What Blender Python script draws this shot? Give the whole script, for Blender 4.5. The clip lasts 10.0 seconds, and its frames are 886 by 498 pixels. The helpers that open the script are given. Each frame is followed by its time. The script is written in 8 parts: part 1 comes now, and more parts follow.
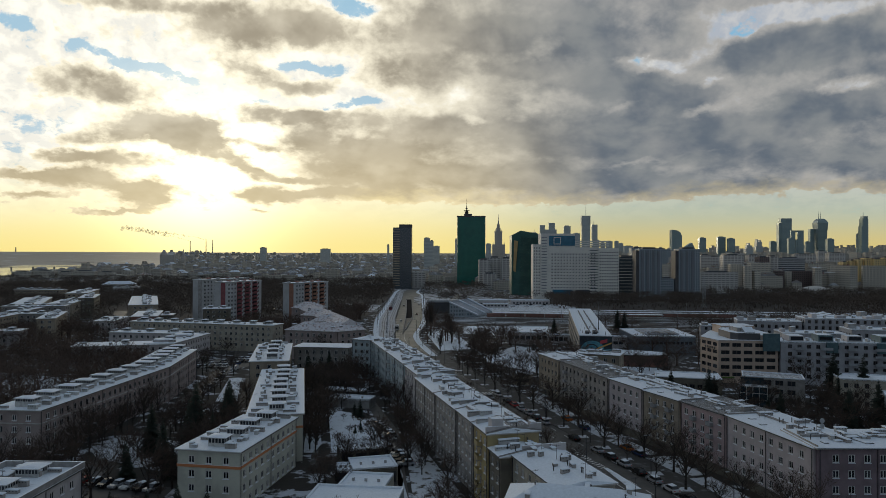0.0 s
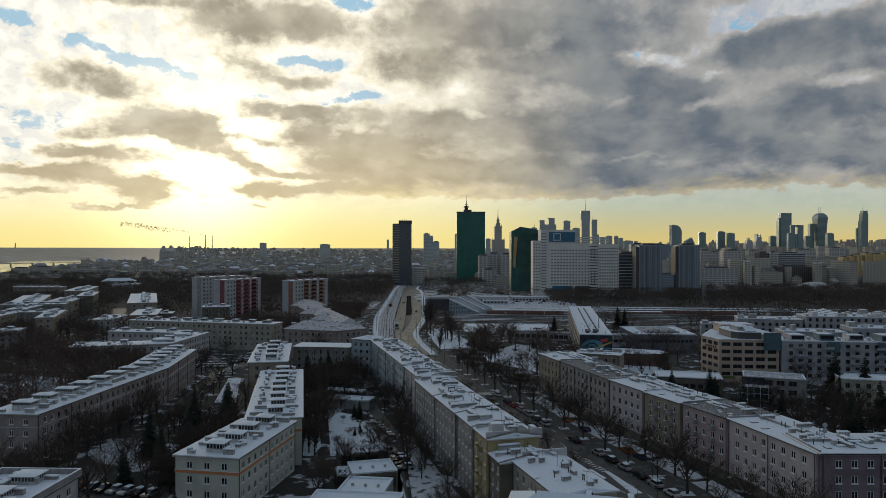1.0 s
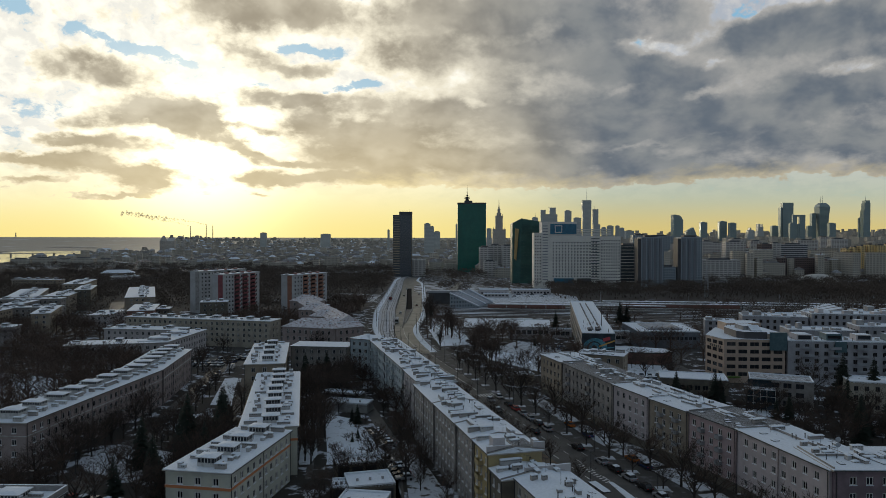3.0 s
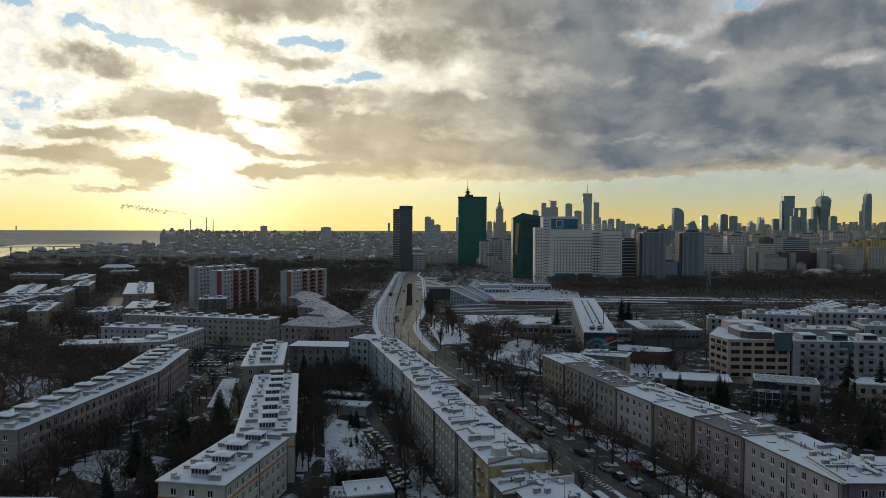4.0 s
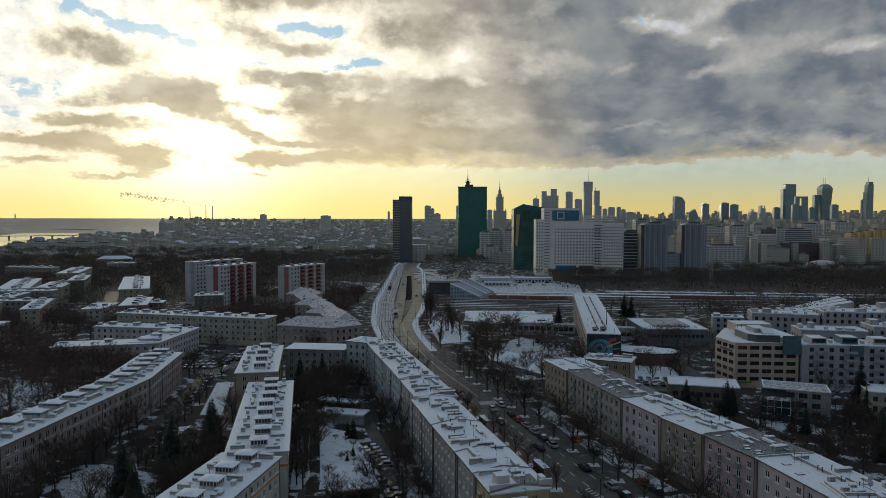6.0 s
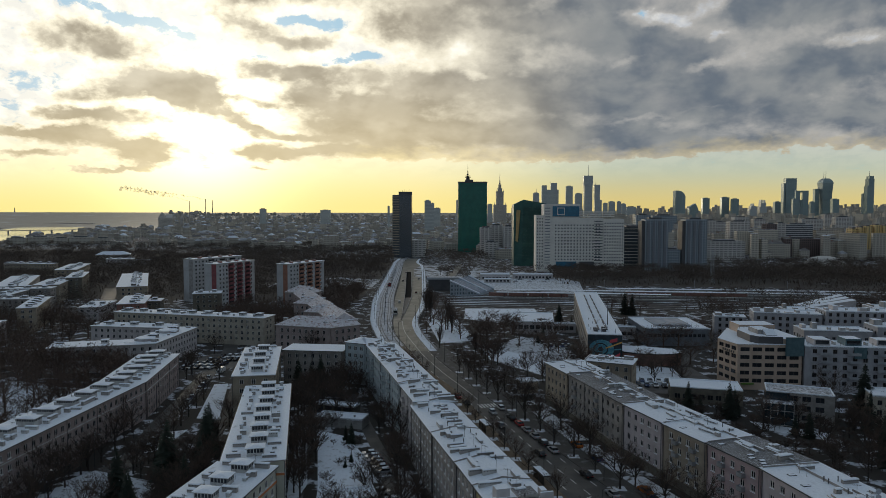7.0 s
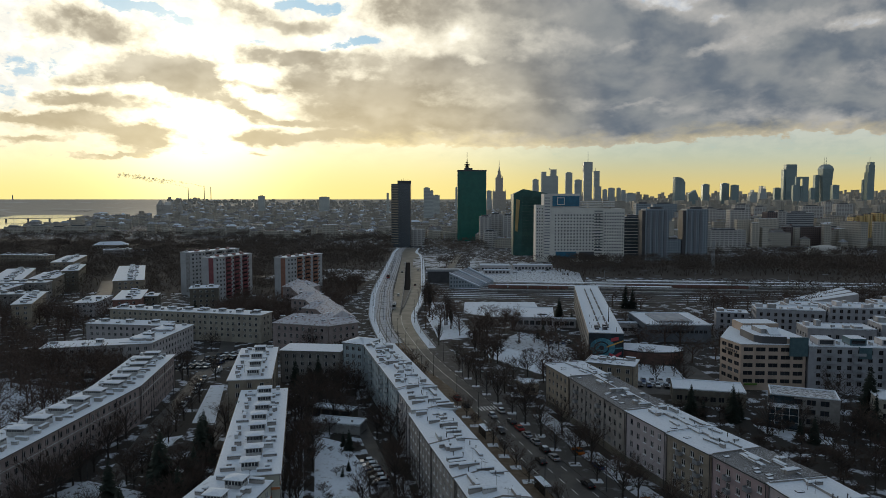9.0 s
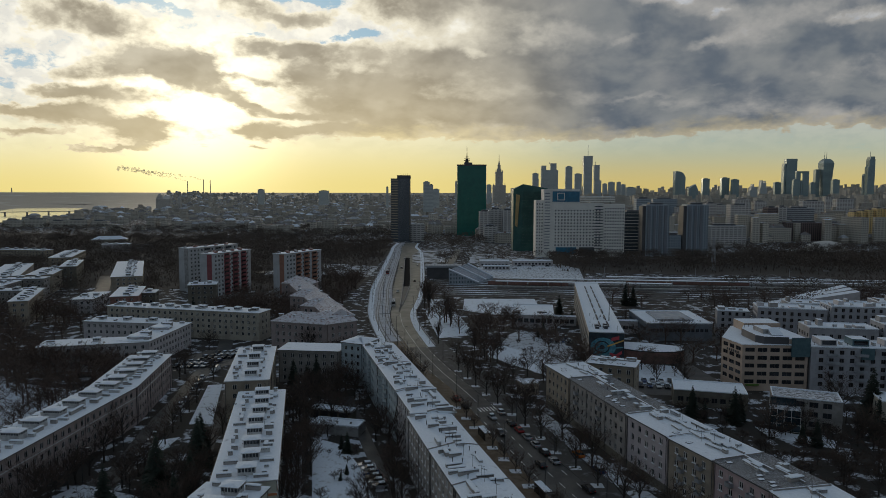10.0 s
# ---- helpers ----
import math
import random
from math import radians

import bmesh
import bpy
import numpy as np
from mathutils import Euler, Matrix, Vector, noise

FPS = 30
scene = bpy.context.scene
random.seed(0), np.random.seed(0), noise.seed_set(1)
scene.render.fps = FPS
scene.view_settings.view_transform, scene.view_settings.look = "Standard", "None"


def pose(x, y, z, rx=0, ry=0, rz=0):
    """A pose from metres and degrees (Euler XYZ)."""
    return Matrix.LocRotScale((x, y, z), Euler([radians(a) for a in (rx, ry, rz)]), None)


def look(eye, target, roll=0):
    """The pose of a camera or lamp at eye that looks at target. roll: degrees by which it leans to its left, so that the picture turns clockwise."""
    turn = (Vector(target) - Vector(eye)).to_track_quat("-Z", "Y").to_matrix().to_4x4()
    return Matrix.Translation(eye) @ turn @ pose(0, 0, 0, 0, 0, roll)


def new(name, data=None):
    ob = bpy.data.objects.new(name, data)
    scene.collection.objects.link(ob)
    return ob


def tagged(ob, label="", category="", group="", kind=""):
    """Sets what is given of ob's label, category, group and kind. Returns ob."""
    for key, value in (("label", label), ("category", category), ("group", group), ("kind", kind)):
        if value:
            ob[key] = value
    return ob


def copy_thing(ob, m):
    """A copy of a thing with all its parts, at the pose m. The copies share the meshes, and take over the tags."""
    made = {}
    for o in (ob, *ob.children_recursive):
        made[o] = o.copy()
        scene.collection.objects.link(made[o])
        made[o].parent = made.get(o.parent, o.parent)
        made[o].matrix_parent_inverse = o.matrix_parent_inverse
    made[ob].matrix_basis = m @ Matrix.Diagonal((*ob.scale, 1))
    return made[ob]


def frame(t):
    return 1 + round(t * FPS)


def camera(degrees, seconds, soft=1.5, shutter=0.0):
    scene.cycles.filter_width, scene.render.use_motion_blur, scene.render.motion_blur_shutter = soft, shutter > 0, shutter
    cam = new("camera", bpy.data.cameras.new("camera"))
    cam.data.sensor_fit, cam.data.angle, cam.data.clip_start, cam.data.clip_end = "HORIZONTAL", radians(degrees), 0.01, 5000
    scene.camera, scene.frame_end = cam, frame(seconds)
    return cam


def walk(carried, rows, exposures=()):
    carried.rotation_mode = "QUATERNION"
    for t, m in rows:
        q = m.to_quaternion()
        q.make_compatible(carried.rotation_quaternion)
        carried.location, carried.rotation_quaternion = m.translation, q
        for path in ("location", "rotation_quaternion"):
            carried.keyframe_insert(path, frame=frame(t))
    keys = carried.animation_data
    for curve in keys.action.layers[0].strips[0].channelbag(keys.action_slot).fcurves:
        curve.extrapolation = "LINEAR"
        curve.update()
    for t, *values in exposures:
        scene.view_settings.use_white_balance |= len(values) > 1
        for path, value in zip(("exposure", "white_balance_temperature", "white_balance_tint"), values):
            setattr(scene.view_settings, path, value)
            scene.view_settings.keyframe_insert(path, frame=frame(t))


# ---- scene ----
cam = camera(65.5, 10.0, soft=0.5)
PATH = [
    (0, (-0.431, -1.473, 49.350), (-0.433, 0.527, 49.366), 0.2),
    (0.5, (-0.472, -0.844, 50.152), (-0.474, 1.156, 50.161), 0.2),
    (1, (-0.414, -0.159, 51.108), (-0.415, 1.841, 51.109), 0.1),
    (1.5, (-0.298, 0.827, 51.911), (-0.3, 2.827, 51.905), 0.1),
    (2, (-0.183, 2.034, 52.802), (-0.186, 4.034, 52.788), 0.1),
    (2.5, (-0.147, 3.336, 53.578), (-0.15, 5.336, 53.557), 0.1),
    (4, (-0.048, 8.827, 56.841), (-0.053, 10.826, 56.789), 0.1),
    (4.5, (-0.079, 10.559, 57.861), (-0.084, 12.558, 57.802), 0.1),
    (5, (0.123, 12.53, 59.065), (0.117, 14.529, 58.996), 0.1),
    (5.5, (0.005, 14.371, 60.343), (0.0, 16.37, 60.264), 0.1),
    (7, (0.242, 19.083, 63.973), (0.237, 21.08, 63.866), 0.1),
    (7.5, (0.217, 20.079, 65.040), (0.213, 22.076, 64.924), 0.1),
    (8, (0.308, 21.365, 66.158), (0.304, 23.361, 66.031), 0.0),
    (8.5, (0.371, 22.267, 67.238), (0.368, 24.263, 67.102), -0.0),
    (9, (0.373, 23.613, 68.503), (0.37, 25.607, 68.355), 0.0),
    (9.5, (0.418, 24.5, 69.493), (0.416, 26.494, 69.335), 0.0),
    (10, (0.417, 26.021, 70.347), (0.415, 28.014, 70.180), 0.1),
]
walk(cam, [(t, look(eye, target, roll)) for t, eye, target, roll in PATH], [(0, 0.0), (2.5, 0.0), (5, 0.05), (8, 0.10), (9.4, 0.12), (9.7, 0.02), (10, -0.18)])


SKY_GAIN, NORTH = 0.10, 0.215
# ---------- world: low winter sun behind broken cloud ----------
SUN_AZ, SUN_EL = radians(-19.5), radians(6.0)      # azimuth from +y towards +x
sun_dir = Vector((math.sin(SUN_AZ) * math.cos(SUN_EL), math.cos(SUN_AZ) * math.cos(SUN_EL), math.sin(SUN_EL)))
world = bpy.data.worlds.new("world")
scene.world = world
world.use_nodes = True
wt = world.node_tree
wt.nodes.clear()


class Net:
    """Short node writing: every method returns an output socket."""

    def __init__(self, tree):
        self.t = tree

    def put(self, kind):
        return self.t.nodes.new(kind)

    def join(self, sock, v):
        if hasattr(v, "is_output"):
            self.t.links.new(v, sock)
        elif v is not None:
            sock.default_value = v

    def m(self, op, a, b=None, c=None, clamp=False):
        n = self.put("ShaderNodeMath")
        n.operation, n.use_clamp = op, clamp
        for s, v in zip(n.inputs, (a, b, c)):
            self.join(s, v)
        return n.outputs[0]

    def v(self, op, a, b=None, scale=None):
        n = self.put("ShaderNodeVectorMath")
        n.operation = op
        self.join(n.inputs[0], a)
        if b is not None:
            self.join(n.inputs[1], b)
        if scale is not None:
            self.join(n.inputs[3], scale)
        return n.outputs["Value"] if op in ("LENGTH", "DOT_PRODUCT", "DISTANCE") else n.outputs[0]

    def xyz(self, a):
        n = self.put("ShaderNodeSeparateXYZ")
        self.join(n.inputs[0], a)
        return n.outputs

    def vec(self, x, y, z):
        n = self.put("ShaderNodeCombineXYZ")
        for s, v in zip(n.inputs, (x, y, z)):
            self.join(s, v)
        return n.outputs[0]

    def noise(self, vec, scale, detail=4.0, rough=0.55, distortion=0.0):
        n = self.put("ShaderNodeTexNoise")
        for k, v in (("Vector", vec), ("Scale", scale), ("Detail", detail), ("Roughness", rough), ("Distortion", distortion)):
            self.join(n.inputs[k], v)
        return n.outputs[0]

    def step(self, x, lo, hi, a=0.0, b=1.0):
        n = self.put("ShaderNodeMapRange")
        n.interpolation_type = "SMOOTHSTEP"
        for s, v in zip(n.inputs, (x, lo, hi, a, b)):
            self.join(s, v)
        return n.outputs[0]

    def mix(self, f, a, b, mode="MIX"):
        n = self.put("ShaderNodeMix")
        n.data_type, n.blend_type = "RGBA", mode
        self.join(n.inputs[0], f)
        for s, v in ((n.inputs[6], a), (n.inputs[7], b)):
            self.join(s, (*v, 1) if isinstance(v, tuple) and len(v) == 3 else v)
        return n.outputs[2]


W = Net(wt)
way = W.put("ShaderNodeTexCoord").outputs["Generated"]
way = W.v("NORMALIZE", way)
dx, dy, dz = W.xyz(way)
ahead = W.m("MAXIMUM", dy, 0.12)
su, sv = W.m("DIVIDE", dx, ahead), W.m("DIVIDE", dz, ahead)      # slopes across and up, seen towards +y
sky = W.put("ShaderNodeTexSky")
sky.sky_type, sky.sun_disc, sky.sun_elevation, sky.sun_rotation = "NISHITA", False, SUN_EL, SUN_AZ
sky.air_density, sky.dust_density, sky.ozone_density = 1.3, 2.0, 1.5
# cloud deck: noise that is finer and flatter towards the horizon
up_log = W.m("LOGARITHM", W.m("ADD", W.m("MAXIMUM", sv, 0.0), 0.16), math.e)
pu, pv = W.m("MULTIPLY", su, W.m("MULTIPLY_ADD", up_log, -0.8, 3.6)), W.m("MULTIPLY", up_log, 2.5)
spot = W.vec(pu, pv, 3.7)
sun_u, sun_v = sun_dir.x / sun_dir.y, sun_dir.z / sun_dir.y
sun_log = math.log(sun_v + 0.16)
to_sun = W.v("NORMALIZE", W.v("SUBTRACT", (sun_u * (3.6 - 0.8 * sun_log), sun_log * 2.5, 3.7), spot))


def cloud_noise(p, detail):
    n1 = W.noise(p, 1.5, 2.0, 0.5, 0.0)
    n2 = W.noise(W.v("ADD", p, (4.1, 1.7, 2.2)), 3.0, detail, 0.52, 0.1)
    return W.m("ADD", W.m("MULTIPLY", W.m("SUBTRACT", n1, 0.5), 0.35), W.m("MULTIPLY", W.m("SUBTRACT", n2, 0.5), 0.75))


lump = cloud_noise(spot, 7.0)
flat = W.vec(W.m("MULTIPLY", pu, 0.85), W.m("MULTIPLY", pv, 0.78), 6.1)
soft_lump = cloud_noise(flat, 4.0)
soft_sunward = cloud_noise(W.v("ADD", flat, W.v("ADD", W.v("SCALE", to_sun, scale=0.07), (0.0, -0.07, 0.0))), 4.0)
fine = W.noise(W.vec(pu, pv, 9.1), 15.0, 5.0, 0.6, 0.3)
mid_n = W.noise(W.vec(pu, pv, 5.2), 6.5, 6.0, 0.58, 0.2)
puff = W.m("ABSOLUTE", W.m("SUBTRACT", W.noise(W.vec(pu, pv, 1.3), 7.5, 3.0, 0.5, 0.2), 0.5))
rough_edge = W.step(su, -0.14, 0.02, 1.0, 0.38)          # the closed deck is smoother than the broken cloud
field = W.m("ADD", lump, W.m("MULTIPLY", rough_edge, W.m("ADD", W.m("MULTIPLY", W.m("SUBTRACT", fine, 0.5), 0.32), W.m("MULTIPLY", puff, -0.60))))
lit = W.step(W.m("ADD", W.m("SUBTRACT", soft_lump, soft_sunward), W.m("MULTIPLY", W.m("SUBTRACT", mid_n, 0.5), 0.14)), -0.09, 0.25)
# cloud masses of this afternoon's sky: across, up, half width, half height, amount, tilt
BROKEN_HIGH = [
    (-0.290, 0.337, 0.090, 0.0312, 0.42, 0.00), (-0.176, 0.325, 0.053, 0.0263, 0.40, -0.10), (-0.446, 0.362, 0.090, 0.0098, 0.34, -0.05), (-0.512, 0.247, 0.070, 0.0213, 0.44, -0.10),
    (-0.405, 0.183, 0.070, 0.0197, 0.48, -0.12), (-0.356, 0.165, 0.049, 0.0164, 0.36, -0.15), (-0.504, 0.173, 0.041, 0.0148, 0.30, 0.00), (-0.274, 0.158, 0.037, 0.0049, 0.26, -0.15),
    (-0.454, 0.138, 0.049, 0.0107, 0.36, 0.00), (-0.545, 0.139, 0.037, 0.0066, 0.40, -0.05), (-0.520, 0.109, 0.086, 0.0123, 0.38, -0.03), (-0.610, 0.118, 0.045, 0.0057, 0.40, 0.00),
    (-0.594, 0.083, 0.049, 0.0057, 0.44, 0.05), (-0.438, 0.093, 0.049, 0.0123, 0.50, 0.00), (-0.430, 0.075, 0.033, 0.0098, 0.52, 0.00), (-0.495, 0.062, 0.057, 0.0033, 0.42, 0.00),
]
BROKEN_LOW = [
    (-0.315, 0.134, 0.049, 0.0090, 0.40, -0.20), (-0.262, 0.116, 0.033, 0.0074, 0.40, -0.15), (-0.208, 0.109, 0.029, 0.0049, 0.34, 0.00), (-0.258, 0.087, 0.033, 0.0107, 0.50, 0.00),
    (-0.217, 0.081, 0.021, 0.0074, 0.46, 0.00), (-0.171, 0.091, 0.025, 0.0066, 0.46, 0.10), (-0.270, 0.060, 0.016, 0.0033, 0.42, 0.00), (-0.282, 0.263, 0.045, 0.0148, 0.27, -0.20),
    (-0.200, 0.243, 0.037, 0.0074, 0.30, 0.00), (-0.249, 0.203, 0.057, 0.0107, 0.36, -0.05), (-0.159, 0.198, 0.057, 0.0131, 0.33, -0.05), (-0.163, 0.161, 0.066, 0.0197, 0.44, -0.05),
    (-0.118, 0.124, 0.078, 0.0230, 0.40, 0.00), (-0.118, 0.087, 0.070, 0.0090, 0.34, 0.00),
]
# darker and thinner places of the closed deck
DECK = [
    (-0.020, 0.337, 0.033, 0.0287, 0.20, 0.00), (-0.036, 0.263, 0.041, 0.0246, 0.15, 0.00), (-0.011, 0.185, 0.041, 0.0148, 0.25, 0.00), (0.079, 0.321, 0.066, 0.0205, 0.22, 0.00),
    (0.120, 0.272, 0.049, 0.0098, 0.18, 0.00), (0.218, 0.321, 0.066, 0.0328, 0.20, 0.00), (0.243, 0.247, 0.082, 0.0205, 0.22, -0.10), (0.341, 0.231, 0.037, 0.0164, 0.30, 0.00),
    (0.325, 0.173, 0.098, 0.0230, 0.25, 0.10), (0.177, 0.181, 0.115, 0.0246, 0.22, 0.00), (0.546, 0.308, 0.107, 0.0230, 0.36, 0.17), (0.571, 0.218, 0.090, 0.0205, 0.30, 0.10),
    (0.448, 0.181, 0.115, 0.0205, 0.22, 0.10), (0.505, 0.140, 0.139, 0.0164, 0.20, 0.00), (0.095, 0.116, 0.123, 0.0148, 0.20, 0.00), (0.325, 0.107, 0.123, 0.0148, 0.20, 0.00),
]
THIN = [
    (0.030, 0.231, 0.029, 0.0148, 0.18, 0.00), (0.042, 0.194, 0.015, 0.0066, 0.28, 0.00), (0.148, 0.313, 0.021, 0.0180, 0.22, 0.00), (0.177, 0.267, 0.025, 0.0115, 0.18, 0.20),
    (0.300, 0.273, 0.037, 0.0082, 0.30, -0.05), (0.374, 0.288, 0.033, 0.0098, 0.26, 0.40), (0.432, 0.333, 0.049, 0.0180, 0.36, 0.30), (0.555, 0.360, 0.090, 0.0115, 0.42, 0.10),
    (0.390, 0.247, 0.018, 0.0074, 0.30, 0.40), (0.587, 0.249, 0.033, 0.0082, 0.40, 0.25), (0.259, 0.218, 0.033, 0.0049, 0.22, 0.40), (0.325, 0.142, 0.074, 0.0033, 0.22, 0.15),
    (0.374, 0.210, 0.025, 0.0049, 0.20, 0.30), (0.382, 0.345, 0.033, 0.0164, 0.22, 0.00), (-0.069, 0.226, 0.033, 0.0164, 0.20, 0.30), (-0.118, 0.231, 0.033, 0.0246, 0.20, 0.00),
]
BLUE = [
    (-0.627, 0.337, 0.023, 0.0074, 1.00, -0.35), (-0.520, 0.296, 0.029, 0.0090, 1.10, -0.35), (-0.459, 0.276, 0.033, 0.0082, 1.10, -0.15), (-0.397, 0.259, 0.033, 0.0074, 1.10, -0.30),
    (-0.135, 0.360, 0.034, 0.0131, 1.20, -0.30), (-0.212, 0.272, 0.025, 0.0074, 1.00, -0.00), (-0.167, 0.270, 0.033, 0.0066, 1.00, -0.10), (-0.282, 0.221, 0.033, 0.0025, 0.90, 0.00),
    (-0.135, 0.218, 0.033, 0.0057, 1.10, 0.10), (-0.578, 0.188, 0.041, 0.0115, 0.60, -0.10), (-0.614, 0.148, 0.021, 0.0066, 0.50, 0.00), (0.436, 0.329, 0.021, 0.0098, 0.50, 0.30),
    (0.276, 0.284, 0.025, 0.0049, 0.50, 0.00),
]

ragged_u = W.m("MULTIPLY_ADD", W.m("SUBTRACT", W.noise(W.vec(pu, pv, 12.4), 3.2, 5.0, 0.6), 0.5), 0.075, su)
ragged_v = W.m("MULTIPLY_ADD", W.m("SUBTRACT", W.noise(W.vec(pu, pv, 17.8), 3.2, 5.0, 0.6), 0.5), 0.040, sv)


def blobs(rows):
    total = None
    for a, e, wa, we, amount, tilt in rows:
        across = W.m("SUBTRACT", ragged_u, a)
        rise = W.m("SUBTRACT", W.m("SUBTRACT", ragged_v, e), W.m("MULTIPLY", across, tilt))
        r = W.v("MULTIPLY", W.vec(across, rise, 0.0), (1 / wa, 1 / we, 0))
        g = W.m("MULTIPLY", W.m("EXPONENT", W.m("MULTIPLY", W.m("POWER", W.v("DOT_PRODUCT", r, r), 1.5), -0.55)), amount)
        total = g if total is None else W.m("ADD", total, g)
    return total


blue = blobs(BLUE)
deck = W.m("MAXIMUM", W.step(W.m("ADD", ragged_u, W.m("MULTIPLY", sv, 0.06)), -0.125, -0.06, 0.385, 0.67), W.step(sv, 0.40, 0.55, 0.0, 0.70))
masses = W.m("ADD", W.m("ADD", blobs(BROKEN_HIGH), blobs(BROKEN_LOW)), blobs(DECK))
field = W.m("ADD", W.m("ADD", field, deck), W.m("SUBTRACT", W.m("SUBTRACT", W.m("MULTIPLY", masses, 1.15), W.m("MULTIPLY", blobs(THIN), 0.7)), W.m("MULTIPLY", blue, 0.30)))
# the deck ends in a ragged edge a few degrees over the horizon
floor_v = W.m("ADD", W.step(su, 0.22, 0.48, 0.0, 0.018), W.step(su, -0.26, -0.08, -0.030, 0.0))
edge = W.step(W.m("ADD", W.m("SUBTRACT", sv, floor_v), W.m("MULTIPLY", W.m("SUBTRACT", mid_n, 0.5), 0.04)), 0.060, 0.082, -0.6, 0.0)
behind = W.step(dy, -0.1, 0.3, 0.5, 0.0)
field = W.m("ADD", W.m("ADD", field, edge), behind)
cover = W.step(field, 0.41, 0.54)
thick = W.step(field, 0.43, 0.84)
toward = W.v("DOT_PRODUCT", way, tuple(sun_dir))
warm = W.step(toward, 0.83, 0.985)
warm_wide = W.step(toward, 0.74, 0.97)
glow = W.m("MULTIPLY", W.m("POWER", W.m("MAXIMUM", toward, 0.0), 180.0), W.m("MULTIPLY_ADD", W.m("MULTIPLY", cover, thick), -0.85, 1.0))
clear = W.mix(1.0, sky.outputs[0], (SKY_GAIN, SKY_GAIN, SKY_GAIN), "MULTIPLY")
# thin high veil that hides most of the blue
veil = W.mix(W.step(mid_n, 0.36, 0.60), W.mix(warm_wide, (0.56, 0.57, 0.58), (1.12, 1.08, 0.94)), W.mix(warm_wide, (0.42, 0.46, 0.52), (0.88, 0.86, 0.78)))
patch = W.step(W.m("ADD", W.m("MULTIPLY", blue, 1.15), W.m("ADD", W.m("MULTIPLY", W.m("SUBTRACT", mid_n, 0.50), 3.6), W.m("MULTIPLY", W.m("SUBTRACT", fine, 0.50), 2.0))), 0.35, 1.05)
clear = W.mix(W.m("MULTIPLY", patch, 0.85), veil, W.mix(0.12, (0.20, 0.50, 0.74), clear))
low = W.step(sv, 0.03, 0.165, 1.0, 0.0)
band = W.mix(W.step(toward, 0.82, 0.985), (0.68, 0.54, 0.195), (0.98, 0.81, 0.30))
band = W.mix(W.step(sv, 0.0, 0.075), band, W.mix(warm, (0.47, 0.52, 0.39), (1.0, 0.90, 0.50)))
clear = W.mix(low, clear, band)
rim = W.mix(warm, (0.44, 0.43, 0.41), (1.1, 1.02, 0.80))
core = W.mix(W.step(W.noise(W.vec(pu, pv, 21.0), 2.6, 4.0, 0.5, 0.2), 0.36, 0.64), W.mix(warm, (0.122, 0.150, 0.186), (0.37, 0.325, 0.245)), W.mix(warm, (0.235, 0.252, 0.262), (0.53, 0.475, 0.365)))
cloud = W.mix(thick, rim, core)
cloud = W.mix(W.m("MULTIPLY", lit, 0.42), cloud, W.mix(warm, (0.385, 0.38, 0.365), (0.90, 0.83, 0.66)))
under = W.step(W.m("ADD", W.m("SUBTRACT", sv, floor_v), W.m("MULTIPLY", W.m("SUBTRACT", mid_n, 0.5), 0.05)), 0.066, 0.100, 0.75, 0.0)
cloud = W.mix(W.m("MULTIPLY", W.step(sv, 0.05, 0.21, 0.6, 0.0), warm), cloud, (0.74, 0.60, 0.33))
cloud = W.mix(under, cloud, W.mix(warm, (0.50, 0.43, 0.27), (1.0, 0.84, 0.46)))
north = W.step(dy, -0.5, 0.4)
zenith = W.step(dz, 0.40, 0.75)
cloud = W.mix(zenith, cloud, (0.178, 0.238, 0.316))
cloud = W.mix(north, (NORTH * 0.80, NORTH, NORTH * 1.22), cloud)
col = W.mix(cover, clear, cloud)
col = W.mix(1.0, col, W.mix(glow, (0, 0, 0), (0.9, 0.80, 0.52)), "ADD")
col = W.mix(W.step(dz, -0.02, 0.0), (0.06, 0.06, 0.065), col)
bg = W.put("ShaderNodeBackground")
wt.links.new(col, bg.inputs[0])
bg.inputs[1].default_value = 1.0
wt.links.new(bg.outputs[0], W.put("ShaderNodeOutputWorld").inputs[0])

sun = new("sun", bpy.data.lights.new("sun", "SUN"))
sun.data.energy, sun.data.angle, sun.data.color = 0.35, radians(12), (1.0, 0.84, 0.62)
sun.matrix_world = look(tuple(sun_dir * 900), (0, 0, 0))


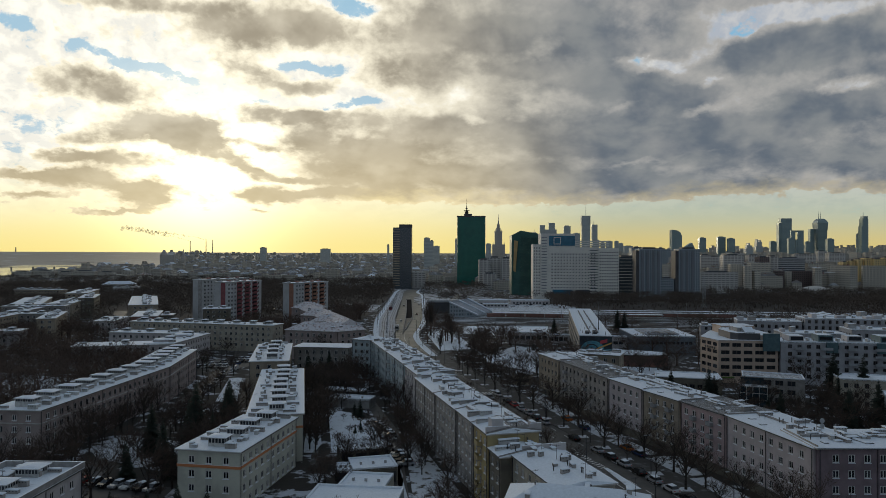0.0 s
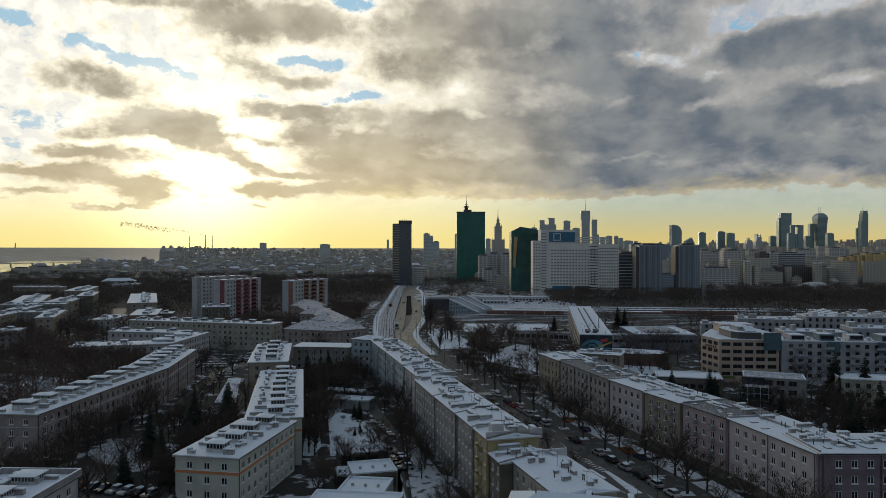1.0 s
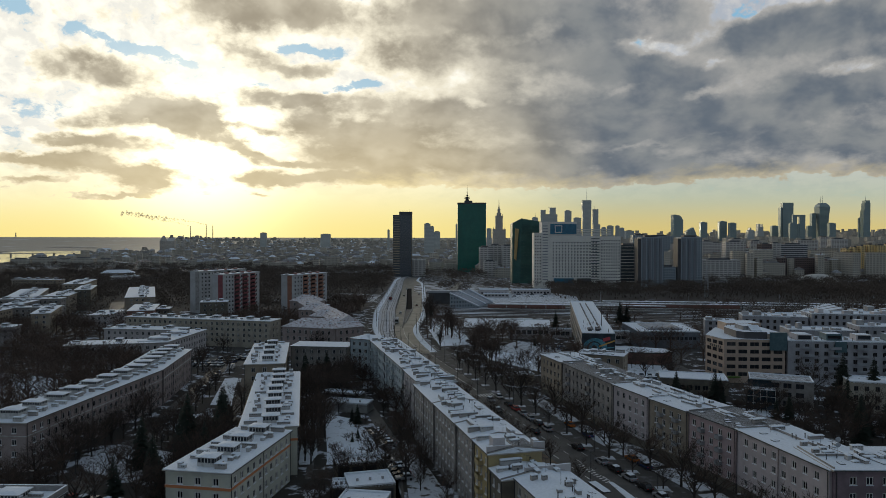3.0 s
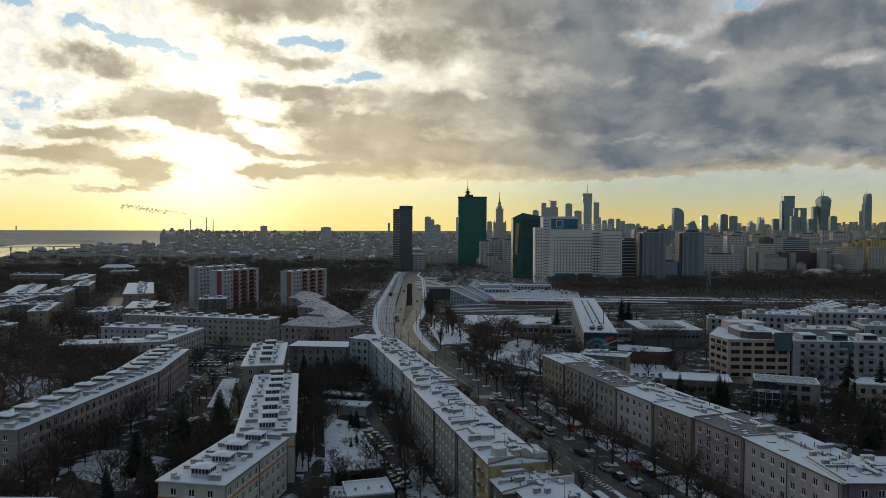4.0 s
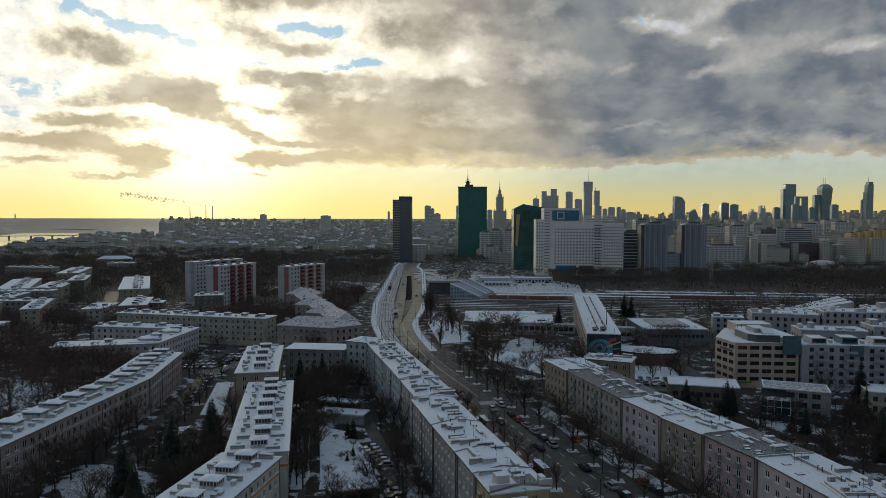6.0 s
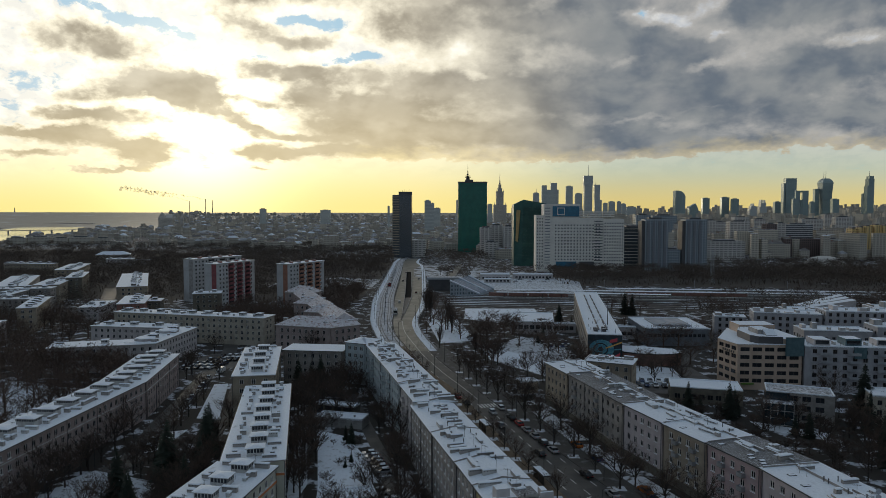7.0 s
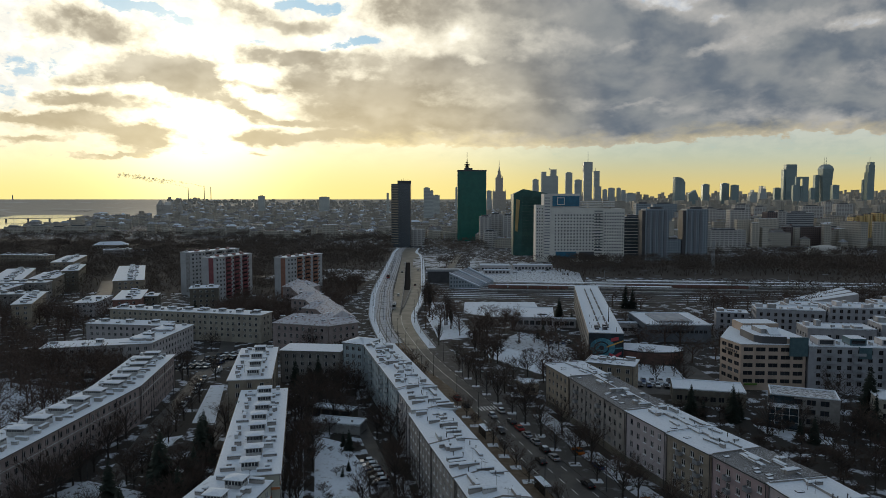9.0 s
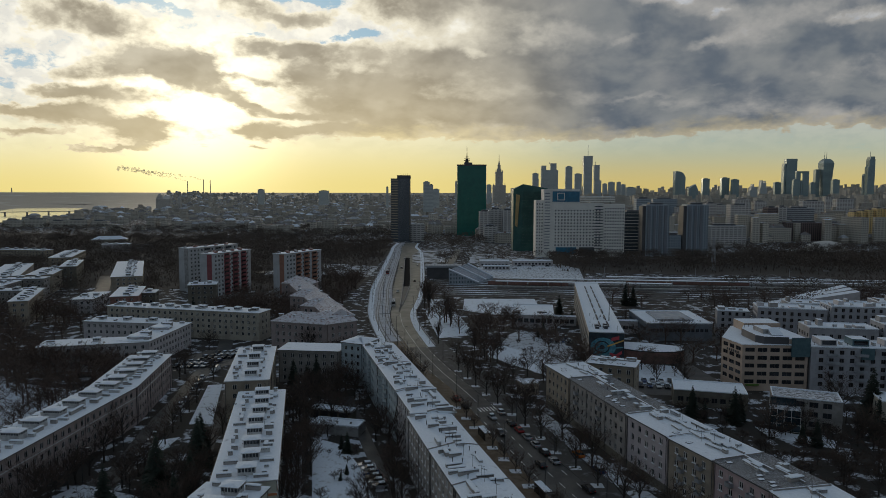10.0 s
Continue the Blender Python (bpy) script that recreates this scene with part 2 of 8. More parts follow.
# ---------- materials ----------
def material(name, color, rough=0.8, metal=0.0, other=None, scale=1.5, spread=(0.42, 0.62), grain=8.0, bump=0.0, vary=0.0, spec=0.5, grit=0.12):
    """A surface with large patches of `other` over `color`, a fine grain on top, and bump."""
    mt = bpy.data.materials.new(name)
    mt.use_nodes = True
    n = Net(mt.node_tree)
    p = mt.node_tree.nodes["Principled BSDF"]
    at = n.put("ShaderNodeTexCoord").outputs["Object"]
    base = (*color, 1)
    if other:
        base = n.mix(n.step(n.noise(at, scale, 5.0, 0.6), *spread), tuple(color), tuple(other))
    g = n.noise(at, grain, 4.0, 0.65)
    base = n.mix(1.0, base, n.vec(*[n.m("MULTIPLY_ADD", g, 2 * grit, 1 - grit)] * 3), "MULTIPLY")
    if vary:
        rnd = n.put("ShaderNodeObjectInfo").outputs["Random"]
        base = n.mix(1.0, base, n.vec(*[n.m("MULTIPLY_ADD", rnd, 2 * vary, 1 - vary)] * 3), "MULTIPLY")
    n.join(p.inputs["Base Color"], base)
    p.inputs["Roughness"].default_value, p.inputs["Metallic"].default_value = rough, metal
    p.inputs["Specular IOR Level"].default_value = spec
    if bump:
        b = n.put("ShaderNodeBump")
        b.inputs["Strength"].default_value, b.inputs["Distance"].default_value = 0.6, bump
        mt.node_tree.links.new(g, b.inputs["Height"])
        mt.node_tree.links.new(b.outputs[0], p.inputs["Normal"])
    return mt


SNOW = (0.80, 0.85, 0.91)
M = {}
M["roof_snow"] = material("roof_snow", SNOW, 0.75, other=(0.34, 0.36, 0.40), scale=0.55, spread=(0.58, 0.86), grain=2.2, bump=0.10, grit=0.20)
M["roof_thin"] = material("roof_thin", (0.62, 0.64, 0.68), 0.8, other=(0.16, 0.155, 0.15), scale=0.9, spread=(0.40, 0.62), grain=5.0, bump=0.05)
M["roof_felt"] = material("roof_felt", (0.13, 0.125, 0.12), 0.85, other=(0.55, 0.57, 0.61), scale=4.5, spread=(0.46, 0.70), grain=9.0, bump=0.05)
M["roof_tile"] = material("roof_tile", (0.62, 0.60, 0.62), 0.85, other=(0.26, 0.15, 0.12), scale=0.8, spread=(0.45, 0.72), grain=6.0, bump=0.05)
M["roof_far"] = material("roof_far", (0.20, 0.185, 0.175), 0.85, other=(0.42, 0.42, 0.43), scale=0.10, spread=(0.50, 0.68), grain=2.0)
M["lawn_snow"] = material("lawn_snow", SNOW, 0.8, other=(0.22, 0.20, 0.16), scale=0.45, spread=(0.54, 0.78), grain=1.6, bump=0.08)
M["earth"] = material("earth", (0.036, 0.030, 0.024), 0.9, other=(0.56, 0.59, 0.64), scale=0.16, spread=(0.53, 0.60), grain=0.9, bump=0.1, grit=0.35)
M["tram_snow"] = material("tram_snow", (0.50, 0.52, 0.56), 0.85, other=(0.24, 0.235, 0.23), scale=0.35, spread=(0.46, 0.66), grain=2.5, bump=0.03)
M["park_snow"] = material("park_snow", (0.60, 0.62, 0.65), 0.85, other=(0.085, 0.072, 0.055), scale=0.09, spread=(0.44, 0.58), grain=0.6, bump=0.05, grit=0.3)
M["asphalt"] = material("asphalt", (0.062, 0.059, 0.056), 0.55, other=(0.096, 0.089, 0.081), scale=0.15, grain=2.0, bump=0.004, spec=0.3)
M["paving_tan"] = material("paving_tan", (0.125, 0.088, 0.055), 0.8, other=(0.17, 0.13, 0.095), scale=0.35, grain=3.0, spec=0.3)
# pale yellowish base holds the sky's reflection on the viaduct road
M["asphalt_light"] = material("asphalt_light", (0.125, 0.112, 0.085), 0.5, other=(0.20, 0.185, 0.15), scale=0.12, grain=1.0, bump=0.004, spec=0.5)
M["paving"] = material("paving", (0.085, 0.078, 0.070), 0.8, other=(0.24, 0.24, 0.25), scale=0.4, spread=(0.52, 0.78), grain=3.0, spec=0.3)
M["verge"] = material("verge", (0.64, 0.67, 0.71), 0.85, other=(0.075, 0.062, 0.045), scale=0.45, spread=(0.53, 0.62), grain=2.0, bump=0.05)
M["marking"] = material("marking", (0.75, 0.75, 0.73), 0.6, other=(0.5, 0.5, 0.5), scale=2.0)
M["ballast"] = material("ballast", (0.085, 0.074, 0.066), 0.95, other=(0.42, 0.43, 0.46), scale=0.16, spread=(0.54, 0.70), grain=4.0, bump=0.05)
M["rail"] = material("rail", (0.20, 0.19, 0.19), 0.35, 0.8)
M["concrete"] = material("concrete", (0.36, 0.355, 0.345), 0.85, other=(0.26, 0.25, 0.245), scale=0.5)
M["cream"] = material("cream", (0.440, 0.405, 0.334), 0.85, other=(0.334, 0.304, 0.255), scale=0.28, grain=4.0, bump=0.01)
M["beige"] = material("beige", (0.370, 0.317, 0.246), 0.85, other=(0.282, 0.238, 0.189), scale=0.25, grain=4.0, bump=0.01)
M["office_beige"] = material("office_beige", (0.510, 0.396, 0.317), 0.8, other=(0.440, 0.339, 0.268), scale=0.3, grain=4.0, bump=0.01)
M["pale_mint"] = material("pale_mint", (0.590, 0.590, 0.505), 0.85, other=(0.494, 0.494, 0.429), scale=0.25, grain=4.0, bump=0.01)
M["grey_plaster"] = material("grey_plaster", (0.340, 0.320, 0.300), 0.85, other=(0.250, 0.235, 0.220), scale=0.25, grain=4.0, bump=0.01)
M["olive_plaster"] = material("olive_plaster", (0.185, 0.167, 0.132), 0.85, other=(0.132, 0.119, 0.097), scale=0.25, grain=4.0, bump=0.01)
M["yellow_plaster"] = material("yellow_plaster", (0.440, 0.352, 0.176), 0.85, other=(0.352, 0.282, 0.158), scale=0.25, grain=4.0, bump=0.01)
M["pink_plaster"] = material("pink_plaster", (0.49, 0.375, 0.375), 0.85, other=(0.40, 0.305, 0.30), scale=0.25, grain=4.0, bump=0.01)
M["pale_blue"] = material("pale_blue", (0.44, 0.51, 0.54), 0.85, other=(0.36, 0.42, 0.445), scale=0.25, grain=4.0, bump=0.01)
M["white_plaster"] = material("white_plaster", (0.54, 0.51, 0.51), 0.85, other=(0.44, 0.415, 0.415), scale=0.25, grain=4.0, bump=0.01)
M["brick_wall"] = material("brick_wall", (0.30, 0.16, 0.13), 0.85, other=(0.22, 0.12, 0.10), scale=0.8, grain=7.0, bump=0.01)
M["stone_trim"] = material("stone_trim", (0.458, 0.440, 0.405), 0.8, other=(0.370, 0.352, 0.326), scale=1.0)
M["orange_trim"] = material("orange_trim", (0.62, 0.24, 0.10), 0.7)
M["window_frame"] = material("window_frame", (0.72, 0.71, 0.69), 0.5)
M["window_frame_dark"] = material("window_frame_dark", (0.12, 0.10, 0.09), 0.5)
M["window_glass"] = material("window_glass", (0.022, 0.026, 0.032), 0.08, vary=0.5, spec=0.7, grain=1.0)
M["hotel_glass"] = material("hotel_glass", (0.085, 0.09, 0.10), 0.2, vary=0.3, spec=0.6, grain=1.0)
M["tower_glass"] = material("tower_glass", (0.075, 0.088, 0.10), 0.12, vary=0.3, spec=0.8, grain=0.2)
M["green_glass"] = material("green_glass", (0.018, 0.165, 0.128), 0.22, other=(0.022, 0.195, 0.150), scale=0.09, spread=(0.35, 0.65), spec=0.6, grain=0.4)
M["office_glass"] = material("office_glass", (0.030, 0.105, 0.095), 0.35, other=(0.045, 0.135, 0.12), scale=0.1, spec=0.4, grain=0.3)
M["blue_glass"] = material("blue_glass", (0.05, 0.175, 0.27), 0.2, other=(0.06, 0.21, 0.32), scale=0.15, spec=0.4, grain=0.3)
M["teal_glass"] = material("teal_glass", (0.02, 0.035, 0.045), 0.12, other=(0.035, 0.055, 0.065), scale=0.5, spec=0.8, grain=0.6)
M["stack_pale"] = material("stack_pale", (0.50, 0.50, 0.49), 0.85, other=(0.36, 0.355, 0.345), scale=1.1, spread=(0.4, 0.65), grain=5.0, vary=0.15)
M["cool_grey"] = material("cool_grey", (0.385, 0.385, 0.41), 0.85, other=(0.32, 0.32, 0.34), scale=0.25, grain=4.0, bump=0.01)
M["rose_grey"] = material("rose_grey", (0.375, 0.310, 0.292), 0.85, other=(0.290, 0.238, 0.225), scale=0.25, grain=4.0, bump=0.01)
M["roof_glass"] = material("roof_glass", (0.16, 0.21, 0.27), 0.25, other=(0.22, 0.27, 0.33), scale=0.3, spec=0.6, grain=0.8)
# on the glass office this gold stands for the reflected sun glow
M["gold_glass"] = material("gold_glass", (0.42, 0.30, 0.13), 0.3, 0.3, other=(0.55, 0.40, 0.18), scale=0.1, spec=0.6)
M["mauve_plaster"] = material("mauve_plaster", (0.255, 0.195, 0.215), 0.85, other=(0.19, 0.145, 0.16), scale=0.25, grain=4.0, bump=0.01)
M["pink_white"] = material("pink_white", (0.53, 0.475, 0.485), 0.85, other=(0.44, 0.395, 0.40), scale=0.25, grain=4.0, bump=0.01)
M["blue_cladding"] = material("blue_cladding", (0.20, 0.225, 0.255), 0.6, other=(0.16, 0.18, 0.205), scale=0.3, grain=3.0)
M["teal_panel"] = material("teal_panel", (0.055, 0.115, 0.135), 0.3, other=(0.08, 0.15, 0.17), scale=0.6, spec=0.7)
M["white_panel"] = material("white_panel", (0.82, 0.79, 0.73), 0.6, other=(0.74, 0.71, 0.66), scale=0.08, grain=0.6)
M["tower_grey"] = material("tower_grey", (0.24, 0.255, 0.28), 0.7, other=(0.20, 0.21, 0.235), scale=0.05, grain=0.5)
M["tower_dark"] = material("tower_dark", (0.10, 0.10, 0.105), 0.6, other=(0.075, 0.075, 0.08), scale=0.1, grain=0.5)
M["red_panel"] = material("red_panel", (0.27, 0.075, 0.085), 0.6, other=(0.21, 0.06, 0.07), scale=0.5)
M["orange_panel"] = material("orange_panel", (0.34, 0.165, 0.11), 0.6, other=(0.28, 0.135, 0.09), scale=0.5)
M["ochre"] = material("ochre", (0.62, 0.44, 0.16), 0.7, other=(0.52, 0.37, 0.14), scale=0.08, grain=0.6)
M["metal_grey"] = material("metal_grey", (0.42, 0.44, 0.47), 0.45, 0.6, other=(0.34, 0.36, 0.38), scale=0.4)
M["metal_dark"] = material("metal_dark", (0.06, 0.06, 0.065), 0.45, 0.5)
M["bark"] = material("bark", (0.036, 0.030, 0.026), 0.95, other=(0.062, 0.052, 0.045), scale=2.0, grain=12.0, bump=0.01)
# far snowy ground, with distance haze put into its paler base colour
M["far_fields_haze"] = material("far_fields_haze", (0.30, 0.265, 0.21), 0.64, other=(0.42, 0.42, 0.41), scale=0.008, spread=(0.56, 0.70), grain=0.05, grit=0.3)
# near-black colour in place of the shade down in the ramp
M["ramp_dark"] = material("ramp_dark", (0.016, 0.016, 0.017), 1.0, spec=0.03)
M["litter"] = material("litter", (0.078, 0.062, 0.049), 0.95, other=(0.36, 0.37, 0.39), scale=0.06, spread=(0.60, 0.78), grain=1.2, bump=0.1, grit=0.35)
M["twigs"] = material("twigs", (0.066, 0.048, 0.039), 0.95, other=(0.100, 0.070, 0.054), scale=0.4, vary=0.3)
# paler copies of twigs for farther woods: the haze is in the colour
M["park_twigs_haze"] = material("park_twigs_haze", (0.100, 0.070, 0.055), 0.95, other=(0.140, 0.096, 0.074), scale=0.4)
M["far_twigs_haze"] = material("far_twigs_haze", (0.125, 0.096, 0.076), 0.95, other=(0.090, 0.070, 0.057), scale=0.05)
M["needles"] = material("needles", (0.016, 0.026, 0.018), 0.9, other=(0.026, 0.036, 0.025), scale=1.5, vary=0.2)
M["water"] = material("water", (0.02, 0.025, 0.03), 0.10, spec=0.8, grain=0.02)
M["tyre"] = material("tyre", (0.02, 0.02, 0.02), 0.8)
M["car_glass"] = material("car_glass", (0.015, 0.017, 0.02), 0.06, spec=0.8)
for key, c in (("car_black", (0.02, 0.02, 0.022)), ("car_white", (0.70, 0.70, 0.70)), ("car_silver", (0.42, 0.43, 0.45)), ("car_red", (0.36, 0.03, 0.03)),
               ("car_blue", (0.04, 0.07, 0.16)), ("car_orange", (0.55, 0.16, 0.02))):
    M[key] = material(key, c, 0.25, 0.25, spec=0.6)
M["tail_lamp"] = material("tail_lamp", (0.4, 0.01, 0.01), 0.3)
M["head_lamp"] = material("head_lamp", (0.7, 0.7, 0.65), 0.15)
M["sign_green"] = material("sign_green", (0.10, 0.20, 0.03), 0.5)
M["mural_dark"] = material("mural_dark", (0.025, 0.035, 0.045), 0.8, other=(0.04, 0.06, 0.075), scale=0.4)
M["mural_blue"] = material("mural_blue", (0.07, 0.25, 0.34), 0.8, other=(0.15, 0.40, 0.48), scale=0.9)
M["mural_red"] = material("mural_red", (0.55, 0.08, 0.10), 0.8)
M["mural_gold"] = material("mural_gold", (0.75, 0.45, 0.12), 0.8)
M["dome_fabric"] = material("dome_fabric", (0.55, 0.52, 0.47), 0.7)
M["slab_pale"] = material("slab_pale", (0.50, 0.51, 0.52), 0.8, other=(0.42, 0.425, 0.43), scale=0.15, grain=2.0)
M["smoke"] = bpy.data.materials.new("smoke")               # thin smoke lets light through from behind
M["smoke"].use_nodes = True
sn = Net(M["smoke"].node_tree)
veil_bsdf, clear_bsdf, sm = sn.put("ShaderNodeBsdfTranslucent"), sn.put("ShaderNodeBsdfTransparent"), sn.put("ShaderNodeMixShader")
puffs = sn.noise(sn.put("ShaderNodeTexCoord").outputs["Object"], 0.05, 4.0, 0.6)
sn.join(veil_bsdf.inputs["Color"], sn.mix(puffs, (0.96, 0.90, 0.76), (0.90, 0.80, 0.62)))
sn.join(sm.inputs[0], sn.step(puffs, 0.3, 0.7, 0.14, 0.26))
sn.join(sm.inputs[1], clear_bsdf.outputs[0])
sn.join(sm.inputs[2], veil_bsdf.outputs[0])
sn.join(M["smoke"].node_tree.nodes["Material Output"].inputs[0], sm.outputs[0])


def facade(name, wall, glass, floor_h=3.2, bay=3.0, share=0.5, rough=0.7, vary=0.25, metal=0.0):
    """A far facade: rows of dark windows in a wall, by height and by distance along the wall."""
    mt = bpy.data.materials.new(name)
    mt.use_nodes = True
    n = Net(mt.node_tree)
    p = mt.node_tree.nodes["Principled BSDF"]
    x, y, z = n.xyz(n.put("ShaderNodeTexCoord").outputs["Object"])
    fz = n.m("FRACT", n.m("DIVIDE", z, floor_h))
    fu = n.m("FRACT", n.m("DIVIDE", n.m("ADD", x, n.m("MULTIPLY", y, 0.83)), bay))
    win_ = n.m("MULTIPLY", n.m("GREATER_THAN", fz, 0.45), n.m("GREATER_THAN", fu, 1 - share))
    up = n.xyz(n.put("ShaderNodeNewGeometry").outputs["Normal"])[2]
    win_ = n.m("MULTIPLY", win_, n.m("LESS_THAN", n.m("ABSOLUTE", up), 0.5))
    isl = n.put("ShaderNodeNewGeometry").outputs["Random Per Island"]
    tone = n.m("MULTIPLY_ADD", isl, 2 * vary, 1 - vary)
    stain = n.m("MULTIPLY_ADD", n.noise(n.put("ShaderNodeTexCoord").outputs["Object"], 0.06), 0.4, 0.8)
    base = n.mix(1.0, tuple(wall), n.vec(*[n.m("MULTIPLY", tone, stain)] * 3), "MULTIPLY")
    n.join(p.inputs["Base Color"], n.mix(win_, base, tuple(glass)))
    n.join(p.inputs["Roughness"], n.m("MULTIPLY_ADD", win_, 0.15 - rough, rough))
    p.inputs["Metallic"].default_value = metal
    return mt


# city, estate, far glass and pale facades hold distance haze in their tones
M["city_wall"] = facade("city_wall", (0.52, 0.475, 0.40), (0.31, 0.285, 0.25), 3.1, 2.6, 0.6)
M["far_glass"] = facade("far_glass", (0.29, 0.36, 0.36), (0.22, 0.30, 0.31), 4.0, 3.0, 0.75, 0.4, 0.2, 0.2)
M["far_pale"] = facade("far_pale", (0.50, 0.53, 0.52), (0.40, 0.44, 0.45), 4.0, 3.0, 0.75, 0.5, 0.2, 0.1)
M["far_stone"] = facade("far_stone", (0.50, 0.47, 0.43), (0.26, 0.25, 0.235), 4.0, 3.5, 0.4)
M["estate_wall"] = facade("estate_wall", (0.58, 0.555, 0.52), (0.29, 0.27, 0.26), 2.8, 5.6, 0.72, 0.7, 0.15)
M["ochre_wall"] = facade("ochre_wall", (0.74, 0.55, 0.26), (0.20, 0.15, 0.09), 2.8, 3.6, 0.45, 0.7, 0.1)
M["band_wall"] = facade("band_wall", (0.50, 0.50, 0.50), (0.10, 0.105, 0.115), 3.0, 3.0, 1.0, 0.6, 0.1)
M["brown_wall"] = facade("brown_wall", (0.17, 0.125, 0.115), (0.05, 0.05, 0.055), 2.8, 3.0, 0.5)
M["slab_blue"] = facade("slab_blue", (0.34, 0.39, 0.43), (0.12, 0.15, 0.17), 2.9, 2.6, 0.55, 0.6, 0.1)


# ---------- mesh helpers ----------
class Shape:
    """Collects boxes, prisms and quads with material slots, and makes one mesh of them."""

    def __init__(self):
        self.v, self.f, self.s = [], [], []

    def quad(self, pts, slot=0):
        i = len(self.v)
        self.v += [tuple(p) for p in pts]
        self.f.append(tuple(range(i, i + len(pts))))
        self.s.append(slot)

    def box(self, x0, y0, z0, x1, y1, z1, slot=0, top=None):
        i = len(self.v)
        self.v += [(x, y, z) for z in (z0, z1) for x, y in ((x0, y0), (x1, y0), (x1, y1), (x0, y1))]
        for k, q in enumerate(((0, 3, 2, 1), (4, 5, 6, 7), (0, 1, 5, 4), (1, 2, 6, 5), (2, 3, 7, 6), (3, 0, 4, 7))):
            self.f.append(tuple(i + j for j in q))
            self.s.append(top if top is not None and k == 1 else slot)

    def prism(self, ring, z0, z1, slot=0, top=None, bottom=True):
        """Upright prism over a counter-clockwise ring of (x, y)."""
        n = len(ring)
        i = len(self.v)
        self.v += [(x, y, z0) for x, y in ring] + [(x, y, z1) for x, y in ring]
        for k in range(n):
            j = (k + 1) % n
            self.f.append((i + k, i + j, i + n + j, i + n + k))
            self.s.append(slot)
        self.f.append(tuple(range(i + n, i + 2 * n)))
        self.s.append(slot if top is None else top)
        if bottom:
            self.f.append(tuple(range(i + n - 1, i - 1, -1)))
            self.s.append(slot)

    def loft(self, ring0, ring1, slot=0, cap=None):
        """Sides between two rings of (x, y, z) with as many points; cap: slot of the top."""
        n, i = len(ring0), len(self.v)
        self.v += [tuple(p) for p in ring0] + [tuple(p) for p in ring1]
        for k in range(n):
            j = (k + 1) % n
            self.f.append((i + k, i + j, i + n + j, i + n + k))
            self.s.append(slot)
        if cap is not None:
            self.f.append(tuple(range(i + n, i + 2 * n)))
            self.s.append(cap)

    def tube(self, a, b, r0, r1, n=6, slot=0, cap=True):
        a, b = Vector(a), Vector(b)
        d = (b - a).normalized()
        e = d.cross((0, 0, 1) if abs(d.z) < 0.9 else (1, 0, 0)).normalized()
        g = e.cross(d).normalized()      # counter-clockwise seen from b
        ring = [(math.cos(2 * math.pi * k / n), math.sin(2 * math.pi * k / n)) for k in range(n)]
        self.loft([a + r0 * (c * g + s * e) for c, s in ring], [b + r1 * (c * g + s * e) for c, s in ring], slot, slot if cap else None)

    def mesh(self, name, mats):
        me = bpy.data.meshes.new(name)
        me.from_pydata(self.v, [], self.f)
        for mt in (mats if isinstance(mats, (list, tuple)) else [mats]):
            me.materials.append(M[mt])
        me.polygons.foreach_set("material_index", self.s)
        me.update()
        return me


def part(name, shape, mats, parent, label="", m=None):
    """One mesh object under a thing (or at top level when parent is None)."""
    me = shape if isinstance(shape, bpy.types.Mesh) else shape.mesh(name, mats)
    ob = new(name, me)
    if parent is not None:
        ob.parent = parent
    if m is not None:
        ob.matrix_basis = m
    return tagged(ob, label)


def thing(name, m, label, category, group="", kind=""):
    ob = new(name)
    ob.empty_display_size = 0.5
    ob.matrix_basis = m
    return tagged(ob, label, category, group, kind)


def frame_of(p0, p1, z=0.0):
    """A local frame on the ground: x from p0 to p1, y to the left."""
    return pose(p0[0], p0[1], z, 0, 0, math.degrees(math.atan2(p1[1] - p0[1], p1[0] - p0[0]))), math.hypot(p1[0] - p0[0], p1[1] - p0[1])


WINDOWS = {}


def lattice(us, zs, solid, y0, y1):
    """A connected frame: the cells of a grid for which solid(i, j) holds, from y0 (outside) to y1."""
    s, index = Shape(), {}

    def at(i, j, y):
        k = (i, j, y)
        if k not in index:
            index[k] = len(s.v)
            s.v.append((us[i], y, zs[j]))
        return index[k]

    def face(*q):
        s.f.append(q)
        s.s.append(0)
    n, m = len(us) - 1, len(zs) - 1
    has = lambda i, j: 0 <= i < n and 0 <= j < m and solid(i, j)
    for i in range(n):
        for j in range(m):
            if has(i, j):
                face(at(i, j, y0), at(i + 1, j, y0), at(i + 1, j + 1, y0), at(i, j + 1, y0))
                if not has(i - 1, j):
                    face(at(i, j, y1), at(i, j, y0), at(i, j + 1, y0), at(i, j + 1, y1))
                if not has(i + 1, j):
                    face(at(i + 1, j, y0), at(i + 1, j, y1), at(i + 1, j + 1, y1), at(i + 1, j + 1, y0))
                if not has(i, j + 1):
                    face(at(i, j + 1, y0), at(i + 1, j + 1, y0), at(i + 1, j + 1, y1), at(i, j + 1, y1))
                if not has(i, j - 1):
                    face(at(i, j, y1), at(i + 1, j, y1), at(i + 1, j, y0), at(i, j, y0))
    return s


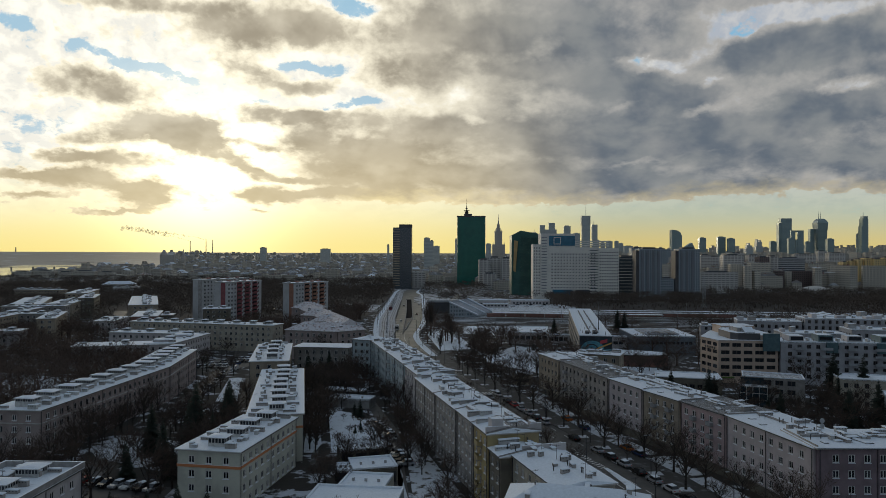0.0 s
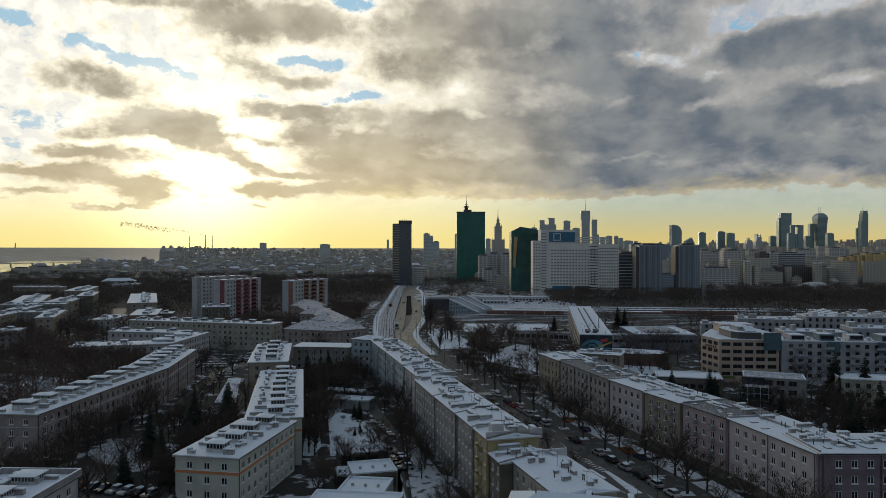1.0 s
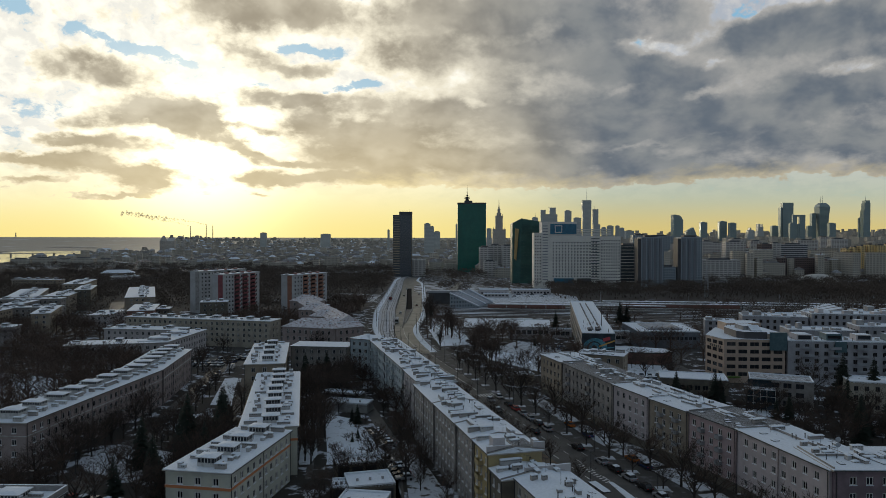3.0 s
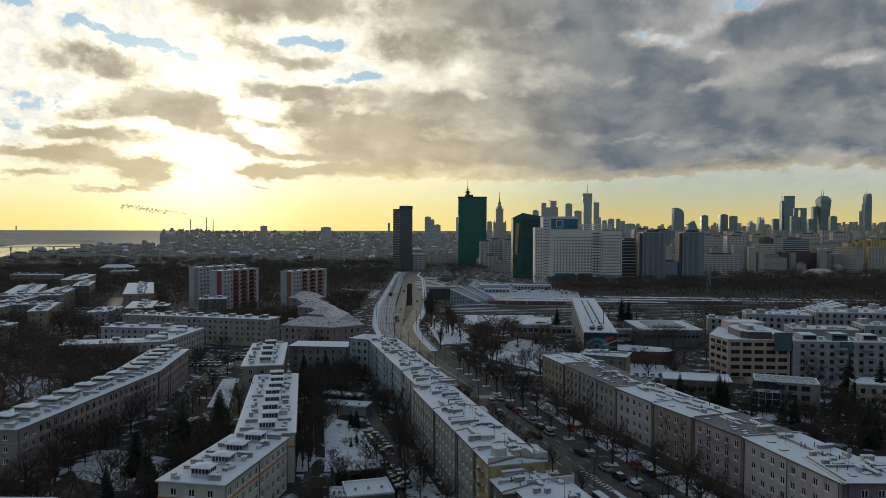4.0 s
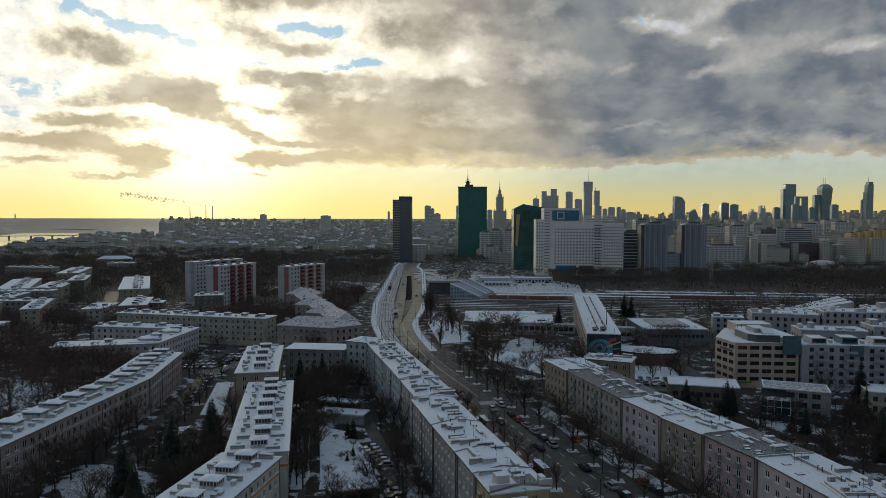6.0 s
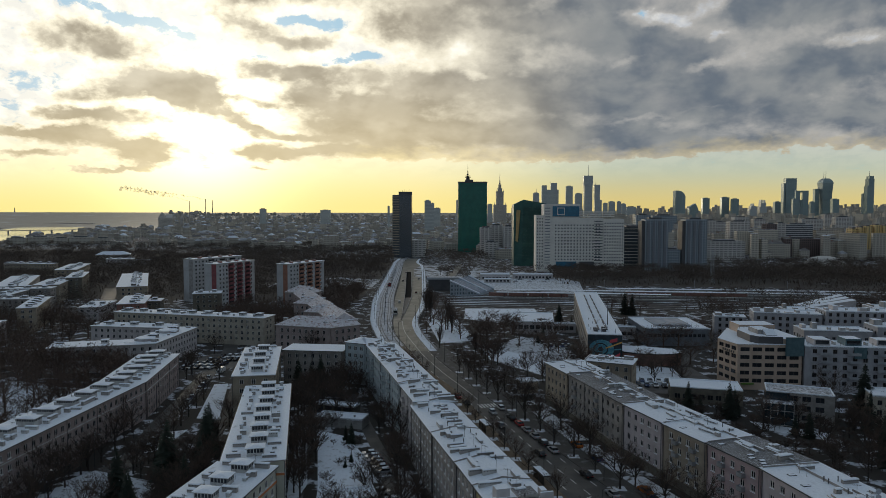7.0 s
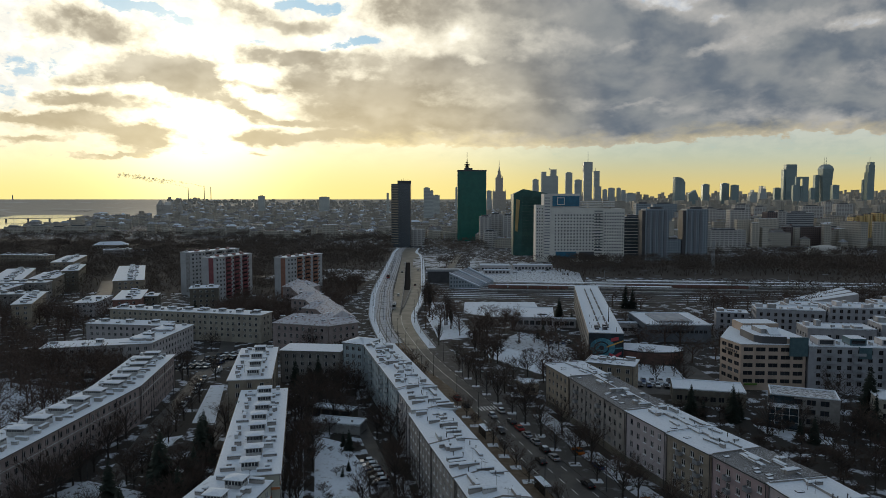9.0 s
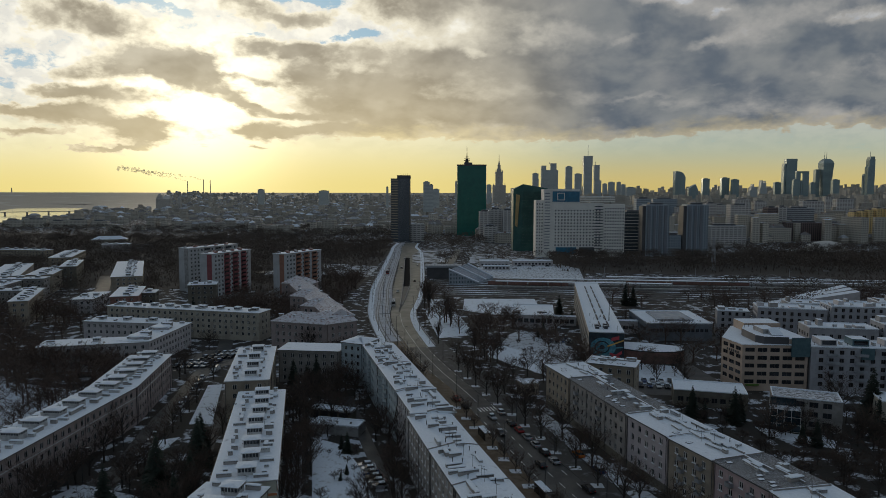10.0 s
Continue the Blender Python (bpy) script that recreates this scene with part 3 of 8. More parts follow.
def window_meshes(w, h, frame_mat="window_frame"):
    """Frame, pane and sill to stand in a reveal: origin lower left on the wall plane, x along, z up, outside is -y."""
    key = (round(w, 2), round(h, 2), frame_mat)
    if key not in WINDOWS:
        t, n = 0.14, (2 if w < 1.9 else max(2, round(w / 1.2)))
        us = [0, t]
        for k in range(1, n):
            us += [w * k / n - t / 2, w * k / n + t / 2]
        us += [w - t, w]
        zs = [0, t, h - t, h]
        f = lattice(us, zs, lambda i, j: i % 2 == 0 or j != 1, 0.09, 0.16)
        p = Shape()
        p.quad([(0, 0.14, 0), (w, 0.14, 0), (w, 0.14, h), (0, 0.14, h)])
        sl = Shape()
        sl.box(-0.06, -0.12, -0.08, w + 0.06, -0.003, 0.02)
        WINDOWS[key] = (f.mesh("window", frame_mat), p.mesh("pane", "window_glass"), sl.mesh("sill", "roof_snow"))
    return WINDOWS[key]


def window_object(ob, m, w, h, frame_mat="window_frame"):
    f, p, sl = window_meshes(w, h, frame_mat)
    win_ob = part("window", f, None, ob, "", m)
    part("pane", p, None, win_ob)
    part("sill", sl, None, win_ob)


def joined_windows(ob, placed, frame_mat="window_frame", glass="window_glass", bars=True):
    """Windows too small to be told apart singly, as one part."""
    s = Shape()
    for fm, (u, z, w, h) in placed:
        def q(u0, u1, z0, z1, y, slot):
            s.quad([fm @ Vector(p) for p in ((u0, y, z0), (u1, y, z0), (u1, y, z1), (u0, y, z1))], slot)
        q(u, u + w, z, z + h, 0.15, 1)
        if bars:
            q(u + w / 2 - 0.05, u + w / 2 + 0.05, z, z + h, 0.12, 0)
            q(u, u + w, z + h - 0.1, z + h, 0.12, 0)
            q(u, u + 0.1, z, z + h, 0.12, 0)
            q(u + w - 0.1, u + w, z, z + h, 0.12, 0)
    if placed:
        tagged(part("window", s, [frame_mat, glass], ob), kind="stuff")


def wall_with_holes(s, m, length, z0, z1, holes, slot=0, reveal=0.18):
    """A wall face in the local plane y = 0 of matrix m (outside is -y) with real openings and reveals."""
    us = sorted({0.0, length, *[h[0] for h in holes], *[h[0] + h[2] for h in holes]})
    zs = sorted({z0, z1, *[h[1] for h in holes], *[h[1] + h[3] for h in holes]})
    rows = {}
    for u, z, w, h in holes:
        rows.setdefault((round(z, 4)), []).append((u, w, z, h))
    bands = sorted(rows)
    z = z0

    def q(u0, u1, a, b):
        if u1 - u0 > 1e-4 and b - a > 1e-4:
            s.quad([m @ Vector(p) for p in ((u0, 0, a), (u1, 0, a), (u1, 0, b), (u0, 0, b))], slot)
    for b in bands:
        line = sorted(rows[b])
        top = line[0][2] + line[0][3]
        q(0, length, z, b)
        u = 0.0
        for u0, w, zz, hh in line:
            q(u, u0, b, top)
            u = u0 + w
            o, i = (0, reveal)
            for a4 in (((u0, o, b), (u0 + w, o, b), (u0 + w, i, b), (u0, i, b)), ((u0, o, top), (u0, i, top), (u0 + w, i, top), (u0 + w, o, top)),
                       ((u0, o, b), (u0, i, b), (u0, i, top), (u0, o, top)), ((u0 + w, o, b), (u0 + w, o, top), (u0 + w, i, top), (u0 + w, i, b))):
                s.quad([m @ Vector(p) for p in a4], slot)
        q(u, length, b, top)
        z = top
    q(0, length, z, z1)


def side_frames(length, depth):
    """Local frames of the four walls of a block: front (y=0), right end, back, left end; outside is -y of each."""
    return [(pose(0, 0, 0), length), (pose(length, 0, 0, 0, 0, 90), depth), (pose(length, depth, 0, 0, 0, 180), length), (pose(0, depth, 0, 0, 0, -90), depth)]


def window_rows(length, storeys, first, floor_h, w, h, step, margin):
    n = max(0, int((length - 2 * margin - w) / step) + 1)
    off = (length - ((n - 1) * step + w)) / 2 if n else 0
    return [(off + k * step, first + j * floor_h, w, h) for j in range(storeys) for k in range(n)]


CHIMNEYS, HATCHES = {}, {}


def chimney_mesh(length, h, kind=0):
    """A long low flue stack: 0 rendered with slots, 1 brick with pots, 2 dark with a capping slab."""
    key = (length, h, kind)
    if key not in CHIMNEYS:
        s = Shape()
        s.box(-length / 2, -0.36, -0.5, length / 2, 0.36, h, 0)
        n = max(2, int(length / 0.45))
        if kind != 1:
            for k in range(n):
                x = (k + 0.3) * length / n - length / 2
                s.box(x, -0.375, h - 0.30, x + 0.18, 0.375, h - 0.10, 2)
        s.box(-length / 2 - 0.10, -0.47, h, length / 2 + 0.10, 0.47, h + 0.10, 1, 1)
        s.loft([(-length / 2 - 0.06, -0.43, h + 0.10), (length / 2 + 0.06, -0.43, h + 0.10), (length / 2 + 0.06, 0.43, h + 0.10), (-length / 2 - 0.06, 0.43, h + 0.10)],
               [(-length / 2 + 0.1, -0.25, h + 0.19), (length / 2 - 0.1, -0.25, h + 0.19), (length / 2 - 0.1, 0.25, h + 0.19), (-length / 2 + 0.1, 0.25, h + 0.19)], 1, 1)
        if kind == 1:
            for k in range(max(2, n // 2)):
                x = (k + 0.5) * length / max(2, n // 2) - length / 2
                s.tube((x, 0, h + 0.1), (x, 0, h + 0.5), 0.13, 0.11, 6, 2)
        CHIMNEYS[key] = s.mesh("chimney", [("stack_pale", "brick_wall", "grey_plaster")[kind], "roof_snow", "metal_dark"])
    return CHIMNEYS[key]


def hatch_mesh(w, d, h):
    """A glazed stair skylight house on a roof, with a hipped snowy lid."""
    key = (w, d, h)
    sill = (0.42 if h < 1.9 else 0.66) * h
    if key not in HATCHES:
        s = Shape()
        s.box(-w / 2, -d / 2, -0.4, w / 2, d / 2, sill, 0)
        for axis in (0, 1):
            span, other = (w, d) if axis == 0 else (d, w)
            n = max(3, int(span / 0.6))
            for k in range(n + 1):
                x = -span / 2 + k * (span - 0.13) / n
                for side in (-1, 1):
                    y0, y1 = sorted((side * other / 2, side * (other / 2 - 0.12)))
                    if axis == 0:
                        s.box(x, y0, sill, x + 0.13, y1, h, 0)
                    else:
                        s.box(y0, x, sill, y1, x + 0.13, h, 0)
        s.box(-w / 2 + 0.08, -d / 2 + 0.08, sill, w / 2 - 0.08, d / 2 - 0.08, h, 1)
        a, b = w / 2 + 0.35, d / 2 + 0.35
        s.box(-a, -b, h, a, b, h + 0.14, 0, 2)
        s.loft([(-a, -b, h + 0.14), (a, -b, h + 0.14), (a, b, h + 0.14), (-a, b, h + 0.14)],
               [(-a * 0.35, -b * 0.25, h + 0.42), (a * 0.35, -b * 0.25, h + 0.42), (a * 0.35, b * 0.25, h + 0.42), (-a * 0.35, b * 0.25, h + 0.42)], 2, 2)
        HATCHES[key] = s.mesh("roof_hatch", ["stack_pale", "window_glass", "roof_snow"])
    return HATCHES[key]


def pipe_mesh():
    if "pipe" not in HATCHES:
        s = Shape()
        s.tube((0, 0, -0.3), (0, 0, 0.9), 0.09, 0.09, 6)
        s.tube((0, 0, 0.9), (0, 0, 1.05), 0.2, 0.06, 6)
        HATCHES["pipe"] = s.mesh("vent_pipe", "metal_dark")
    return HATCHES["pipe"]


def skylight_mesh():
    """A flat roof window with a dark frame."""
    if "sky" not in HATCHES:
        s = Shape()
        s.box(-0.75, -0.5, -0.1, 0.75, 0.5, 0.10, 0)
        s.box(-0.62, -0.38, 0.10, 0.62, 0.38, 0.13, 1)
        HATCHES["sky"] = s.mesh("skylight", ["metal_dark", "roof_snow"])
    return HATCHES["sky"]


def antenna_mesh():
    """A television aerial on a thin mast."""
    if "aerial" not in HATCHES:
        s = Shape()
        s.tube((0, 0, -0.3), (0, 0, 2.6), 0.035, 0.03, 4)
        s.tube((-0.7, 0, 2.4), (0.7, 0, 2.4), 0.025, 0.025, 4)
        for k in range(5):
            s.tube((-0.6 + k * 0.3, -0.35 + 0.04 * k, 2.4), (-0.6 + k * 0.3, 0.35 - 0.04 * k, 2.4), 0.018, 0.018, 3)
        HATCHES["aerial"] = s.mesh("antenna", "metal_dark")
    return HATCHES["aerial"]


def rainwater(ob, length, depth, height, step=13.0):
    """Gutters along both eaves and downpipes on the walls."""
    for y in (-0.52, depth + 0.40):
        s = Shape()
        s.box(-0.4, y, height + 0.10, length + 0.4, y + 0.12, height + 0.24)
        part("gutter", s, "metal_dark", ob)
    n = max(1, round(length / step))
    for k in range(n + 1):
        for y in (-0.10, depth + 0.10):
            s = Shape()
            u = min(max(k * length / n, 0.3), length - 0.3)
            s.tube((u, y, 0), (u, y, height), 0.07, 0.07, 5)
            part("downpipe", s, "metal_dark", ob)


def block(name, label, p0, p1, depth, height, wall="beige", storeys=4, floor_h=2.95, first=None, win=(1.3, 1.45), step=3.1, margin=1.4,
          roof="roof_snow", roof_kind="flat", frame_mat="window_frame", trim=None, base=None, ridge=1.3, category="apartment block", ends=True, group=""):
    """A housing block with its front wall from p0 to p1, its depth to the left of that line."""
    m, length = frame_of(p0, p1)
    ob = thing(name, m, label, category, group)
    first = first if first is not None else height - storeys * floor_h + 0.35
    walls = Shape()
    placed = []
    for k, (fm, ln) in enumerate(side_frames(length, depth)):
        if k in (0, 2):
            holes = window_rows(ln, storeys, first, floor_h, win[0], win[1], step, margin)
        else:
            holes = window_rows(ln, storeys, first, floor_h, win[0], win[1], 3.6, 2.0) if ends else []
        wall_with_holes(walls, fm, ln, -0.6, height, holes)
        placed += [(fm, h) for h in holes]
    part("wall", walls, wall, ob)
    if base:
        s = Shape()
        s.box(-0.06, -0.06, -0.5, length + 0.06, depth + 0.06, first - 0.5)
        part("plinth", s, base, ob)
    # cornice and roof
    o = 0.45
    s = Shape()
    s.box(-o, -o, height, length + o, depth + o, height + 0.22)
    part("cornice", s, "stone_trim", ob)
    if trim:
        s = Shape()
        z = first + (storeys - 1) * floor_h - 0.75
        s.box(-0.12, -0.12, z, length + 0.12, depth + 0.12, z + (0.55 if trim == "orange_trim" else 0.22), 0, 1)
        part("string_course", s, [trim, "roof_snow"], ob)
    s = Shape()
    z = height + 0.22
    if roof_kind == "flat":
        s.box(-o + 0.05, -o + 0.05, z, length + o - 0.05, depth + o - 0.05, z + 0.14)
    elif roof_kind == "gable":
        a = (-o, -o), (length + o, -o), (length + o, depth + o), (-o, depth + o)
        s.quad([(-o, -o, z), (length + o, -o, z), (length + o, depth / 2, z + ridge), (-o, depth / 2, z + ridge)])
        s.quad([(length + o, depth + o, z), (-o, depth + o, z), (-o, depth / 2, z + ridge), (length + o, depth / 2, z + ridge)])
        s.quad([(length + o, -o, z), (length + o, depth + o, z), (length + o, depth / 2, z + ridge)])
        s.quad([(-o, depth + o, z), (-o, -o, z), (-o, depth / 2, z + ridge)])
    else:
        r = min(depth / 2, length / 2)
        i = depth / 2
        s.quad([(-o, -o, z), (length + o, -o, z), (length - i, i, z + ridge), (i, i, z + ridge)])
        s.quad([(length + o, depth + o, z), (-o, depth + o, z), (i, i, z + ridge), (length - i, i, z + ridge)])
        s.quad([(length + o, -o, z), (length + o, depth + o, z), (length - i, i, z + ridge)])
        s.quad([(-o, depth + o, z), (-o, -o, z), (i, i, z + ridge)])
    part("roof", s, roof, ob)
    if p0[1] < 280 and abs(p0[0]) < 110:
        rainwater(ob, length, depth, height)
    far = []
    for fm, hole in placed:
        u, zz, w, h = hole
        out = (m @ fm).to_3x3() @ Vector((0, -1, 0))
        p = m @ fm @ Vector((u, 0, zz))
        if math.hypot(p.x, p.y - 12) < 185 and out.dot(Vector((0, 12, 0)) - p) > 0 and abs(p.x) < 0.75 * p.y:
            window_object(ob, fm @ pose(u, 0, zz), w, h, frame_mat)
        else:
            far.append((fm, hole))
    joined_windows(ob, far, frame_mat)
    return ob, length, height + 0.36


# ---------- ground, roads, tracks, water ----------


def ground_height(x, y):
    d = math.hypot(x, y)
    return 0.0 if d < 3300 else 58.0 * ((min(d, 4950) - 3300) / 1650) ** 1.6


s = Shape()
xs = sorted({*range(-4800, 4801, 400), *range(-400, 401, 100)})
ys = sorted({*range(-1200, 5001, 400), *range(0, 1001, 100), 4950})
grid = {}
for j, y in enumerate(ys):
    for i, x in enumerate(xs):
        grid[i, j] = len(s.v)
        s.v.append((x, y, ground_height(x, y) - 0.02))
for j in range(len(ys) - 1):
    for i in range(len(xs) - 1):
        s.f.append((grid[i, j], grid[i + 1, j], grid[i + 1, j + 1], grid[i, j + 1]))
        # rows from 2 km on take the haze-tinted material
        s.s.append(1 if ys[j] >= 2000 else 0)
tagged(part("ground", s, ["earth", "far_fields_haze"], None), "dark winter ground with patchy thin snow, its far part tinted for haze", "ground", kind="structure")


def ribbon(s, left, right, z0, z1, slot=0):
    """A slab between two lines with as many points."""
    for a, b, c, d in zip(left[:-1], right[:-1], right[1:], left[1:]):
        s.prism([a, b, c, d], z0, z1, slot)


def offset(line, dist):
    """A line moved to its right by dist."""
    out = []
    for i, p in enumerate(line):
        a, b = line[max(0, i - 1)], line[min(len(line) - 1, i + 1)]
        dx_, dy_ = b[0] - a[0], b[1] - a[1]
        n = math.hypot(dx_, dy_)
        out.append((p[0] + dist * dy_ / n, p[1] - dist * dx_ / n))
    return out


def smooth(line, n=6):
    """Catmull-Rom through the points."""
    out = []
    pts = [line[0], *line, line[-1]]
    for p0, p1, p2, p3 in zip(pts[:-3], pts[1:-2], pts[2:-1], pts[3:]):
        for k in range(n):
            t = k / n
            out.append(tuple(0.5 * (2 * p1[c] + (p2[c] - p0[c]) * t + (2 * p0[c] - 5 * p1[c] + 4 * p2[c] - p3[c]) * t * t + (3 * p1[c] - p0[c] - 3 * p2[c] + p3[c]) * t ** 3) for c in (0, 1)))
    out.append(line[-1])
    return out


def walkline(line, step, start=0.0):
    """Points and headings every step metres along a line."""
    left = start
    for a, b in zip(line[:-1], line[1:]):
        n = math.hypot(b[0] - a[0], b[1] - a[1])
        while left < n:
            f = left / n
            yield a[0] + f * (b[0] - a[0]), a[1] + f * (b[1] - a[1]), math.degrees(math.atan2(b[1] - a[1], b[0] - a[0]))
            left += step
        left -= n


# main street: left and right kerbs, from the near end to the viaduct
ALONG = (45.5, 103.9, 149.1, 193.9, 227.3, 260.7, 291.3, 321.9, 345.1, 382.2, 419.3, 461.9, 521.3, 595.5, 669.7, 762.4, 836.6, 892.3, 961.8)
ST_L = smooth(list(zip((63.1, 47.3, 34.2, 20.7, 13.0, 5.1, -5.1, -13.2, -18.2, -25.8, -29.9, -31.7, -36.2, -39.4, -42.2, -46.0, -49.4, -52.0, -51.0), ALONG)))
ST_R = smooth(list(zip((77.9, 60.3, 46.9, 32.7, 23.0, 13.0, 4.2, -4.1, -8.9, -15.4, -18.8, -17.2, -16.6, -18.9, -21.4, -24.6, -28.8, -36.0, -35.0), ALONG)))


near_n = next(i for i, p in enumerate(ST_L) if p[1] > 330)
r = Shape()
ribbon(r, ST_L[:near_n + 1], ST_R[:near_n + 1], -0.4, 0.02)
tagged(part("road", r, "asphalt", None), "wet dark asphalt street with white lane markings", "road", kind="structure")
r = Shape()
ribbon(r, ST_L[near_n:], ST_R[near_n:], -0.4, 0.02)
tagged(part("road", r, "asphalt_light", None), "viaduct road surface with the yellowish sky reflection painted in", "road", kind="structure")
# pavements with kerbs as real steps
for name, line, width in (("pavement", ST_R, 9.0), ("pavement", ST_L, -13.0)):
    r = Shape()
    near = line[:near_n + 4]
    outer = offset(near, width)
    ribbon(r, near if width > 0 else outer, outer if width > 0 else near, -0.4, 0.14)
    tagged(part(name, r, "paving" if width > 0 else "paving_tan", None), "grey slab pavement with thin trodden snow" if width > 0 else "wide tan slab pavement of the tram stop", "pavement", kind="structure")
# tram bed left of the street and over the viaduct
TRAM_R = offset(ST_L, -0.6)
TRAM_L = smooth(list(zip((53.8, 38.1, 26.0, 13.0, 4.7, -4.1, -12.5, -21.0, -26.5, -33.9, -39.8, -43.9, -48.6, -51.2, -53.6, -56.6, -59.0, -61.0, -60.0), ALONG)))
r = Shape()
k0 = next(i for i, p in enumerate(TRAM_L) if p[1] > 285)
ribbon(r, TRAM_L[k0:], TRAM_R[k0:], -0.4, 0.12)
tagged(part("tram_bed", r, "tram_snow", None), "snow-dusted concrete tram track bed", "tram track", kind="structure")
mid = [((a[0] + b[0]) / 2, (a[1] + b[1]) / 2) for a, b in zip(TRAM_L, TRAM_R)][k0:]
for off in (-3.4, -1.9, 1.9, 3.4):
    r = Shape()
    c = offset(mid, off)
    ribbon(r, offset(c, -0.22), offset(c, 0.22), 0.05, 0.16)
    tagged(part("tram_rail", r, "metal_dark", None), "dark steel tram rail set in the bed", "rail", kind="structure")
# footway and parapet left of the tram, and right of the road on the viaduct
for line, sign in ((TRAM_L, -1), (ST_R, 1)):
    sub = [p for p in line if p[1] > 330]
    r = Shape()
    out = offset(sub, 3.4 * sign)
    ribbon(r, out if sign < 0 else sub, sub if sign < 0 else out, -0.4, 0.15)
    tagged(part("footway", r, "lawn_snow", None), "snow-covered footway along the viaduct", "pavement", kind="structure")
    r = Shape()
    out2 = offset(sub, 3.7 * sign)
    ribbon(r, out2 if sign < 0 else out, out if sign < 0 else out2, -0.4, 1.1)
    tagged(part("parapet", r, "concrete", None), "concrete parapet of the viaduct", "parapet", kind="structure")
# ramp in the middle of the viaduct: built flat, sunken shade painted as a near-black floor
RAMP = smooth([(-27.1, 532.0), (-29.0, 576.0), (-31.3, 620.0), (-34.8, 690.0), (-37.9, 752.0)])
SLOPE = smooth([(-25.7, 446.0), (-26.3, 486.0), (-27.1, 532.0)])
ml, mr = offset(RAMP, -2.4), offset(RAMP, 2.4)
r = Shape()
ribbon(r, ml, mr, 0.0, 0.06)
tagged(part("ramp_floor", r, "ramp_dark", None), "flat ramp floor between the carriageways, blackened for sunken shade", "ramp", kind="structure")
sl = [(x - 0.4 - 2.0 * k / (len(SLOPE) - 1), y) for k, (x, y) in enumerate(SLOPE)]
sr = [(x + 0.4 + 2.0 * k / (len(SLOPE) - 1), y) for k, (x, y) in enumerate(SLOPE)]
r = Shape()
ribbon(r, sl, sr, 0.0, 0.055)
tagged(part("ramp_floor", r, "asphalt", None), "grey upper slope of the ramp", "ramp", kind="structure")
for a, b in ((offset(ml, -0.35), ml), (mr, offset(mr, 0.35)), (offset(sl, -0.35), sl), (sr, offset(sr, 0.35))):
    r = Shape()
    ribbon(r, a, b, -0.1, 1.0)
    tagged(part("ramp_wall", r, "concrete", None), "low concrete wall round the ramp", "wall", kind="structure")
r = Shape()
r.prism([(-25.9, 424.0), (-25.1, 424.6), (-25.2, 445.8), (-26.4, 445.8)], -0.1, 0.20)
tagged(part("traffic_island", r, "paving", None), "tapering paved traffic island", "island", kind="structure")
edge_line = [p for p in ST_L if 440 < p[1] < 720]       # wall between the tram bed and the carriageway
r = Shape()
ribbon(r, offset(edge_line, -0.75), offset(edge_line, -0.35), -0.1, 1.5)
tagged(part("barrier_wall", r, "tower_dark", None), "dark barrier between the tram bed and the carriageway", "wall", kind="structure")


def marking_run(line, dash, gap, width, label, z=0.024, lo=0.0, hi=1e9):
    r = Shape()
    for x, y, deg in walkline(line, dash + gap):
        if lo < y < hi:
            m = pose(x, y, z, 0, 0, deg)
            r.quad([m @ Vector(p) for p in ((0, -width / 2, 0), (dash, -width / 2, 0), (dash, width / 2, 0), (0, width / 2, 0))])
    tagged(part("lane_marking", r, "marking", None), label, "road marking", kind="structure")


centre = [((a[0] + b[0]) / 2, (a[1] + b[1]) / 2) for a, b in zip(ST_L, ST_R)]
marking_run(centre, 5.8, 0.0, 0.20, "solid white centre line", lo=250, hi=420)
marking_run(centre, 3.0, 3.6, 0.20, "dashed white centre line", lo=60, hi=236)
for off in (-3.9, 3.9):
    marking_run(offset(centre, off), 3.0, 5.0, 0.20, "dashed white lane line", lo=60, hi=360)
marking_run(offset(centre, 7.3), 5.9, 0.0, 0.15, "white line beside the parking lane", lo=60, hi=260)
r = Shape()
for k in range(11):                                  # hatched strip in the middle of the street
    m = pose(32.6 + 0.40 * k, 170.6 - 1.2 * k, 0.026, 0, 0, 35)
    r.quad([m @ Vector(p) for p in ((-0.7, -0.22, 0), (0.9, -0.22, 0), (0.9, 0.22, 0), (-0.7, 0.22, 0))])
tagged(part("hatching", r, "marking", None), "white hatched strip in the middle of the street", "road marking", kind="structure")
r = Shape()
r.prism([(36.8, 158.2), (39.2, 143.4), (41.4, 144.3), (37.7, 158.4)], -0.1, 0.14)
tagged(part("traffic_island", r, "lawn_snow", None), "snow-covered tapering traffic island", "island", kind="structure")
r = Shape()
for k in range(8):                                   # zebra crossing
    m = pose(12.6 + k * 1.05, 241.4 + k * 0.28, 0.028, 0, 0, 106)
    r.quad([m @ Vector(p) for p in ((0, -0.27, 0), (4.2, -0.27, 0), (4.2, 0.27, 0), (0, 0.27, 0))])
tagged(part("zebra_crossing", r, "marking", None), "white striped pedestrian crossing", "road marking", kind="structure")


def slab(name, ring, mat, label, category, z1=0.03, z0=-0.3):
    r = Shape()
    area = sum(a[0] * b[1] - b[0] * a[1] for a, b in zip(ring, ring[1:] + ring[:1]))
    r.prism(ring if area > 0 else ring[::-1], z0, z1)
    return tagged(part(name, r, mat, None), label, category, kind="structure")


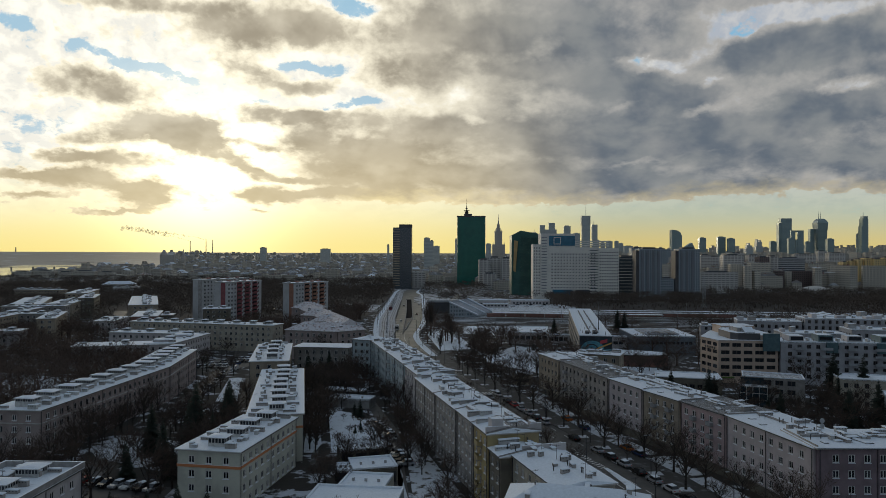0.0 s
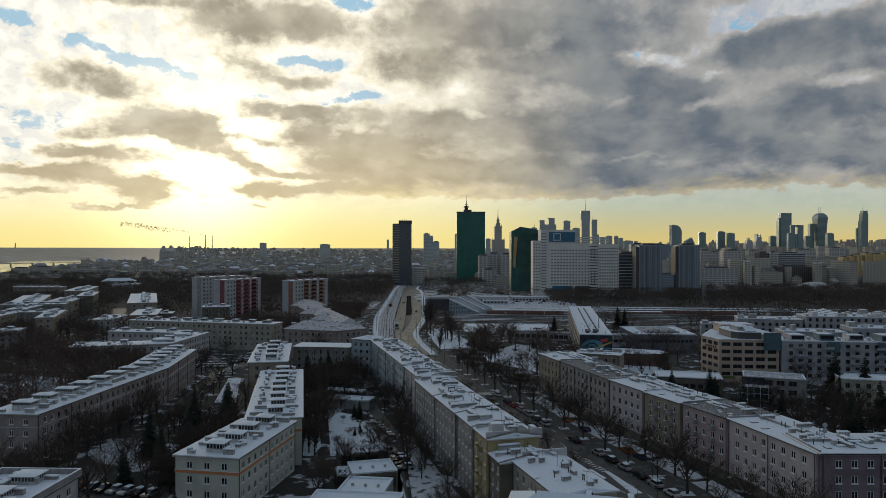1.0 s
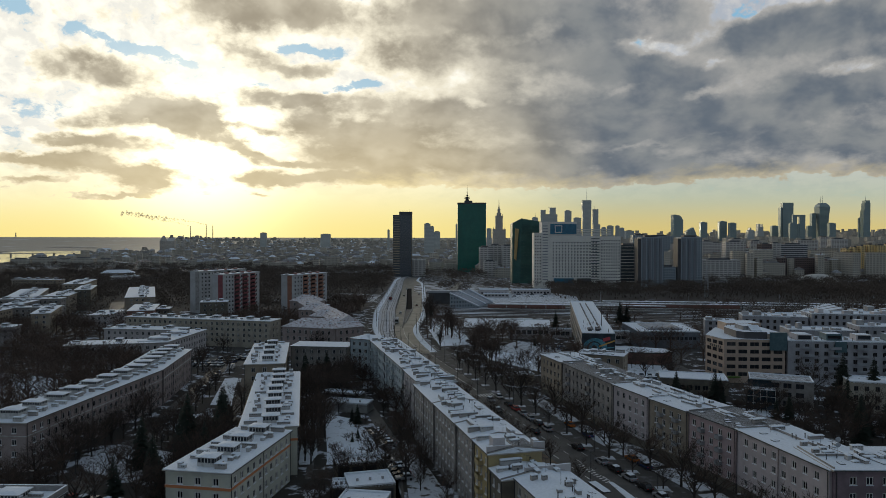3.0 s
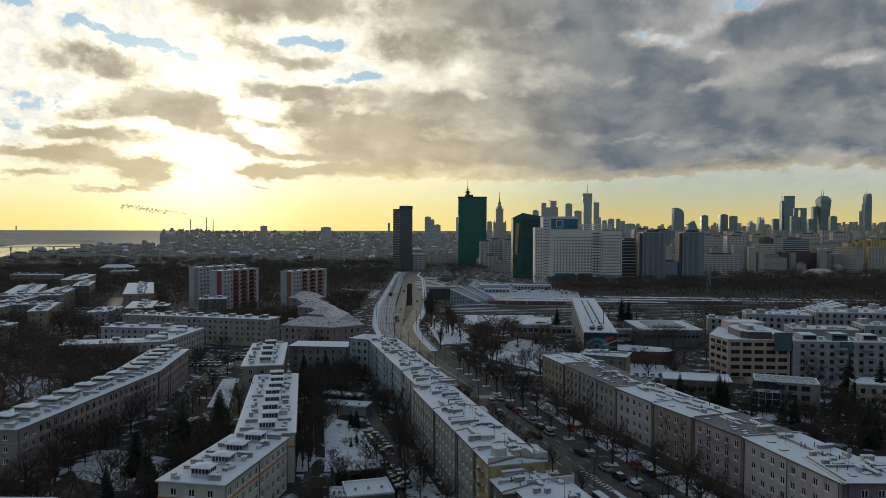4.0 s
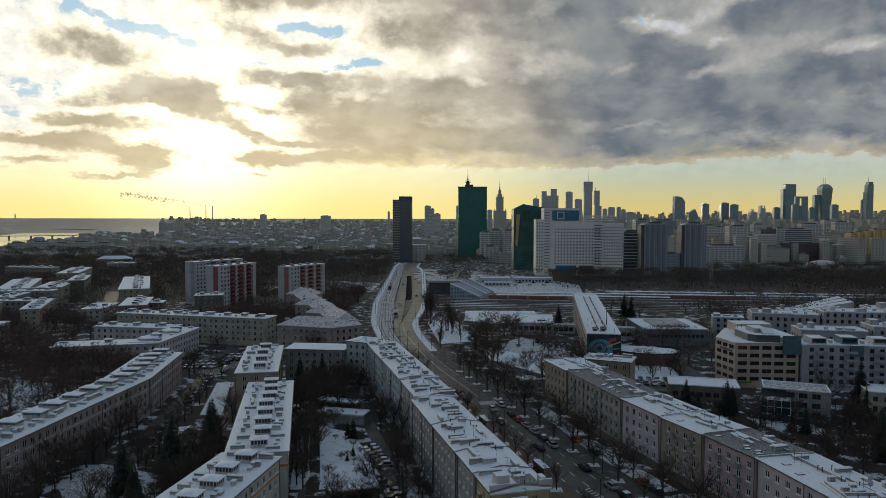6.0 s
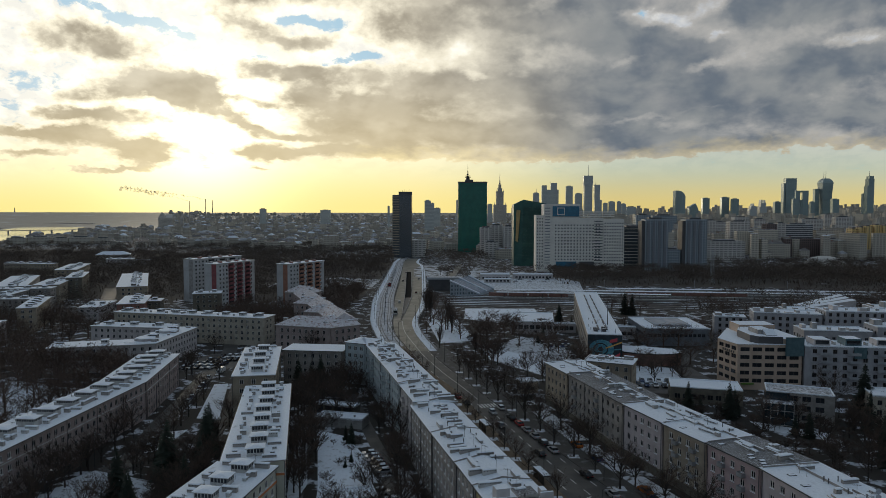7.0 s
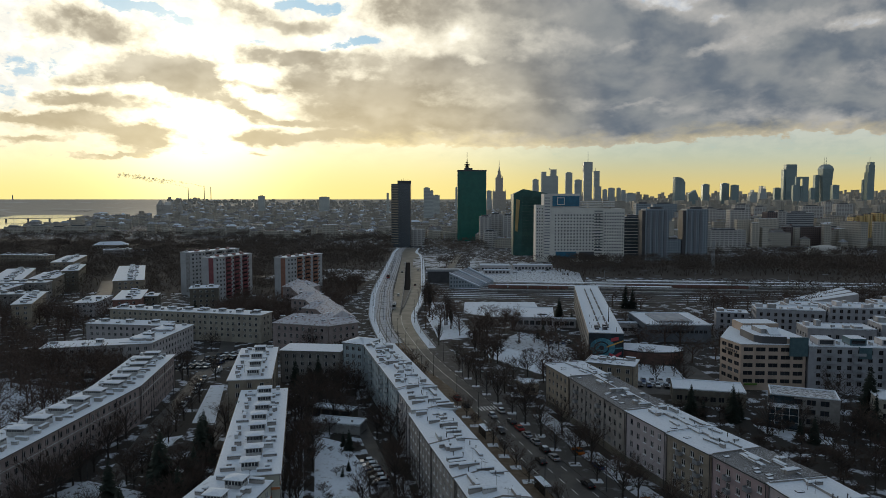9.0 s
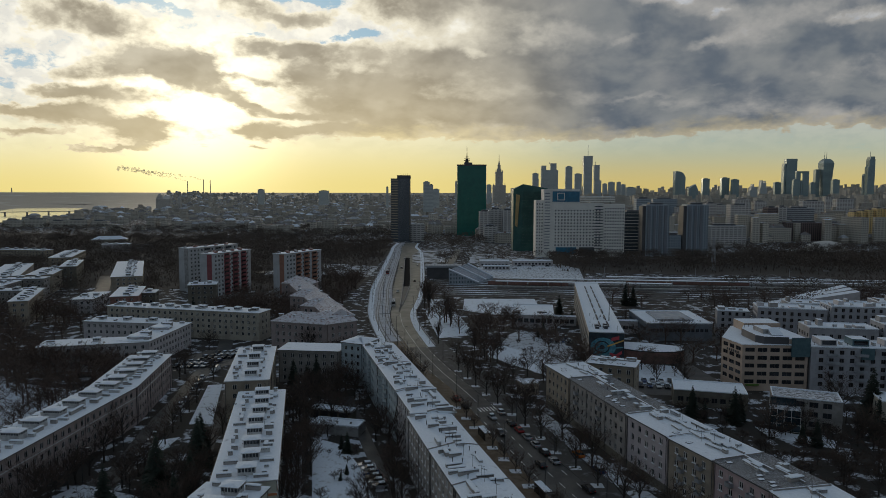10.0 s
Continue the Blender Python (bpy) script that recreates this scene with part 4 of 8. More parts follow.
# left street with its long lawn, car park and side paths
LS = smooth([(-62, 40), (-74, 110), (-82, 178), (-81, 195), (-85.5, 225), (-89, 258), (-93, 285), (-98, 330), (-112, 372), (-140, 420)])
r = Shape()
ribbon(r, offset(LS, -3.2), offset(LS, 3.2), -0.3, 0.03)
tagged(part("side_street", r, "asphalt", None), "narrow wet asphalt side street", "road", kind="structure")
slab("car_park", [(-108, 292), (-92, 292), (-86, 300), (-84, 322), (-104, 326), (-110, 310)], "asphalt", "asphalt car park beside the blocks", "car park", 0.045)
slab("lawn", [(-85.0, 271), (-80.2, 272), (-69.5, 229), (-76.5, 229)], "lawn_snow", "long snow-covered lawn between two drives", "lawn", 0.12)
slab("footpath", [(-78.8, 272), (-76.5, 272), (-61.5, 205), (-63.5, 204)], "paving", "narrow slab path beside the lawn", "path", 0.05)
slab("lawn", [(-83, 214), (-75, 218), (-76.5, 200), (-79.5, 198)], "lawn_snow", "snowy lawn beside the street", "lawn", 0.10)
YARD_LAWN = [(-29.2, 176), (-28.4, 170), (-17.6, 171), (-16.6, 182), (-20.5, 196), (-27.5, 212), (-37.0, 218)]
slab("lawn", YARD_LAWN, "lawn_snow", "snow-covered courtyard lawn", "lawn", 0.08)
slab("footpath", [(-31.6, 160), (-30.0, 160), (-38.6, 222), (-54.0, 298), (-56.0, 298), (-40.4, 222)], "paving", "narrow slab path along the courtyard lawn", "path", 0.06)
slab("lawn", [(-32.4, 170), (-32.0, 178), (-40.8, 222), (-43.0, 222), (-36.5, 178), (-35.0, 170)], "lawn_snow", "strip of snowy grass beside the block", "lawn", 0.07)
slab("parking_yard", [(-21.5, 199), (-15.2, 182), (-12.6, 183), (-17.5, 200)], "verge", "trodden snowy parking strip in the courtyard", "yard", 0.045)
slab("lawn", [(-13.4, 171), (-9.2, 152), (-9.8, 148), (-8.6, 132), (-6.4, 131), (-12.4, 171)], "verge", "trodden snow between courtyard garages", "lawn", 0.05)
slab("lawn", [(-92, 176), (-86, 186), (-66, 178), (-62, 160), (-70, 158), (-84, 165)], "verge", "thin snow under trees by the street", "lawn", 0.05)
slab("lawn", [(-4.8, 122), (7.6, 127), (0.4, 152), (-9.8, 190), (-11.6, 190)], "verge", "thin trodden snow beside the courtyard drive", "lawn", 0.05)
slab("parking_yard", [(-86, 151), (-57, 144), (-57, 134), (-84, 138)], "asphalt", "asphalt parking yard between blocks", "yard", 0.04)
slab("courtyard_drive", [(-9, 120), (-5.5, 121), (-12.6, 190), (-31, 258), (-35, 257), (-15.5, 188)], "asphalt", "dark courtyard drive along the block", "drive", 0.04)
slab("lawn", [(-188, 226), (-126, 220), (-124, 262), (-188, 285)], "lawn_snow", "snowy park ground under bare trees", "lawn", 0.06)
slab("lawn", [(17, 350), (32, 330), (50, 300), (40, 285), (20, 315)], "lawn_snow", "snowy green between bare trees", "lawn", 0.06)
slab("lawn", [(-8, 470), (2, 470), (16, 360), (-2, 352), (-10, 420)], "lawn_snow", "snowy embankment beside the viaduct", "lawn", 0.06)
slab("sports_field", [(14, 474), (60, 474), (58, 420), (30, 416), (12, 430)], "lawn_snow", "snow-covered sports field", "field", 0.06)
FACADE = [(34.1, 247.7), (38.8, 230.8), (47.2, 197), (52.4, 181), (57.6, 167), (62.6, 152), (68, 126)]
for lo, hi in ((0.5, 1.6), (1.75, 2.6), (2.75, 3.7), (3.85, 4.8), (4.95, 5.9)):
    def along(t):
        i = min(int(t), len(FACADE) - 2)
        return tuple(FACADE[i][c] + (t - i) * (FACADE[i + 1][c] - FACADE[i][c]) for c in (0, 1))
    run = [along(lo + (hi - lo) * k / 4) for k in range(5)]
    slab("verge", offset(run, 3.2) + offset(run, 8.6)[::-1], "verge", "snowy trodden verge in front of the long block", "verge", 0.17)
slab("snow_yard", [(28, 300), (56, 294), (57, 345), (40, 372), (26, 350)], "verge", "trodden snowy ground between bare trees", "lawn", 0.035)
slab("side_road", [(95, 306), (101, 303), (116, 330), (160, 372), (154, 378), (110, 336)], "asphalt", "side road past the office corner", "road", 0.03)
slab("side_road", [(62, 262), (104, 256), (102, 301), (96, 305), (92, 268), (62, 274)], "asphalt", "asphalt yard behind the long block", "road", 0.026)
slab("snow_yard", [(70, 275), (91, 270), (94, 300), (74, 306)], "lawn_snow", "snowy yard", "lawn", 0.06)
slab("lawn", [(94, 228), (104, 221), (112, 216), (108, 210), (94, 220)], "lawn_snow", "snowy garden behind the block", "lawn", 0.05)
slab("station_yard", [(44, 580), (112, 568), (124, 650), (112, 690), (44, 690), (24, 640), (30, 596)], "verge", "trodden snowy station yard", "yard", 0.16)
slab("avenue", [(2, 690), (10, 690), (22, 860), (15, 860)], "asphalt_light", "pale road curving towards the green tower", "road", 0.03)
slab("side_avenue", [(-62, 640), (-210, 600), (-210, 612), (-62, 655)], "asphalt_light", "snowy cross street", "road", 0.03)
slab("river_avenue", [(-207, 420), (-197, 420), (-272, 590), (-283, 590)], "asphalt", "street between apartment blocks", "road", 0.03)
PARKS = [
    [(-152, 600), (-62, 592), (-60, 668), (-100, 690), (-150, 668)], [(-30, 700), (0, 700), (12, 800), (6, 860), (-28, 850), (-34, 780)], [(26, 700), (95, 696), (92, 740), (30, 830)],
]
for ring in PARKS:
    slab("park_lawn", ring, "park_snow", "snowy park ground crossed by trodden paths", "lawn", 0.05)
slab("woodland_floor", [(-620, 555), (-62, 505), (-62, 900), (-300, 1010), (-1000, 1310), (-1000, 1000)], "litter", "dark leaf-strewn woodland floor", "ground", 0.01)
slab("woodland_floor", [(104, 620), (300, 600), (340, 555), (690, 520), (720, 900), (420, 745), (104, 748)], "litter", "dark leaf-strewn woodland floor", "ground", 0.01)
slab("woodland_floor", [(-330, 290), (-172, 285), (-172, 175), (-300, 170)], "litter", "dark leaf-strewn woodland floor", "ground", 0.01)
slab("woodland_floor", [(-1150, 1150), (-1140, 1400), (-1330, 1830), (-1570, 2420), (-1830, 2960), (-1980, 3290), (-3300, 3290), (-2900, 1150)], "litter", "dark wooded far river bank", "ground", 0.01)
# river with two bridges
RIVER_Y = (1383, 1531, 1681, 1864, 2257, 2965, 3593)
RIVER_NEAR = (-911, -973, -1028, -1043, -1189, -1530, -1831)
RIVER_FAR = (-1130, -1200, -1255, -1320, -1470, -1790, -1905)
slab("river", [*zip(RIVER_NEAR, RIVER_Y), *reversed(list(zip(RIVER_FAR, RIVER_Y)))], "water", "smooth river reflecting the evening sky", "river", 0.05)
for k, (a, b) in enumerate((((-1100, 2165), (-1400, 1915)), ((-1640, 3240), (-1900, 3280)))):
    m, n = frame_of(a, b)
    ob = thing("bridge", m, "long low road bridge over the river", "bridge")
    r = Shape()
    r.box(0, -8, 7.0, n, 8, 8.6)
    part("deck", r, "concrete", ob)
    r = Shape()
    for i in range(1, 7):
        r = Shape()
        r.box(n * i / 7 - 1.5, -6, -1, n * i / 7 + 1.5, 6, 7)
        part("pier", r, "concrete", ob)
# railway: ballast with tracks and platforms across the view
RAIL_A = math.degrees(math.atan2(-36, 300))
m = pose(-10, 560, 0, 0, 0, RAIL_A)
slab("railway_ballast", [tuple((m @ Vector(p)).xy) for p in ((4, -74, 0), (640, -74, 0), (640, 44, 0), (4, 44, 0))], "ballast", "wide railway ballast with thin snow", "railway", 0.10)
for k in range(12):
    y = -68 + k * 9.4
    for g in (-0.75, 0.75):
        r = Shape()
        r.box(5 if y < 2 else 122, y + g - 0.05, 0.10, 630, y + g + 0.05, 0.30)
        tagged(part("rail", r, "rail", None, "", m), "worn steel railway rail", "rail", kind="structure")
for k, (y, a, b) in enumerate(((-24, 40, 190), (-6, 52, 330), (13, 124, 400))):
    ob = thing("platform", m, "station platform with a low snowy canopy", "platform", kind="structure")
    r = Shape()
    r.box(a, y - 2.6, 0.1, b, y + 2.6, 1.0, 0, 1)
    part("platform_slab", r, ["concrete", "roof_thin"], ob)
    r = Shape()
    r.box(a + 12, y - 2.9, 4.4, b - 12, y + 2.9, 4.75, 0, 1)
    part("canopy", r, ["metal_grey", "roof_snow"], ob)
    for i in range(int((b - a - 30) / 14)):
        r = Shape()
        r.tube((a + 18 + i * 14, y, 1.0), (a + 18 + i * 14, y, 4.4), 0.16, 0.16)
        part("post", r, "metal_dark", ob)

snow_rng = random.Random(52)
for k in range(12):                                     # snow left lying between the tracks
    y, u = -63.3 + k * 9.4, 8.0 if k < 7 else 122.0
    while u < 560:
        n, w = snow_rng.uniform(15, 75), snow_rng.uniform(0.5, 1.7)
        r = Shape()
        r.prism([(u, y - w * 0.3), (u + n * 0.5, y - w), (u + n, y - w * 0.2), (u + n, y + w * 0.2), (u + n * 0.4, y + w)], 0.05, 0.22)
        tagged(part("snow_strip", r, "lawn_snow", None, "", m), "long strip of snow between railway tracks", "snow", kind="structure")
        u += n + snow_rng.uniform(2, 40)


# ---------- housing blocks round the street ----------
FOOT = []          # footprints, so that trees keep clear


def footprint(p0, p1, depth, grow=1.5):
    m, n = frame_of(p0, p1)
    FOOT.append((m.inverted(), n, depth, grow))


def clutter(ob, length, depth, top, n_hatch, seed, rows=(0.22, 0.80), slope=0.0, hatch=(2.8, 3.5, 1.7), near=True):
    """Stair skylight houses along the middle of a flat roof, each flanked by long flue stacks."""
    g = random.Random(seed)
    for k in range(n_hatch):
        u = length * (k + 0.5) / n_hatch
        v = depth * (0.47 + g.uniform(-0.03, 0.03))
        part("roof_hatch", hatch_mesh(*hatch), None, ob, "", pose(u, v, top))
        for side in rows:
            for rep in range(3 if near and g.random() < 0.6 else 2 if near else 1):
                uu = u + g.uniform(0.12, 0.46) * length / n_hatch * (1 if rep % 2 else -1)
                vv = depth * (side + g.uniform(-0.05, 0.05))
                part("chimney", chimney_mesh(g.choice((1.0, 1.5, 2.2, 3.0)), g.choice((0.6, 0.8, 1.0)), g.choice((0, 2, 2))), None, ob, "", pose(uu, vv, top, 0, 0, 90 + g.choice((0, 0, 0, 90))))
        if near:
            part("antenna", antenna_mesh(), None, ob, "", pose(u + 2.6, depth * g.uniform(0.3, 0.7), top, 0, 0, g.uniform(20, 70)))


def felt_clutter(ob, length, depth, top, seed):
    """Low flat-roof clutter: parapet strips, boxes, skylights, pipes."""
    g = random.Random(seed)
    for k in range(max(8, int(length / 0.95))):
        u, v = g.uniform(1, length - 1), depth * g.choice((0.40, 0.52, 0.62, 0.72, 0.85))
        kind = g.random()
        if kind < 0.42:
            part("chimney", chimney_mesh(g.choice((1.2, 2.2, 3.2)), g.choice((0.5, 0.7, 0.9)), g.choice((0, 2, 2))), None, ob, "", pose(u, v, top, 0, 0, g.choice((0, 0, 90))))
        elif kind < 0.62:
            part("skylight", skylight_mesh(), None, ob, "", pose(u, depth * g.choice((0.16, 0.24)), top, 0, 0, 90))
        elif kind < 0.70:
            part("antenna", antenna_mesh(), None, ob, "", pose(u, v, top, 0, 0, g.uniform(20, 70)))
        elif kind < 0.88:
            part("vent_pipe", pipe_mesh(), None, ob, "", pose(u, v, top))
        else:
            part("flue_block", chimney_mesh(g.choice((3.6, 4.8)), 0.45, 0), None, ob, "", pose(u, v, top, 0, 0, g.choice((0, 8, -6))))
    for v, a, b, hh in ((0.55, 0.5, length * 0.55, 0.5), (0.66, length * 0.5, length - 0.5, 0.4)):
        r = Shape()
        r.box(a, depth * v, top - 0.05, b, depth * (v + 0.03), top + hh, 0, 1)
        part("roof_step", r, ["grey_plaster", "roof_snow"], ob)
    r = Shape()
    r.box(-0.12, 0.2, top - 0.1, 0.12, depth - 0.2, top + 0.35, 0, 1)
    part("fire_wall", r, ["grey_plaster", "roof_snow"], ob)


def chimneys_only(ob, length, depth, top, count, seed, slope=0.0, sizes=(1.0, 1.6, 2.2, 3.0)):
    """Flue stacks across a low-pitched roof, with vent pipes between."""
    g = random.Random(seed)
    for k in range(count):
        u = length * (k + g.uniform(0.2, 0.8)) / count
        v = depth * g.choice((0.22, 0.36, 0.60, 0.76))
        zr = slope * (1 - abs(v - depth / 2) / (depth / 2)) if slope else 0
        part("chimney", chimney_mesh(g.choice(sizes), g.choice((0.6, 0.8, 1.0)), g.choice((0, 2, 2))), None, ob, "", pose(u, v, top + zr - 0.25, 0, 0, g.choice((90, 90, 90, 0)) + g.uniform(-3, 3)))
        if k % 3 == 0:
            part("antenna", antenna_mesh(), None, ob, "", pose(u + 0.9, depth * 0.5, top + slope - 0.1, 0, 0, g.uniform(20, 70)))
        if g.random() < 0.6:
            v = depth * g.uniform(0.2, 0.8)
            zr = slope * (1 - abs(v - depth / 2) / (depth / 2)) if slope else 0
            part("vent_pipe", pipe_mesh(), None, ob, "", pose(u + g.uniform(-1, 1), v, top + zr - 0.2))


def balconies(ob, length, height, spots, storeys, floor_h, first, mat="grey_plaster", w=2.6, side=0.0, front="metal_grey"):
    """Small slab balconies with railings on the front wall (outside is -y)."""
    for u in spots:
        for j in range(1, storeys):
            r = Shape()
            z = first + j * floor_h - 0.75
            r.box(u, side - 1.0, z, u + w, side - 0.004, z + 0.14, 0, 0)
            r.box(u, side - 1.0, z + 0.14, u + w, side - 0.94, z + 1.0, 1)
            r.box(u, side - 0.94, z + 0.14, u + 0.05, side - 0.004, z + 1.0, 1)
            r.box(u + w - 0.05, side - 0.94, z + 0.14, u + w, side - 0.004, z + 1.0, 1)
            part("balcony", r, [mat, front], ob)


# the central terrace: courtyard side faces left, far to near
CENTRAL = [
    ((-28.4, 270.0), (-20.5, 241.5), 15.0, "pale_blue", "roof_snow", 1),
    ((-20.4, 241.2), (-12.6, 213.0), 15.0, "pale_blue", "roof_snow", 2),
    ((-12.2, 212.0), (-6.9, 192.6), 14.8, "white_plaster", "roof_snow", 3),
    ((-8.2, 192.2), (-2.5, 170.6), 14.5, "grey_plaster", "roof_snow", 4),
    ((-2.4, 170.2), (2.5, 152.4), 14.5, "grey_plaster", "roof_snow", 5),
    ((2.7, 152.0), (5.7, 140.8), 14.5, "grey_plaster", "roof_snow", 8),
    ((5.9, 140.4), (8.2, 131.8), 14.5, "yellow_plaster", "roof_snow", 6),
    ((8.5, 131.4), (10.2, 125.4), 11.9, "olive_plaster", "roof_snow", 7),
]
for p0, p1, h, wall, roof, seed in CENTRAL:
    colour = {"pale_blue": "pale blue-grey", "white_plaster": "off-white", "grey_plaster": "grey", "yellow_plaster": "ochre yellow", "olive_plaster": "olive brown"}[wall]
    ob, n, top = block("apartment_block", f"{colour} rendered terrace block with snowy low-pitched roof", p0, p1, 10.6, h + 0.05 * (seed % 3), wall, 5, 2.75, None, (1.2, 1.4), 2.7, 1.0, roof, "gable", ridge=0.9, group="terrace along the street", ends=False)
    footprint(p0, p1, 10.6)
    chimneys_only(ob, n, 10.6, top, max(6, int(n / 1.75)), seed, 0.9, (1.8, 2.6, 3.4, 4.2))
    r = Shape()                                        # fire wall between two roofs
    r.loft([(n - 0.14, -0.4, h), (n + 0.14, -0.4, h), (n + 0.14, 5.3, h), (n - 0.14, 5.3, h)], [(n - 0.14, -0.4, h + 0.45), (n + 0.14, -0.4, h + 0.45), (n + 0.14, 5.3, h + 1.42), (n - 0.14, 5.3, h + 1.42)], 0, 1)
    r.loft([(n - 0.14, 5.3, h), (n + 0.14, 5.3, h), (n + 0.14, 11, h), (n - 0.14, 11, h)], [(n - 0.14, 5.3, h + 1.42), (n + 0.14, 5.3, h + 1.42), (n + 0.14, 11, h + 0.45), (n - 0.14, 11, h + 0.45)], 0, 1)
    part("fire_wall", r, ["grey_plaster", "metal_dark"], ob)
    if seed == 6:                                      # raised end wall, stair house and dark roof terrace over the lower neighbour
        r = Shape()
        r.box(n - 0.5, -0.3, h, n - 0.16, 4.6, h + 1.5, 0, 1)
        r.box(n - 2.6, 1.0, h + 0.2, n - 0.5, 3.4, h + 2.9, 0, 1)
        part("stair_house", r, ["white_plaster", "roof_snow"], ob, "white stair house on the roof edge")
        r = Shape()
        r.box(n - 4.2, 4.9, h + 0.6, n - 0.4, 8.6, h + 1.35, 0, 1)
        part("roof_terrace", r, ["stone_trim", "roof_felt"], ob, "dark felted roof terrace")
        r = Shape()
        r.box(n - 0.5, 8.8, h, n - 0.1, 11.2, h + 1.7, 0, 1)
        r.box(n - 2.4, 9.2, h, n - 0.5, 10.2, h + 1.9, 0, 1)
        part("end_parapet", r, ["white_plaster", "roof_snow"], ob)
    spots = [k * 9.5 + 4.2 for k in range(int((n - 4) / 9.5))] if seed in (1, 2, 3) else [3.2] if seed == 6 else []
    balconies(ob, n, h, spots, 5, 2.75, h - 5 * 2.75 + 0.35, w=2.2, front=wall)
p0, p1 = (-37.0, 274.3), (-28.8, 270.4)
ob, n, top = block("apartment_block", "pale blue corner block closing the terrace", p0, p1, 11, 15.2, "pale_blue", 5, 2.75, None, (1.2, 1.4), 2.6, 0.9, "roof_snow", "hip", ridge=1.2, group="terrace along the street")
footprint(p0, p1, 11)
p0, p1 = (12.4, 126.2), (17.6, 108.0)
ob, n, top = block("apartment_block", "cream rendered end block with a snowy roof", p0, p1, 10.4, 12.2, "cream", 4, 2.8, None, (1.2, 1.5), 2.9, 1.0, "roof_snow", "gable", ridge=0.9, group="terrace along the street")
footprint(p0, p1, 10.4)
chimneys_only(ob, n, 10.4, top, 10, 18, 0.9, (0.9, 1.2, 1.5))
r = Shape()
r.box(-0.35, 2.0, top - 0.2, 0.0, 10.9, top + 1.3, 0, 1)
part("end_parapet", r, ["white_plaster", "roof_snow"], ob)
p0, p1 = (9.0, 104.0), (30.0, 99.0)
ob, n, top = block("apartment_block", "cream corner block with a hipped snowy roof", p0, p1, 9.5, 11.0, "cream", 4, 2.6, None, (1.2, 1.4), 2.8, 1.0, "roof_snow", "hip", ridge=2.2, group="terrace along the street")
footprint(p0, p1, 9.5)
chimneys_only(ob, n, 9.5, top, 4, 19, 1.6)

# the long block across the street
LONG = [
    ((34.1, 247.7), (38.7, 231.1), "beige", "roof_snow", 21), ((38.8, 230.8), (47.1, 197.3), "grey_plaster", "roof_felt", 22),
    ((47.2, 197.0), (52.3, 181.3), "pink_white", "roof_snow", 23), ((52.4, 181.0), (57.5, 167.3), "beige", "roof_snow", 24),
    ((57.6, 167.0), (62.5, 152.3), "pink_plaster", "roof_felt", 25), ((62.6, 152.0), (67.9, 126.0), "pink_white", "roof_snow", 26),
]
for p0, p1, wall, roof, seed in LONG:
    colour = {"beige": "beige", "grey_plaster": "grey", "pink_white": "pale pinkish white", "pink_plaster": "dusty pink"}[wall]
    ob, n, top = block("apartment_block", f"{colour} four-storey block with flat {'dark felt' if roof == 'roof_felt' else 'snowy'} roof and shops", p0, p1, 13.0, 13.5 + 0.06 * (seed % 4), wall, 4, 2.85, None, (1.25, 1.5), 2.9, 1.2, roof, "flat", base="olive_plaster", group="long block across the street")
    footprint(p0, p1, 13)
    felt_clutter(ob, n, 13.0, top, seed)
    if seed in (22, 24, 25):
        balconies(ob, n, 13.5, [4.4, 18.9] if seed == 22 else [4.2, 10.0], 4, 2.85, 13.5 - 4 * 2.85 + 0.35, w=1.5)
p0, p1 = (68.4, 125.2), (101.0, 125.2)
ob, n, top = block("apartment_block", "mauve rendered corner block with flat snowy roof", p0, p1, 13.0, 13.9, "mauve_plaster", 4, 2.85, None, (1.25, 1.5), 2.9, 1.2, "roof_snow", "flat", base="mauve_plaster", group="long block across the street")
footprint(p0, p1, 13)
felt_clutter(ob, n, 13.0, top, 31)
r = Shape()                                            # two dishes on a mast
r.tube((4.5, 7, top), (4.5, 7, top + 3.4), 0.05, 0.05)
for z in (2.2, 3.2):
    r.tube((4.5, 6.9, top + z), (4.5, 6.75, top + z), 0.5, 0.35, 10)
part("satellite_dishes", r, "metal_grey", ob)
p0, p1 = (48.5, 254.0), (63.0, 247.5)
ob, n, top = block("apartment_block", "beige side wing with a flat snowy roof", p0, p1, 10, 12.8, "beige", 4, 2.8, None, (1.25, 1.5), 3.0, 1.2, "roof_snow", "flat", group="long block across the street")
footprint(p0, p1, 10)
felt_clutter(ob, n, 10, top, 33)

# blocks round the left courtyards
LEFT = [
    ("pale greenish block with an orange band and snowy roof", (-39.4, 131.0), (-34.6, 159.0), 13.0, 11.0, "pale_mint", "orange_trim", 4, 41),
    ("pale greenish block with an orange band and many skylights", (-33.9, 163.0), (-46.9, 226.7), 12.8, 11.0, "pale_mint", "orange_trim", 8, 42),
    ("beige block end with snowy roof and skylights", (-52.7, 230.8), (-61.2, 274.6), 12.5, 13.0, "beige", None, 4, 43),
    ("long rose-grey block with snowy roof along the side street", (-97.1, 164.0), (-92.0, 229.0), 13.2, 11.3, "rose_grey", "stone_trim", 8, 45),
    ("rose-grey block end with snowy roof and skylights", (-92.0, 229.4), (-97.6, 269.8), 13.8, 11.3, "rose_grey", "stone_trim", 5, 46),
    ("low white block of the street corner, snowy roof", (-117.3, 297.0), (-114.8, 336.0), 13.0, 10.0, "white_plaster", None, 2, 47),
]
